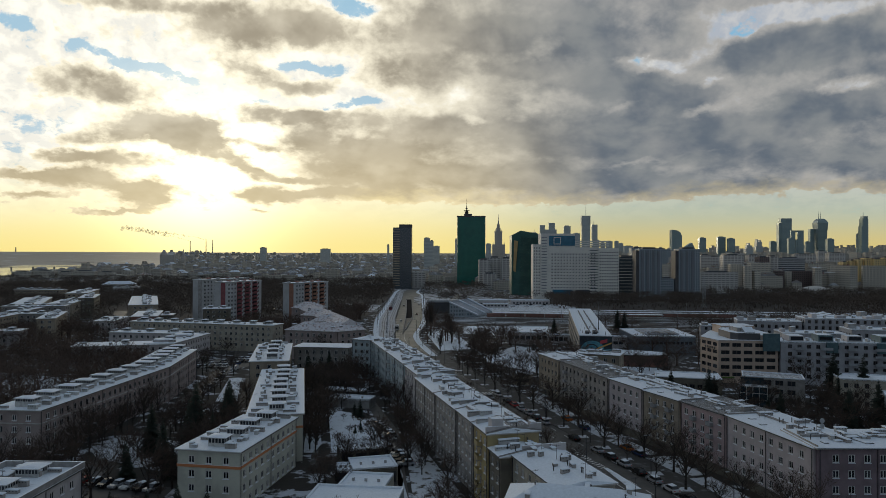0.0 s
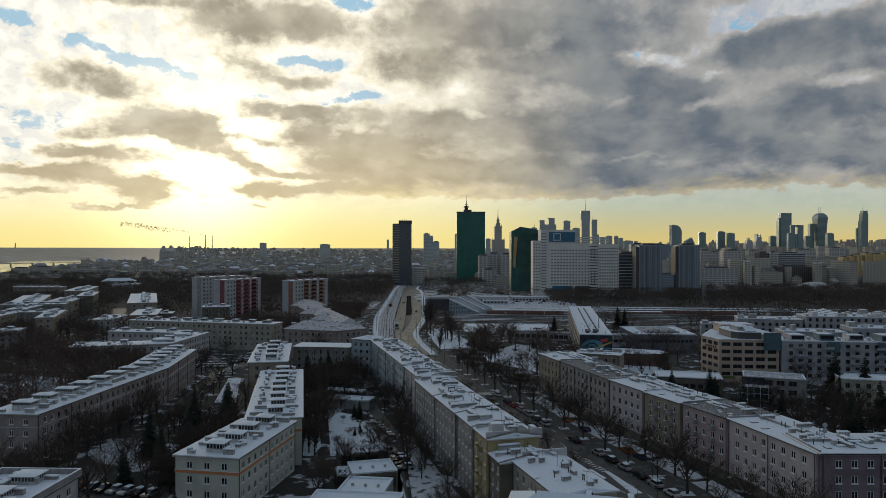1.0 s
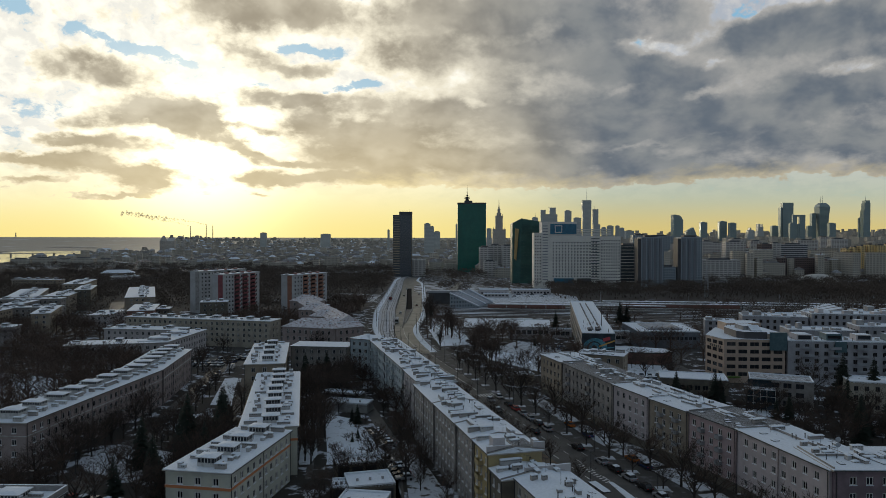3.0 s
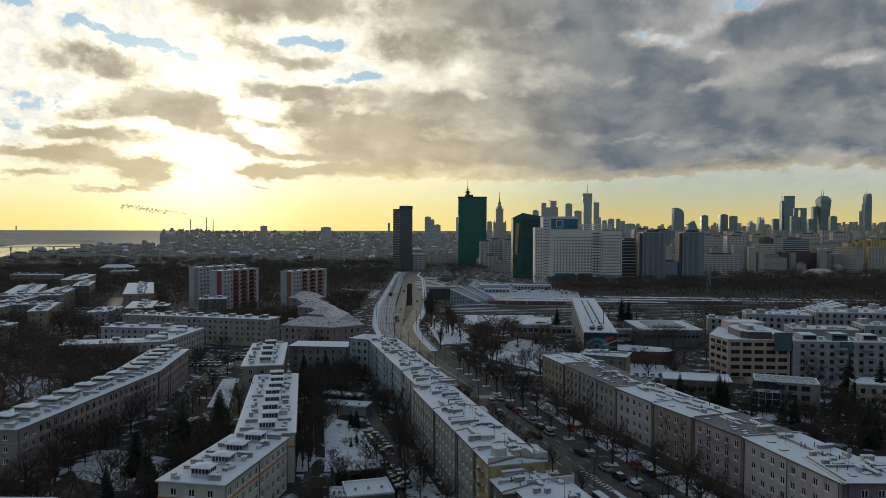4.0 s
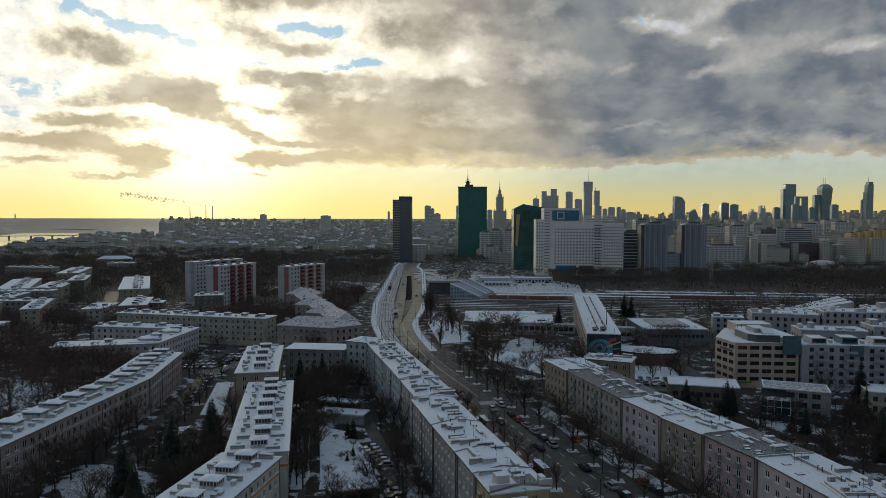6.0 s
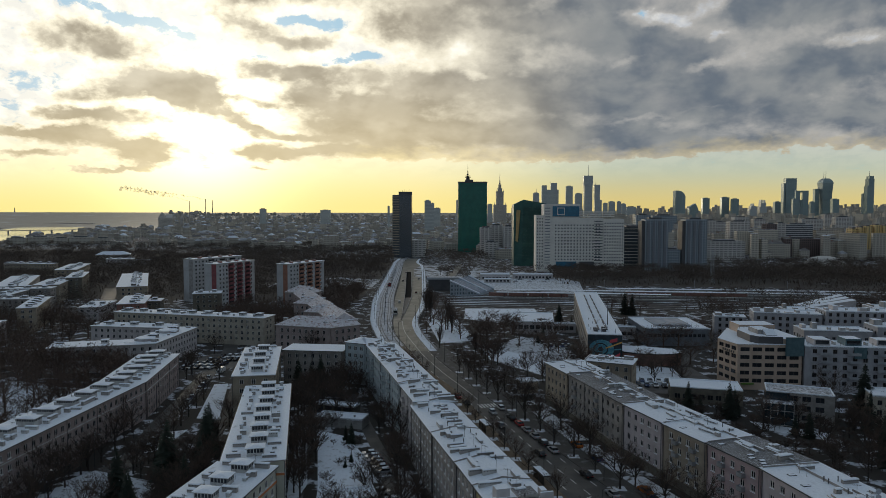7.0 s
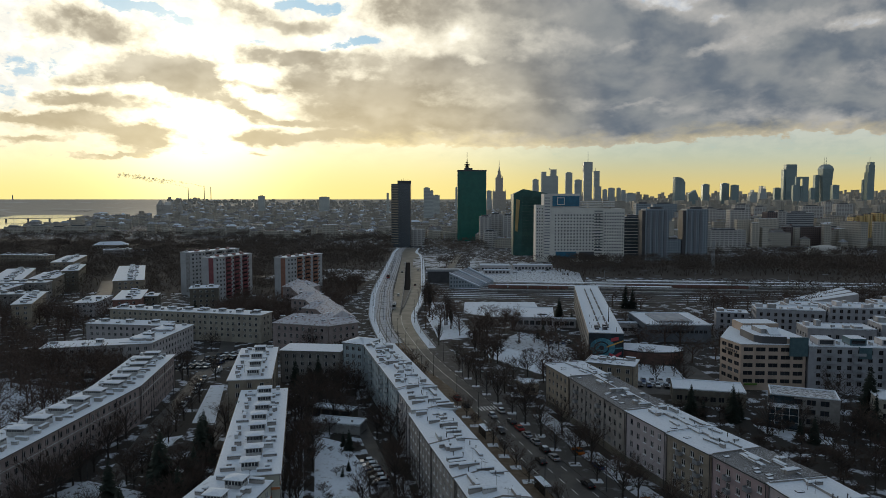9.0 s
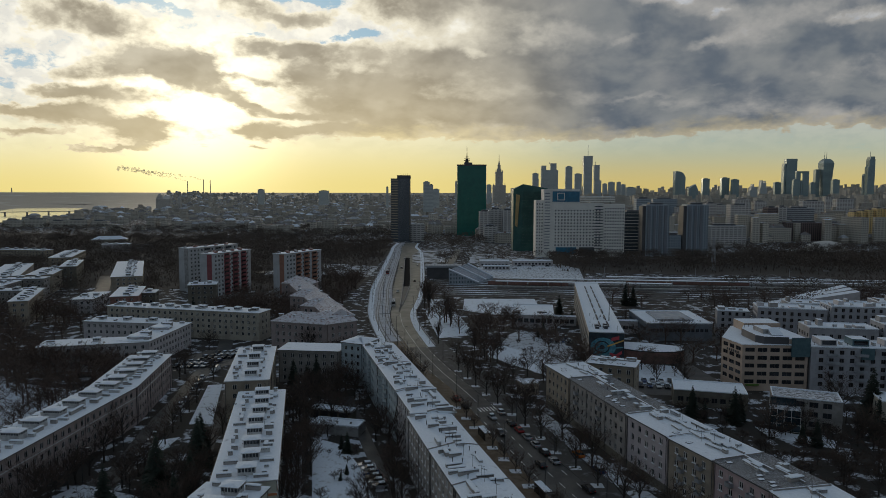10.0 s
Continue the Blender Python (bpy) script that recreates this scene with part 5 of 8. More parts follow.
for label, p0, p1, depth, h, wall, trim, hatches, seed in LEFT:
    ob, n, top = block("apartment_block", label, p0, p1, depth, h + 0.07 * (seed % 4), wall, 4 if h > 10.5 else 3, 2.75, None, (1.25, 1.45), 2.7, 1.2, "roof_snow", "flat", trim=trim, group="blocks round the courtyards")
    footprint(p0, p1, depth)
    clutter(ob, n, depth, top, hatches, seed, hatch=(3.0, 4.6, 2.0) if seed in (45, 46) else (2.8, 3.5, 1.7))
FRONTS = [
    ("grey link block with a snowy roof", (-60.5, 276.0), (-38.0, 273.6), 12.0, 11.5, "grey_plaster", 0, 51),
    ("low white block with a snowy roof by the park", (-156.3, 287.0), (-117.6, 296.8), 12.0, 10.0, "white_plaster", 1, 52),
    ("low pale block with a snowy roof", (-166.0, 340.0), (-128.3, 334.5), 11.0, 10.0, "white_plaster", 3, 53),
    ("long ochre-grey block with a row of roof hatches", (-166.6, 364.2), (-86.0, 344.4), 11.0, 13.0, "cream", 9, 54),
]
for label, p0, p1, depth, h, wall, hatches, seed in FRONTS:
    ob, n, top = block("apartment_block", label, p0, p1, depth, h + 0.09 * (seed % 4), wall, 4 if h > 10.5 else 3, 2.75, None, (1.25, 1.45), 3.0, 1.2, "roof_snow", "flat", group="blocks round the courtyards")
    footprint(p0, p1, depth)
    if hatches:
        clutter(ob, n, depth, top, hatches, seed, (0.3, 0.7), hatch=(2.4, 3.0, 1.3), near=False)
# round rooflight drums on the corner block
for x, y in ((-124, 303), (-122.5, 322)):
    r = Shape()
    r.tube((0, 0, 0), (0, 0, 1.2), 3.6, 3.6, 20)
    r.tube((0, 0, 1.2), (0, 0, 1.5), 4.0, 3.7, 20, 1)
    tagged(part("roof_drum", r, ["white_plaster", "roof_snow"], None, "", pose(x, y, 10.36)), "round white rooflight drum with a snowy lid", "rooflight")
# nearest block: parapet round a sunken roof
p0, p1 = (-67.6, 92.0), (-66.8, 125.4)
ob, n, top = block("apartment_block", "white block with a parapet round its snowy roof", p0, p1, 14.2, 9.6, "white_plaster", 3, 2.8, None, (1.25, 1.5), 3.0, 1.2, "roof_snow", "flat", group="blocks round the courtyards")
footprint(p0, p1, 14.2)
r = Shape()
for a in ((-0.4, -0.4, n + 0.4, 0.0), (-0.4, 14.2, n + 0.4, 14.6), (n, 0.0, n + 0.4, 14.2), (-0.4, 0.0, 0.0, 14.2)):
    r.box(a[0], a[1], 9.9, a[2], a[3], 11.0, 0, 1)
part("parapet", r, ["concrete", "roof_snow"], ob)
clutter(ob, n, 14.2, top, 4, 55, (0.3, 0.7), hatch=(3.4, 4.2, 1.4))
# old tenements with tiled hip roofs
for k, (p0, p1, depth, h) in enumerate((((-75.2, 324.4), (-49.5, 316.0), 14.0, 13.4), ((-49.0, 316.2), (-37.6, 325.0), 24.0, 13.4), ((-69.5, 360), (-53.5, 353), 10.0, 14.0),
                                         ((-81.5, 389.5), (-66, 383), 11.0, 14.2), ((-97, 436.5), (-79, 432), 12.0, 14.6), ((-39.5, 330.5), (-85.0, 452.0), 12.0, 14.1))):
    ob, n, top = block("tenement_house", "rose-grey tenement house with snowy tiled roof", p0, p1, depth, h + 0.1 * k, "rose_grey", 4, 3.1, None, (1.2, 1.7), 3.0, 1.3, "roof_tile", "hip" if k not in (1, 5) else "gable", ridge=3.6 if k != 1 else 3.2, group="old tenements", category="tenement")
    footprint(p0, p1, depth)
    chimneys_only(ob, n, depth, top, 5, 60 + k, 2.6)

# other four-storey blocks farther to the left
g = random.Random(5)
NEARER_BLOCKS = [
    (-168, 402, 108, 40, 14, 12.5, "brick_wall"), (-151, 430, 14, 16, 13, 14.5, "olive_plaster"), (-203, 487, 113, 108, 19, 13, "beige"), (-181, 417, 14, 15, 12, 11.5, "olive_plaster"),
    (-286, 487, 115, 86, 19, 13, "grey_plaster"), (-268, 495, 108, 47, 16, 13, "beige"), (-269, 528, 112, 50, 11, 15, "olive_plaster"), (-315, 606, 109, 74, 17, 14, "beige")]
OUTER_BLOCKS = [
    (-213, 416, 8, 12, 30, 8, "white_plaster"), (-216, 381, 112, 48, 9, 13, "beige"), (-300, 465, 10, 40, 10, 13, "grey_plaster"), (-275, 425, 6, 36, 10, 11.5, "grey_plaster"),
    (-441, 705, -10, 52, 12, 12, "beige"), (-268, 440, 100, 30, 11, 12.3, "grey_plaster"), (-390, 809, 20, 30, 13, 9, "white_plaster"), (-250, 372, 98, 40, 12, 12.6, "beige"), (-236, 345, 10, 20, 11, 9.5, "white_plaster")]
for k, (x, y, deg, n, depth, h, wall) in enumerate(NEARER_BLOCKS + OUTER_BLOCKS):
    m = pose(x, y, 0, 0, 0, deg)
    p1 = (m @ Vector((n, 0, 0))).xy
    ob, ln, top = block("apartment_block", f"{wall.replace('_plaster', '').replace('_wall', '')} block with a snowy flat roof", (x, y), tuple(p1), depth, h, wall, 4 if h > 11 else 3, 2.8, None, (1.4, 1.4), 3.4, 1.4, "roof_snow", "flat", group="farther blocks")
    footprint((x, y), tuple(p1), depth)
    clutter(ob, ln, depth, top, max(2, int(n / 9)), 80 + k, (0.3,), hatch=(2.4, 3.0, 1.2), near=False)

# eleven-storey slabs with coloured balcony fronts
for p0, p1, h, panel, label in (((-147.5, 463.5), (-133, 499.8), 30.0, "red_panel", "eleven-storey grey slab with red balcony front"), ((-178, 505), (-156, 547), 30.0, "concrete", "eleven-storey pale grey slab"),
                                ((-104, 475), (-86, 509.5), 29.0, "orange_panel", "eleven-storey grey slab with orange balcony front")):
    depth = 9.5
    ob, n, top = block("tower_block", label, p0, p1, depth, h, "slab_pale", 10, 2.75, None, (1.5, 1.4), 3.2, 1.6, "roof_snow", "flat", category="tower block", group="tower slabs", ends=False)
    footprint(p0, p1, depth)
    for u0, u1 in ((n * 0.30, n * 0.43), (n * 0.52, n * 0.65), (n * 0.74, n * 0.87)):
        for j in range(10):
            r = Shape()
            z = h - 10 * 2.75 + 0.2 + j * 2.75
            r.box(u0, -1.1, z - 0.35, u1, -0.02, z - 0.2)
            r.box(u0, -1.1, z - 0.2, u1, -1.02, z + 0.75)
            part("balcony", r, panel, ob)
        r = Shape()                                    # coloured wall field behind the balconies
        r.box(u0 - 0.2, -0.07, 3.0, u1 + 0.2, -0.01, h - 0.4)
        field_ob = part("wall_field", r, panel, ob)
        for j in range(10):
            r = Shape()
            z = h - 10 * 2.75 + 0.2 + j * 2.75
            r.box(u0 + 0.5, -0.10, z + 0.1, u1 - 0.5, -0.075, z + 1.7)
            part("balcony_window", r, "window_glass", field_ob)
    r = Shape()
    r.box(-0.14, 0.3, 2.0, -0.01, 4.0, h - 0.3)
    part("end_panel", r, panel, ob)
    for j in range(9):
        r = Shape()
        v = 1.6 if j % 2 else 5.8
        r.box(n * (0.05 + j * 0.105), v, top, n * (0.05 + j * 0.105) + 1.5, v + 2.0, top + 1.1, 0, 1)
        part("vent_house", r, ["brick_wall" if j % 3 else "concrete", "roof_thin"], ob)


# ---------- office, school, station and flats on the right ----------
def plain_block(name, label, p0, p1, depth, h, wall, roof="roof_snow", category="building", rows=0, floor_h=3.2, first=1.2, win=(2.4, 1.4), step=2.9, parapet=0.35, frame_mat="window_frame_dark", sides=(0, 1, 2, 3), glass="window_glass", group=""):
    """A flat-roofed building with a parapet and rows of windows on the given sides."""
    m, n = frame_of(p0, p1)
    ob = thing(name, m, label, category, group)
    walls, placed = Shape(), []
    for k, (fm, ln) in enumerate(side_frames(n, depth)):
        holes = window_rows(ln, rows, first, floor_h, win[0], win[1], step, 1.0) if rows and k in sides else []
        wall_with_holes(walls, fm, ln, -0.5, h, holes)
        placed += [(fm, q) for q in holes]
    part("wall", walls, wall, ob)
    r = Shape()
    r.box(0, 0, h - 0.3, n, depth, h - 0.05)
    part("roof", r, roof, ob)
    r = lattice([0, 0.35, n - 0.35, n], [0, 0.35, depth - 0.35, depth], lambda i, j: (i, j) != (1, 1), 0, parapet)
    r.v = [(x, z, h - 0.02 + y) for x, y, z in r.v]
    for k, v in enumerate(r.v):
        r.v[k] = (v[0], v[1], h - 0.02 + (parapet if abs(v[2] - (h - 0.02)) < 1e-6 else 0))
    r.f = [q[::-1] for q in r.f]
    part("parapet", r, "roof_snow", ob)
    joined_windows(ob, placed, frame_mat, glass)
    footprint(p0, p1, depth)
    return ob, n, h


# corner office with bands of windows
ring = [(103.9, 278.5), (106.2, 266.0), (128.6, 264.4), (131.0, 299.0), (116.0, 300.0)]
ob = thing("office_building", pose(0, 0, 0), "five-storey beige corner office with bands of windows", "office building")
walls, placed = Shape(), []
for a, b in zip(ring, ring[1:] + ring[:1]):
    fm, n = frame_of(a, b)
    holes = window_rows(n, 5, 2.6, 2.85, 2.9 if n < 13 else 3.3, 1.45, 3.9 if n < 13 else 4.3, 0.4)
    wall_with_holes(walls, fm, n, -0.5, 16.5, holes)
    placed += [(fm, q) for q in holes]
part("wall", walls, "office_beige", ob)
joined_windows(ob, placed, "window_frame_dark")
r = Shape()
r.prism(ring, 16.3, 16.6)
part("roof", r, "roof_snow", ob)
r = Shape()
r.prism([(112.4, 270), (114.2, 267.0), (122.4, 265.8), (122.4, 288), (116, 288), (112.6, 282)], 16.6, 19.2, 0, 1)
part("penthouse", r, ["tower_dark", "roof_snow"], ob, "dark glazed penthouse with snowy roof")
r = Shape()
r.box(116.0, 272, 19.2, 121.0, 280, 20.8, 0, 1)
part("roof_plant", r, ["concrete", "roof_snow"], ob)
r = Shape()
r.box(122.6, 266.5, 16.6, 130.0, 288, 18.4, 0, 1)
part("roof_terrace", r, ["office_beige", "roof_snow"], ob)
r = Shape()
r.box(116.6, 289, 16.55, 130.6, 298.8, 19.8, 0, 1)
part("rear_wing", r, ["office_beige", "roof_snow"], ob, "raised beige rear wing with snowy roof")
r = Shape()
r.loft([(117.5, 268.4, 19.2), (121.5, 268.2, 19.2), (121.5, 271.6, 19.2), (117.5, 271.6, 19.2)], [(117.5, 268.4, 19.5), (121.5, 268.2, 19.5), (121.5, 271.6, 21.2), (117.5, 271.6, 21.2)], 0, 1)
part("slanted_skylight", r, ["metal_grey", "roof_snow"], ob)
for k in range(7):                                   # low clutter on the roof
    part("vent_pipe", pipe_mesh(), None, ob, "", pose(114.5 + 2.2 * k, 284 + 1.3 * (k % 3), 18.4 if k > 3 else 19.2))
r = Shape()
r.box(122.6, 263.62, 12.6, 129.0, 264.3, 19.4)
part("corner_glazing", r, "teal_panel", ob)
r = Shape()
r.box(107.4, 264.95, 2.0, 112, 265.6, 2.5)
part("shop_sign", r, "sign_green", ob, "green shop sign band")
FOOT.append((pose(103, 262, 0).inverted(), 30, 40, 1.5))
r = Shape()                                           # unreadable dark sign as plain bars on the angled face
fm, n = frame_of((103.9, 278.5), (106.2, 266.0))
for k in range(6):
    r.quad([fm @ Vector(p) for p in ((3.3 + k * 1.3, -0.05, 12.75), (4.2 + k * 1.3, -0.05, 12.75), (4.2 + k * 1.3, -0.05, 13.65), (3.3 + k * 1.3, -0.05, 13.65))])
part("sign_bars", r, "metal_dark", ob, "row of dark sign bars")

ob, n, h = plain_block("apartment_building", "white five-storey flats with small square windows", (129.2, 263.6), (190, 256.0), 13, 16.2, "cool_grey", rows=5, floor_h=2.85, first=2.4, win=(1.5, 1.5), step=3.4, category="apartment building")
for k in range(5):
    r = Shape()
    r.box(4 + k * 11, 2.5 + k % 3, h, 9.5 + k * 11, 10, h + 2.2 + 0.3 * (k % 2), 0, 1)
    part("penthouse", r, ["teal_panel" if k % 2 else "white_plaster", "roof_snow"], ob)
    r = Shape()
    r.box(4.5 + k * 11, 2.3 + k % 3, h + 0.5, 9.0 + k * 11, 2.45 + k % 3, h + 1.9)
    part("penthouse_glazing", r, "window_glass", ob)
    if k % 2 == 0:
        r = Shape()
        r.box(16.5 + k * 9, -0.9, 12.4, 20.5 + k * 9, -0.02, h + 0.3, 0, 1)
        part("bay_window", r, ["teal_panel", "roof_snow"], ob, "teal-clad top-floor bay")
    part("chimney", chimney_mesh(2.2, 1.0, 0), None, ob, "", pose(12 + k * 11, 6, h, 0, 0, 90))
    part("vent_pipe", pipe_mesh(), None, ob, "", pose(2.5 + k * 11, 4, h))
for k in range(6):
    for j in range(1, 5):
        r = Shape()
        r.box(5 + k * 9.5, -1.3, 2.0 + j * 2.85, 9 + k * 9.5, -0.02, 2.15 + j * 2.85)
        r.box(5 + k * 9.5, -1.3, 2.15 + j * 2.85, 9 + k * 9.5, -1.22, 3.0 + j * 2.85)
        part("balcony", r, "metal_grey", ob)
for p0, p1, depth, h, rows_ in (((146, 342), (174, 334), 14, 17, 5), ((174.5, 332), (212, 326), 14, 19, 6), ((150, 304), (176, 300), 13, 15, 4), ((178, 300), (230, 292), 13, 17, 5), ((208, 350), (262, 342), 14, 18, 5), ((133, 356), (147, 352), 10, 13, 4), ((176, 372), (240, 362), 13, 14, 4)):
    ob, n, h = plain_block("apartment_building", "pale modern flats with cluttered snowy roof terraces", p0, p1, depth, h, "cool_grey", rows=rows_, floor_h=2.9, first=2.2, win=(1.3, 1.6), step=3.1, category="apartment building", group="white flats")
    g = random.Random(int(p0[0]))
    for k in range(int(n / 4.5)):
        u, v, w_ = k * 4.5 + g.uniform(0.3, 1.4), g.uniform(1.2, 7), g.uniform(1.2, 3.6)
        if k % 3 == 2:
            part("vent_pipe", pipe_mesh(), None, ob, "", pose(u, v, h))
            part("chimney", chimney_mesh(1.6, 0.8, 0), None, ob, "", pose(u + 1, v + 1.5, h, 0, 0, g.choice((0, 90))))
            continue
        r = Shape()
        r.box(u, v, h - 0.05, u + w_, min(depth - 1, v + g.uniform(2, 6)), h + g.uniform(0.5, 2.6), 0, 1)
        part("roof_house", r, [g.choice(("white_plaster", "concrete", "orange_panel" if k == 1 and p0[0] == 174.5 else "grey_plaster")), "roof_snow"], ob)
# concrete ramps of a metro hall beyond the flats
ob = thing("ramp_roof", pose(190, 432, 0, 0, 0, -14), "three slanting concrete roof ramps covered in snow", "roof")
for k in range(3):
    r = Shape()
    r.prism([(0 + k * 3, k * 12), (46, k * 12 + 2), (46, k * 12 + 9), (0 + k * 3, k * 12 + 8)], 0, 0.1)
    r.loft([(k * 8, k * 12, 2), (52, k * 12, 2), (52, k * 12 + 8, 2), (k * 8, k * 12 + 8, 2)], [(k * 8, k * 12, 2.6), (52, k * 12, 13), (52, k * 12 + 8, 13), (k * 8, k * 12 + 8, 2.6)], 0, 1)
    part("ramp", r, ["white_plaster", "roof_snow"], ob)

# long school shed with the painted end wall
ob, n, h = plain_block("school_hall", "long grey hall with flat snowy roof and painted end wall", (81, 447), (58.6, 297.8), 13.8, 14.3, "grey_plaster", rows=3, floor_h=3.6, first=2.6, win=(2.6, 1.8), step=3.2, sides=(0, 2), category="hall")
for k in range(8):
    for v in (5.0, 8.4):
        r = Shape()
        r.box(n - 12 - k * 16 - 11, v, h, n - 12 - k * 16, v + 0.55, h + 0.45, 0)
        part("rooflight", r, "metal_dark", ob)
for k in range(6):
    r = Shape()
    r.box(n - 9 - (k % 3) * 2.4, 3.0 + 3.4 * (k // 3), h, n - 7.6 - (k % 3) * 2.4, 4.6 + 3.4 * (k // 3), h + 0.9 + 0.3 * (k % 2), 0, 1)
    part("roof_unit", r, ["metal_dark", "roof_thin"], ob)
for k in range(14):
    g = random.Random(900 + k)
    part("vent_pipe", pipe_mesh(), None, ob, "", pose(n - 4 - k * 2.6, g.uniform(1.5, 12), h))
r = Shape()
r.tube((n - 26, 10, h), (n - 26, 10, h + 9), 0.22, 0.08, 5)
r.tube((n - 26, 10, h + 6), (n - 24.6, 10, h + 6.6), 0.06, 0.06, 4)
part("aerial", r, "metal_dark", ob)
r = Shape()
r.box(n + 0.004, 0.05, 0.2, n + 0.10, 13.75, 14.2)
wall_art = part("mural", r, "mural_dark", ob, "dark mural with a blue eye and coloured streaks")


def ellipse(cu, cz, ru, rz, y, k=28):
    return [(y, cu + ru * math.cos(2 * math.pi * i / k), cz + rz * math.sin(2 * math.pi * i / k)) for i in range(k)]


for name, mat, (cu, cz, ru, rz, y) in (("painted_eye", "mural_blue", (5.6, 8.4, 5.0, 3.9, 0.104)), ("painted_ring", "mural_dark", (5.2, 8.4, 3.0, 2.6, 0.108)), ("painted_iris", "mural_blue", (5.2, 8.4, 2.5, 2.1, 0.112)), ("painted_pupil", "mural_dark", (5.2, 8.4, 1.0, 0.9, 0.116))):
    r = Shape()
    r.quad(ellipse(cu, cz, ru, rz, n + y))
    part(name, r, mat, wall_art)
for a, mat in (((7.2, 8.8, 13.6, 11.4, 0.30), "mural_gold"), ((8.2, 6.0, 12.4, 4.2, 0.5), "mural_red"), ((9.6, 8.2, 13.5, 8.6, 0.25), "mural_blue"), ((8.8, 11.6, 11.8, 12.4, 0.7), "mural_red"), ((1.6, 2.6, 7.8, 2.2, 0.25), "mural_blue"), ((9.0, 4.0, 13.0, 6.6, 0.6), "mural_red")):
    r = Shape()
    u0, z0, u1, z1, t = a
    r.quad([(n + 0.12, u0, z0 - t), (n + 0.12, u1, z1 - t), (n + 0.12, u1, z1 + t), (n + 0.12, u0, z0 + t)])
    part("painted_streak", r, mat, wall_art)
ob, n, h = plain_block("gymnasium", "low white gymnasium with a wide snowy roof", (35.0, 380.0), (57.5, 377.0), 34, 6.4, "white_plaster", rows=1, first=2.6, win=(2.4, 2.2), step=3.0, category="gymnasium")
r = Shape()
r.box(3, 6, h - 0.05, 5, 12, h + 0.5)
r.box(14, 9, h - 0.05, 19, 10.4, h + 0.4)
part("roof_vent", r, "metal_dark", ob)
plain_block("link_corridor", "low glazed link with snowy roof", (57.8, 384), (70, 383), 4, 4.6, "white_plaster", rows=1, first=1.2, win=(2.2, 2.2), step=2.6, category="corridor")
ob, n, h = plain_block("school_building", "blue-grey low building with a wide snowy roof", (96.7, 348), (127.3, 347), 36, 8.2, "blue_cladding", "roof_snow", rows=1, floor_h=3.4, first=4.2, win=(1.6, 1.5), step=2.1, category="school")
r = Shape()
r.box(7, 7, h, 24, 30, h + 0.8, 0, 1)
part("rooflight", r, ["metal_grey", "roof_glass"], ob, "wide blue-grey rooflight")
for k in range(10):
    part("vent_pipe", pipe_mesh(), None, ob, "", pose(4 + 2.5 * k, 4.0 + 1.2 * (k % 3), h))
plain_block("link_corridor", "low white link beside the hall", (79.5, 366), (97, 364), 4, 6, "white_plaster", rows=1, first=2.0, win=(2.4, 1.6), step=2.8, category="corridor")
# curved-roof pavilion
ob = thing("market_pavilion", pose(76, 309, 0, 0, 0, -8), "dark pavilion with a curved snowy roof", "pavilion")
pts = [(0, 0), (6, -3), (13, -4), (20, -2.5), (24, 1), (22, 8), (10, 12), (1, 13)]
r = Shape()
r.prism(pts, -0.3, 4.6)
part("wall", r, "brick_wall", ob)
r = Shape()
r.prism([(x * 1.03 - 0.4, y * 1.06) for x, y in pts], 4.6, 5.1, 0, 1)
part("roof", r, ["metal_dark", "roof_snow"], ob)
FOOT.append((pose(76, 304, 0).inverted(), 25, 18, 1.5))
# garden pavilions and villas behind the long block
ob, n, h = plain_block("low_pavilion", "low pavilion with a snowy roof among conifers", (76.5, 249), (98.5, 243), 13, 5.2, "olive_plaster", rows=1, first=1.6, win=(1.8, 1.6), step=2.6, category="pavilion")
ob, n, h = plain_block("glazed_villa", "grey villa with glazed annex and snowy roof", (99.6, 229.4), (117.0, 222.4), 10.5, 9.0, "grey_plaster", "roof_thin", rows=3, floor_h=2.9, first=0.9, win=(2.4, 1.6), step=3.6, category="villa")
r = Shape()
r.box(-0.8, -4.5, 0, 7.5, -0.01, 6.6, 0, 1)
r.box(-0.5, -0.30, 6.6, 6.5, -0.02, 8.8, 0)
part("conservatory", r, ["teal_glass", "roof_thin"], ob, "two-storey glazed annex")
r = lattice([0, 0.15, 1.9, 2.05, 3.8, 3.95, 5.7, 5.85, 8.15, 8.3], [0, 0.15, 2.1, 2.25, 4.3, 4.45, 6.45, 6.6], lambda i, j: i % 2 == 0 or j % 2 == 0, 0, 0.08)
part("window_grid", r, "window_frame", ob, "", pose(-0.8, -4.6, 0))
plain_block("villa", "cream villa with a snowy roof", (128, 222), (146, 217), 11, 9.5, "cream", rows=3, floor_h=2.9, first=1.0, win=(1.3, 1.5), step=3.0, category="villa")
plain_block("villa", "white villa with a snowy roof", (126, 194), (142, 190), 11, 9.0, "white_plaster", rows=2, floor_h=2.9, first=1.4, win=(1.3, 1.5), step=3.0, category="villa")
plain_block("kiosk_house", "small beige kiosk with a snowy roof", (27.5, 258.5), (33.5, 260), 5.5, 4.2, "beige", rows=1, first=1.2, win=(1.4, 1.2), step=2.0, category="kiosk")
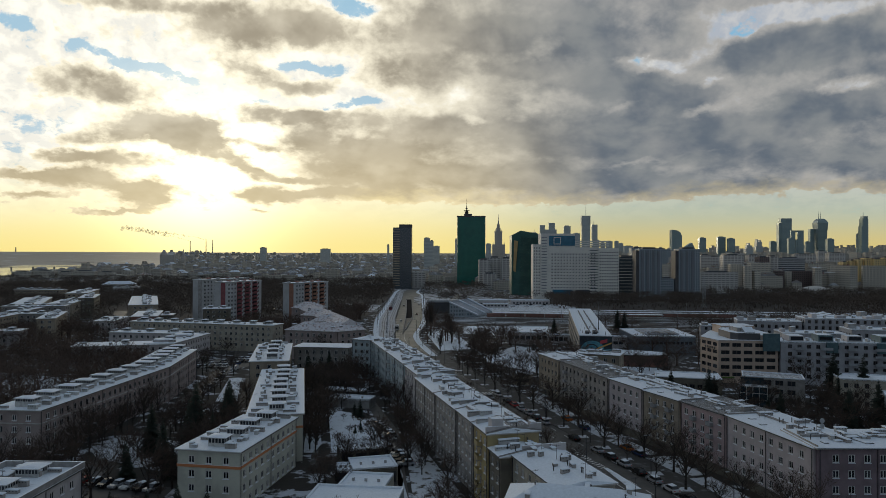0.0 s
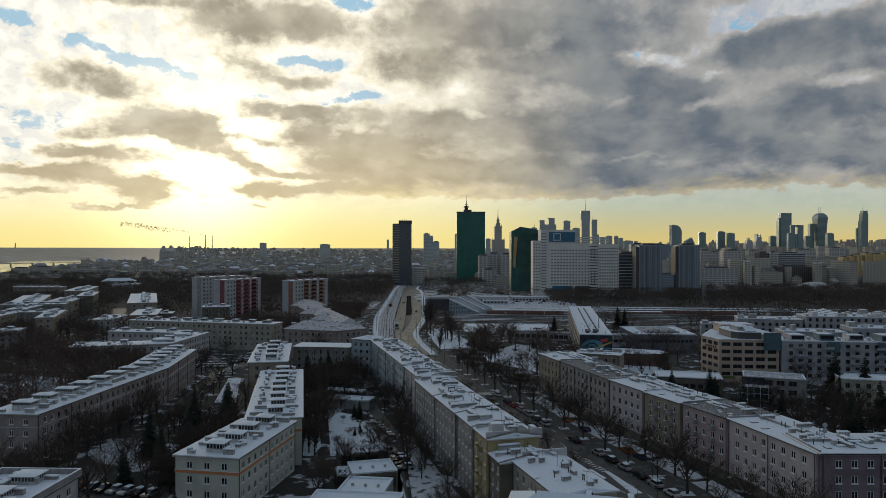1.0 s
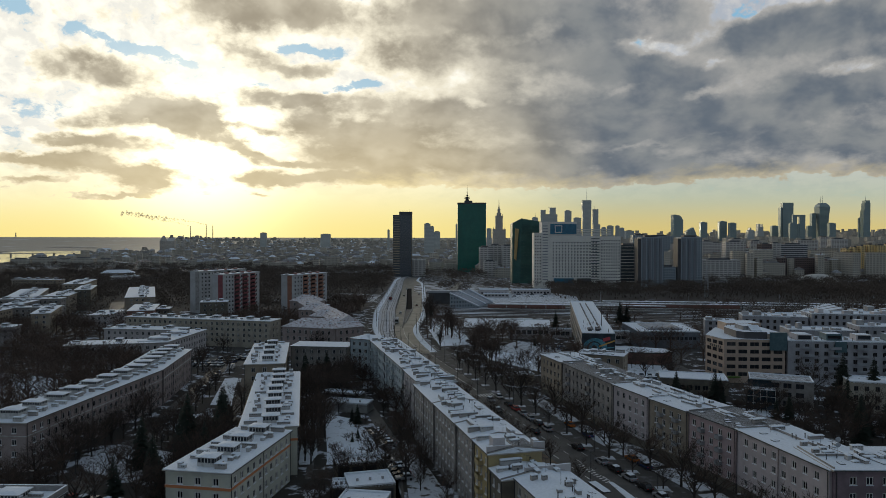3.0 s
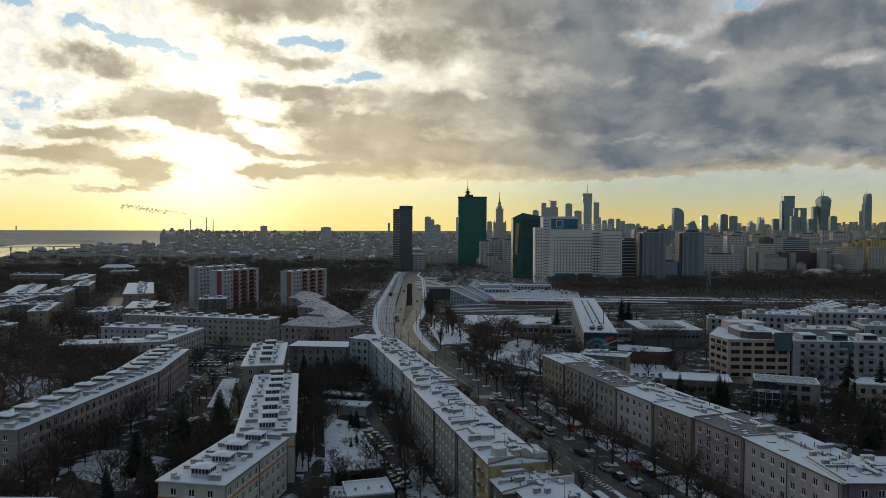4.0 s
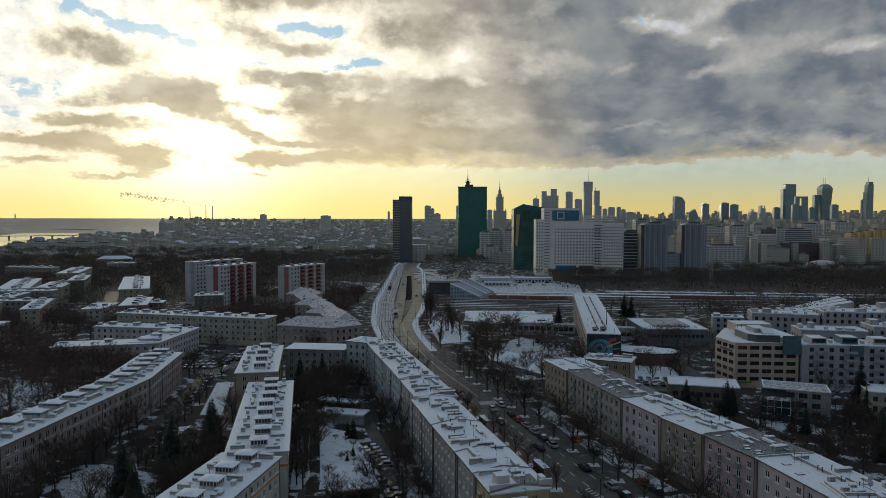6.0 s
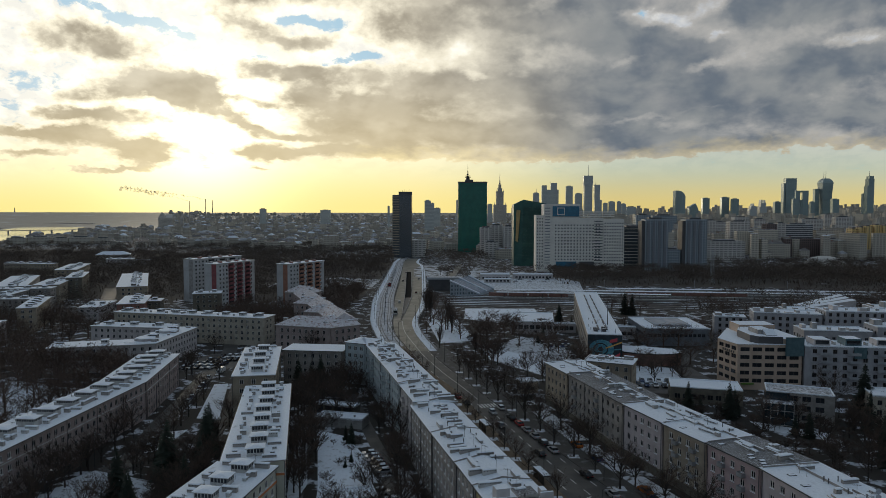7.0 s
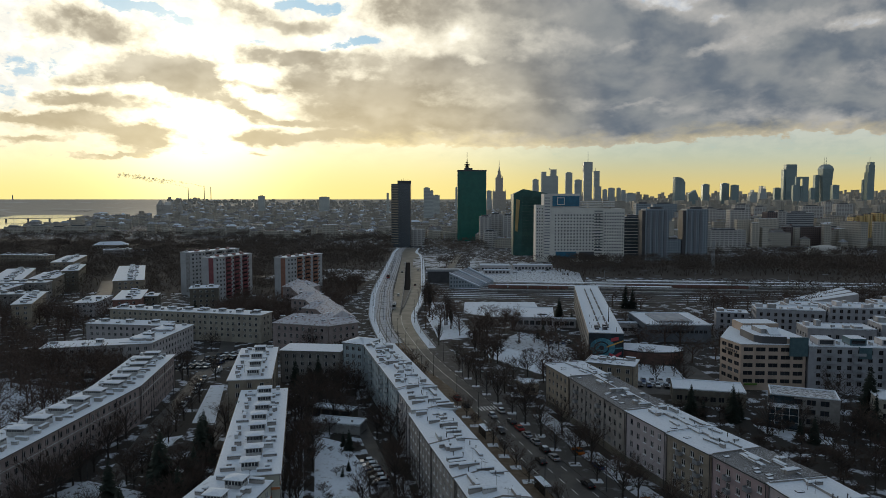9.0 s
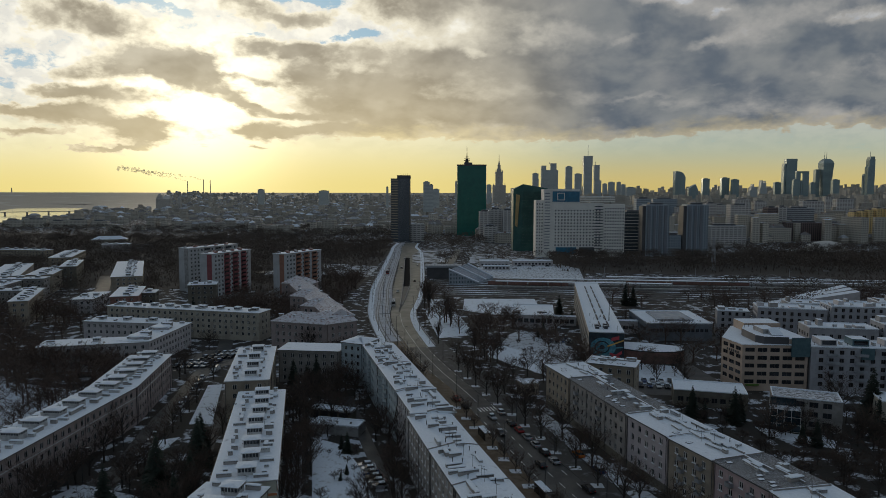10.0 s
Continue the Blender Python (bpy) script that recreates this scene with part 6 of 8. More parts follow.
# garages and sheds in the courtyard
for p0, p1, depth, h, mat in (((-26.8, 119.5), (-9.6, 117.8), 16, 3.6, "concrete"), ((-21.4, 136.2), (-12.0, 134.8), 8.6, 3.2, "cream"), ((-19.6, 146.0), (-10.2, 148.6), 8.5, 3.2, "olive_plaster"), ((-23.6, 147.2), (-19.8, 147.6), 5.6, 2.6, "olive_plaster"), ((-24.5, 160.6), (-14.0, 163.8), 6, 3.0, "olive_plaster"), ((-41.2, 236.5), (-28.0, 232.0), 4, 2.8, "olive_plaster"), ((-38.4, 222.0), (-24.0, 218.5), 6, 2.8, "concrete")):
    ob, n, h = plain_block("garage", "low garage with a thick snowy roof in the courtyard", p0, p1, depth, h, mat, rows=0, category="garage", group="courtyard garages")
    for k in range(3 if depth > 5.5 else 0):
        r = Shape()
        r.box(n * (0.2 + 0.28 * k), depth * 0.4, h, n * (0.2 + 0.28 * k) + 0.5, depth * 0.4 + 0.5, h + 0.6, 0, 1)
        part("vent", r, ["concrete", "roof_snow"], ob)
    for k in range(int(n / 3.2) if mat == "olive_plaster" else 0):
        r = Shape()
        r.box(0.4 + k * 3.2, -0.08, 0.0, 2.9 + k * 3.2, -0.01, 2.3)
        part("garage_door", r, "metal_dark", ob, "dark garage door")

# railway station hall with slanting glass roofs
ob = thing("station_hall", pose(0, 0, 0), "blue-grey station hall with slanting glazed roof", "station")
r = Shape()
r.box(-13, 578, 0, 14, 588, 9.4, 0, 1)
part("hall", r, ["tower_dark", "roof_thin"], ob)
r = Shape()
r.box(-14.4, 576.4, 9.2, 15.2, 588.4, 10.9, 0, 1)
part("roof_edge", r, ["metal_grey", "roof_thin"], ob)
foot = [(4.3, 540.0), (27.0, 545.0), (40.0, 572.0), (19.5, 575.0)]
head = [11.8, 1.2, 2.2, 12.5]
r = Shape()
r.loft([(x, y, 0) for x, y in foot], [(x, y, z) for (x, y), z in zip(foot, head)], 0, 1)
part("slanting_roof", r, ["slab_blue", "roof_glass"], ob, "blue-grey glazed slanting roof")
low = [Vector((x, y, z)) for (x, y), z in zip(foot, head)]
for f in (0.0, 0.5, 1.0):
    r = Shape()
    a, b = low[0].lerp(low[3], f), low[1].lerp(low[2], f)
    r.tube(a + Vector((0, 0, 0.3)), b + Vector((0, 0, 0.3)), 0.75, 0.75, 4)
    part("roof_rib", r, "roof_snow", ob, "snow-covered roof rib")
for k in range(9):
    f = (k + 0.5) / 9
    a, b = low[0].lerp(low[3], f), low[1].lerp(low[2], f)
    r = Shape()
    r.tube(a + Vector((0, 0, 0.12)), b + Vector((0, 0, 0.12)), 0.14, 0.14, 4)
    part("glazing_bar", r, "metal_grey", ob)
for k in range(7):
    f = k / 7
    r = Shape()
    r.box(4.3 + 22 * f, 539.6 + 4.8 * f, 0, 4.7 + 22 * f, 540.0 + 4.8 * f, 11.6 - 10.4 * f)
    part("wall_post", r, "metal_grey", ob)
for x0, x1, y0, y1, h in ((34, 62, 668, 682, 5.2), (66, 104, 676, 688, 4.6), (36, 60, 640, 648, 3.6)):
    ob, n, h = plain_block("platform_building", "low white station building with a snowy roof", (x0, y0), (x1, y0 - 1), y1 - y0, h, "white_plaster", rows=1, first=1.2, win=(2.0, 1.6), step=3.2, category="station building")
# lattice mast beside the tracks
ob = thing("lattice_mast", pose(242, 640, 0), "tall steel lattice mast", "mast")
r = Shape()
for sx, sy in ((-1, -1), (1, -1), (1, 1), (-1, 1)):
    r.tube((1.6 * sx, 1.6 * sy, 0), (0.5 * sx, 0.5 * sy, 30), 0.16, 0.10, 4)
for k in range(12):
    w0, w1 = 1.6 - 1.1 * k / 12, 1.6 - 1.1 * (k + 1) / 12
    r.tube((-w0, -w0, k * 2.5), (w1, -w1, k * 2.5 + 2.5), 0.07, 0.07, 4)
    r.tube((w0, -w0, k * 2.5), (-w1, -w1, k * 2.5 + 2.5), 0.07, 0.07, 4)
part("lattice", r, "metal_grey", ob)


# ---------- towers ----------
def box_tower(name, label, x0, x1, y, h, depth, mat, category="tower", crown=None, group=""):
    ob = thing(name, pose(x0, y, 0), label, category, group)
    w = x1 - x0
    r = Shape()
    r.box(0, 0, -1, w, depth, h, 0, 1)
    part("body", r, [mat, "roof_thin"], ob)
    r = Shape()
    r.box(w * 0.2, depth * 0.2, h, w * 0.75, depth * 0.75, h + max(2.0, h * 0.02), 0, 1)
    part("roof_plant", r, [mat if h > 90 else "tower_dark", "roof_thin"], ob)
    FOOT.append((pose(x0, y, 0).inverted(), w, depth, 3))
    return ob


# dark green glass tower with its mast
ob = thing("green_tower", pose(21.7, 1121, 0), "tall dark green glass office tower with roof mast", "tower")
r = Shape()
r.box(0, 0, 0, 45.8, 26, 110.5)
part("body", r, "green_glass", ob)
r = Shape()
r.box(-0.4, -0.4, 110.5, 46.2, 26.4, 112.6, 0, 1)
part("roof_edge", r, ["tower_dark", "roof_thin"], ob)
r = Shape()
for k in range(35):
    r.box(0.3, -0.18, 5 + k * 3.05, 45.5, -0.01, 5.35 + k * 3.05)
tagged(part("floor_band", r, "green_glass", ob), kind="stuff")
r = Shape()
for k in range(31):
    r.box(0.2 + k * 1.5, -0.30, 3, 0.35 + k * 1.5, -0.19, 110.4)
tagged(part("mullion", r, "green_glass", ob), kind="stuff")
r = Shape()
r.box(11, 6, 112.6, 24, 18, 116)
part("roof_plant", r, "tower_dark", ob)
r = Shape()
r.tube((15.5, 10, 116), (15.5, 10, 122), 3.2, 2.0, 8)
r.tube((15.5, 10, 122), (15.5, 10, 130), 0.8, 0.6, 6)
r.tube((15.5, 10, 130), (15.5, 10, 141), 0.35, 0.2, 6)
for z in (119, 121.5, 124.5):
    r.tube((15.5, 10, z), (15.5, 10, z + 0.8), 4.6 if z < 122 else 2.2, 4.6 if z < 122 else 2.2, 8)
part("mast", r, "metal_dark", ob)
FOOT.append((pose(21, 1121, 0).inverted(), 46, 26, 3))
# dark tower beside the viaduct
ob = thing("dark_tower", pose(-73.4, 990, 0), "dark glass office tower with a slim golden side", "tower")
r = Shape()
r.prism([(0, 0), (10, -4), (27, 0), (27, 20), (0, 20)], 0, 88, 0, 1)
part("body", r, ["tower_glass", "roof_thin"], ob)
for k in range(24):
    r = Shape()
    r.prism([(-0.25, -0.1), (9.9, -4.25), (9.9, -4.02), (-0.02, -0.02), (-0.02, 20), (-0.25, 20)], 4 + k * 3.5, 5.3 + k * 3.5)
    part("floor_band", r, "beige", ob)
r = Shape()
r.prism([(9, -4.2), (27.2, -0.2), (27.2, 12), (12, 12)], 88, 92.5)
part("crown", r, "tower_dark", ob)
for k in range(12):
    f = (k + 0.5) / 12
    r = Shape()
    r.box(10 + 17 * f - 0.10, -4 + 4 * f - 0.30, 3, 10 + 17 * f + 0.10, -4 + 4 * f - 0.02, 87.5)
    part("mullion", r, "tower_grey" if k < 11 else "gold_glass", ob)
r = Shape()
r.box(27.2, 12, 0, 46, 26, 24, 0, 1)
part("annex", r, ["estate_wall", "roof_snow"], ob)
for k in range(4):
    r = Shape()
    r.tube((14 + 3 * k, 4 + k, 92), (14 + 3 * k, 4 + k, 95 + k % 2), 0.15, 0.1, 4)
    part("aerial", r, "metal_dark", ob)
# faceted glass office
ob = thing("glass_office", pose(83, 841, 0), "faceted dark green glass office with sloping top", "office building")
r = Shape()
r.loft([(0, 4, 0), (9, 0, 0), (40, 0, 0), (40, 30, 0), (0, 30, 0)], [(0, 4, 73), (11, 2, 79), (40, 2, 74), (40, 30, 74), (0, 30, 73)], 0, 0)
part("body", r, "office_glass", ob)
# painted reflection: thin golden sheet over the left facet
r = Shape()
r.loft([(2.0, 2.86, 30), (4.6, 1.7, 28), (4.8, 1.9, 28), (2.2, 3.06, 30)], [(3.0, 2.9, 67), (7.4, 1.2, 66), (7.6, 1.4, 66), (3.2, 3.1, 67)], 0, 0)
part("lit_facet", r, "gold_glass", ob, "slim golden sky reflection painted on the glass")
for k in range(19):
    r = Shape()
    r.box(10.5, -0.3, 5 + k * 3.6, 40, 2.5, 5.5 + k * 3.6)
    part("floor_band", r, "office_glass", ob)
FOOT.append((pose(-76, 955, 0).inverted(), 46, 28, 3))
FOOT.append((pose(83, 841, 0).inverted(), 40, 30, 3))
# large white hotel
ob = thing("hotel_building", pose(99, 760, 0), "large white slab hotel with small square windows and blue glass", "hotel")
placed = []
for name, fm, ln, z1, holes, solid in (("main_wing", pose(16, 0, 0), 56, 58, window_rows(56, 12, 12.5, 3.35, 1.5, 1.5, 3.35, 2.2), (16, 0.3, 72, 22)),
                                       ("side_wing", pose(0, 3, 0), 8, 61, window_rows(8, 16, 6.0, 3.35, 1.2, 1.3, 2.6, 0.8), (0, 3.3, 8, 22)),
                                       ("head_tower", pose(8, 0, 0), 38, 73, [], (8.05, 0.3, 46, 21.9)),
                                       ("end_wing", pose(72, -0.6, 0), 22, 57, window_rows(22, 14, 8.0, 3.35, 1.4, 1.4, 2.7, 0.8), (72.2, -0.3, 93.9, 22.1))):
    walls = Shape()
    if name == "head_tower":
        wall_with_holes(walls, fm, 8, -0.5, z1, [])
        walls.box(8.05, 0.3, 58.1, 46, 21.9, z1)
    else:
        wall_with_holes(walls, fm, ln, -0.5, z1, holes)
    walls.box(solid[0], solid[1], 0, solid[2], solid[3], z1 if name != "head_tower" else 57.9)
    part(name, walls, "white_panel", ob)
    placed += [(fm, q) for q in holes]
joined_windows(ob, placed, "white_panel", "hotel_glass", bars=False)
for a in ((17, -0.35, 59.5, 45.7, 0.2, 70.5), (21, -0.35, 3, 43, -0.02, 11)):
    r = Shape()
    r.box(*a)
    part("glass_band", r, "blue_glass", ob, "blue glazed storey band")
# dark box on the wall face paints the shade of a recess
r = Shape()
r.box(46.2, -0.5, 2, 62, 0, 11)
part("porch", r, "tower_dark", ob)
r = lattice([0, 0.8, 7.2, 8], [0, 0.8, 7.2, 8], lambda i, j: (i, j) != (1, 1), 0, 0.3)
part("square_emblem", r, "white_panel", ob, "hollow white square on the glass", pose(22, -0.70, 61))
r = Shape()
for z in (59, 61.4, 63.8):
    r.box(46.3, 2, z, 84, 20, z + 1.3, 0, 1)
part("roof_plant", r, ["white_panel", "roof_snow"], ob)
for k in range(16):
    r = Shape()
    r.box(62.0, -0.28, 9 + k * 3.0, 71.0, -0.02, 9.9 + k * 3.0)
    part("window_band", r, "tower_glass", ob)
for k in range(20):
    r = Shape()
    r.box(8.8, -0.25, 9 + k * 3.1, 14.4, -0.02, 9.9 + k * 3.1)
    part("window_band", r, "tower_grey", ob)
FOOT.append((pose(99, 760, 0).inverted(), 94, 24, 3))
# twin dark slabs and the striped black office
for x0, x1, h in ((220.5, 246, 56.5), (265, 288.5, 56.5)):
    ob = box_tower("apartment_tower", "dark blue-grey residential slab with balcony columns", x0, x1, 776, h, 18, "slab_blue", "apartment tower", group="twin slabs")
    for k in range(int((x1 - x0) / 6)):
        r = Shape()
        r.box(2 + k * 6, -1.2, 3, 4.4 + k * 6, -0.02, h - 2)
        part("balcony_column", r, "tower_grey", ob)
    r = Shape()
    r.box(-3.5, 1, 0, -0.01, 16, h * 0.97)
    part("stair_core", r, "tower_dark", ob)
box_tower("apartment_tower", "low dark link between the slabs", 246.3, 261.0, 780, 23, 14, "slab_blue", "apartment tower", group="twin slabs")
ob = box_tower("striped_office", "black glass office with thin white floor lines", 206, 232, 815, 47, 25, "tower_glass", "office building")
for k in range(12):
    r = Shape()
    r.box(-0.2, -0.4, 4 + k * 3.7, 26, -0.02, 4.5 + k * 3.7)
    part("floor_line", r, "white_panel", ob)
for x0, x1, y, h in ((51, 68, 1005, 42), (66, 84, 1012, 45), (84, 99, 1000, 44), (56, 75, 985, 22)):
    box_tower("estate_block", "grey estate block with balcony rows", x0, x1, y, h, 16, "estate_wall", "apartment block", group="grey estate")
# estates between the railway and the centre
ESTATE = [
    (289, 311, 1060, 60), (335, 374, 1130, 59), (364, 372, 1100, 46), (466, 485, 1250, 50), (486, 506, 1262, 47), (451, 483, 1110, 50), (501, 528, 1150, 34), (507, 520, 1070, 48), (522, 564, 1075, 46), (491, 546, 1010, 27),
    (548, 573, 1015, 26), (339, 390, 912, 27), (622, 654, 1500, 54), (664, 690, 1500, 50), (870, 890, 1600, 60), (839, 875, 1500, 55), (715, 757, 1400, 52),
]
for k, (x0, x1, y, h) in enumerate(ESTATE):
    box_tower("estate_block", "pale concrete estate tower" if h > 35 else "long pale office wing", x0, x1, y, h, 16, "slab_blue" if k in (0, 1) else "brown_wall" if k == 9 else "band_wall" if k == 8 else "estate_wall", "apartment block", group="estate towers")
box_tower("estate_block", "dark brown concrete residential tower", 486, 502, 1061, 47, 16, "brown_wall", "apartment block", group="estate towers")
for x0, x1, y, h in ((616, 624, 1062, 40), (624.3, 631, 1055, 42), (631.3, 638, 1049, 44), (641, 650, 1046, 46), (650.3, 665, 1040, 45), (668, 690, 1046, 47)):
    ob = box_tower("ochre_tower", "ochre yellow concrete apartment tower", x0, x1, y, h, 15, "ochre_wall", "apartment tower", group="ochre towers")
# skyline of the centre
CENTRE = [
    (418, 448, 3300, 155), (573, 608, 3300, 187), (616, 653, 3300, 153), (705, 727, 3100, 105), (730, 760, 3100, 112), (780, 800, 3150, 113), (762, 782, 3000, 101), (756, 798, 2900, 88), (202, 226, 3300, 102),
]
WEST = [
    (1107, 1143, 3000, 126), (1187, 1228, 3000, 130), (1212, 1248, 2950, 122), (1416, 1450, 3000, 111), (1420, 1448, 2850, 120), (1545, 1571, 2950, 110), (1607, 1644, 2900, 121), (1765, 1787, 2950, 144),
]
EAST = [
    (-58, -40, 2000, 97), (-40, -30, 2000, 89), (41, 49, 2500, 106), (-214, -206, 2600, 86), (-801, -774, 3000, 77), (-538, -496, 3000, 72), (-35, -14, 2300, 77),
]
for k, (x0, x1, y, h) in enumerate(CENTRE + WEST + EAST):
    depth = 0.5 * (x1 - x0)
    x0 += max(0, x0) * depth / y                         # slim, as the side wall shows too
    box_tower("skyscraper" if h > 90 else "high_rise", "distant glass skyscraper in haze-tinted blue-grey" if h > 90 else "distant grey concrete high-rise building", x0, x1, y, h, depth, "far_glass" if 9 <= k < 17 else "far_pale", "skyscraper" if h > 90 else "high-rise", group="city skyline")


def tiered_tower(label, y, mat, tiers, masts=(), depth=24.0):
    """A tower of boxes (x0, x1, z0, z1) behind one front, with thin masts (x, z0, z1)."""
    x_base = tiers[0][0]
    ob = thing("skyscraper", pose(x_base, y, 0), label, "skyscraper", "city skyline")
    for k, (x0, x1, z0, z1) in enumerate(tiers):
        r = Shape()
        shift = max(0.0, x0) * depth / y
        r.box(x0 - x_base + shift, 0.3 * k, z0, x1 - x_base, depth - 0.3 * k, z1, 0, 0)
        part("tier", r, mat, ob)
    for x, z0, z1 in masts:
        r = Shape()
        r.tube((x - x_base, depth / 2, z0 - 2), (x - x_base, depth / 2, z1), 1.3, 0.5, 6)
        part("mast", r, mat, ob)
    return ob


tiered_tower("wide twin-topped glass skyscraper in pale haze-tinted tones", 3350, "far_pale", [(465, 549, 0, 173), (465, 492, 173, 194), (508, 541, 173, 205)], [(509, 205, 212)])
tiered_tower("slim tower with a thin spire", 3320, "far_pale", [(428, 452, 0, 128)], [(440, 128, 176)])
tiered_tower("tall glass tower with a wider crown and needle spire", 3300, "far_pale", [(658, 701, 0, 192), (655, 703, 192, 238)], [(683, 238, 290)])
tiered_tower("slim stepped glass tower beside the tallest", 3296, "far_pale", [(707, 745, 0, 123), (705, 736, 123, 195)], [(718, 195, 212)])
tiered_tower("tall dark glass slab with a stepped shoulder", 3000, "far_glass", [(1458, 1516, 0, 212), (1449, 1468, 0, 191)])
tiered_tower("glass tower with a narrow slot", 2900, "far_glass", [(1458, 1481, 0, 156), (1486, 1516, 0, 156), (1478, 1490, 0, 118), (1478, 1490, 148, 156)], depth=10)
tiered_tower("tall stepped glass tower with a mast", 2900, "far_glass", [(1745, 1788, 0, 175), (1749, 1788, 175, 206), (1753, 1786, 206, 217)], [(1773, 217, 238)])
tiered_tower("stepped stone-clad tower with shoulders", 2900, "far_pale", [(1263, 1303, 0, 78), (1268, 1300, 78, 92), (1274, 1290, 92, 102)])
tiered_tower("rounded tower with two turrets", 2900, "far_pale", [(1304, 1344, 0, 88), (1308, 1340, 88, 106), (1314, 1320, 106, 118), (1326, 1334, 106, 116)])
# stepped stone palace with its spire
ob = thing("stepped_palace", pose(277, 3500, 0), "stepped stone high-rise with a long spire", "skyscraper", "city skyline")
for name, w, z0, z1 in (("podium", 64, 0, 101), ("shaft", 36, 0, 162), ("cornice", 38, 162, 168), ("upper_shaft", 22, 168, 184), ("lantern", 14, 184, 203)):
    r = Shape()
    r.box(-w / 2, -w / 2, z0, w / 2, w / 2, z1)
    part(name, r, "far_stone", ob)
r = Shape()
r.tube((0, 0, 203), (0, 0, 222), 4.5, 2.0, 8)
r.tube((0, 0, 222), (0, 0, 256), 1.8, 0.5, 8)
part("spire", r, "far_stone", ob)
for sx in (-1, 1):
    r = Shape()
    r.tube((sx * 16, -16, 168), (sx * 16, -16, 178), 2.0, 0.6, 6)
    part("pinnacle", r, "far_stone", ob)
    r = Shape()
    r.tube((sx * 28, -28, 101), (sx * 28, -28, 112), 2.4, 0.6, 6)
    part("pinnacle", r, "far_stone", ob)
# flared tower with two masts
ob = thing("skyscraper", pose(1694, 3100, 0), "flared glass tower with two masts", "skyscraper", "city skyline")
r = Shape()
rings = [(17, 0), (18, 90), (21, 160), (23.5, 196), (20, 206), (11, 216)]
for (w0, z0), (w1, z1) in zip(rings[:-1], rings[1:]):
    r.loft([(-w0, -w0, z0), (w0, -w0, z0), (w0, w0, z0), (-w0, w0, z0)], [(-w1, -w1, z1), (w1, -w1, z1), (w1, w1, z1), (-w1, w1, z1)], 0, 0)
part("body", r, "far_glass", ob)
r = Shape()
r.box(-44, 0, 0, -25, 20, 170)
part("side_wing", r, "far_glass", ob)
for sx in (-8, 1):
    r = Shape()
    r.tube((sx, 0, 214), (sx, 0, 248), 1.5, 0.5, 6)
    part("mast", r, "far_glass", ob)
# curved-top tower and slanted block
ob = thing("skyscraper", pose(895, 2700, 0), "slim glass tower with a curved top", "skyscraper", "city skyline")
top = [(0, 149), (12, 149), (24, 146), (33, 139), (39, 126)]
r = Shape()
for (u0, z0), (u1, z1) in zip(top[:-1], top[1:]):
    r.loft([(u0, 0, 0), (u1, 0, 0), (u1, 30, 0), (u0, 30, 0)], [(u0, 0, z0), (u1, 0, z1), (u1, 30, z1), (u0, 30, z0)], 0, 0)
part("body", r, "far_glass", ob)
ob = thing("high_rise", pose(950, 2700, 0), "distant block with a slanted roof", "high-rise", "city skyline")
r = Shape()
r.loft([(0, 0, 0), (24, 0, 0), (24, 25, 0), (0, 25, 0)], [(0, 0, 84), (24, 0, 99), (24, 25, 99), (0, 25, 84)], 0, 0)
r.loft([(24.1, 0, 0), (35, 0, 0), (35, 25, 0), (24.1, 25, 0)], [(24.1, 0, 99), (35, 0, 76), (35, 25, 76), (24.1, 25, 99)], 0, 0)
part("body", r, "far_glass", ob)
# old town: cathedral bulk and church tower
ob = thing("cathedral", pose(-949, 2300, 0), "distant cathedral bulk with steep roof and turret", "church")
r = Shape()
r.box(0, 0, 0, 47, 20, 44)
r.loft([(0, 0, 44), (20, 0, 44), (20, 20, 44), (0, 20, 44)], [(8, 8, 62), (12, 8, 62), (12, 12, 62), (8, 12, 62)], 0, 0)
r.loft([(24, 0, 44), (47, 0, 44), (47, 20, 44), (24, 20, 44)], [(24, 10, 54), (47, 10, 54), (47, 11, 54), (24, 11, 54)], 0, 0)
part("nave", r, "far_stone", ob)
ob = thing("church_tower", pose(-851, 2250, 0), "distant church tower with a bulbous spire", "church")
r = Shape()
r.box(-5, -5, 0, 5, 5, 42)
r.tube((0, 0, 42), (0, 0, 48), 6, 4, 8)
r.tube((0, 0, 48), (0, 0, 65), 3, 0.4, 8)
part("tower", r, "far_stone", ob)
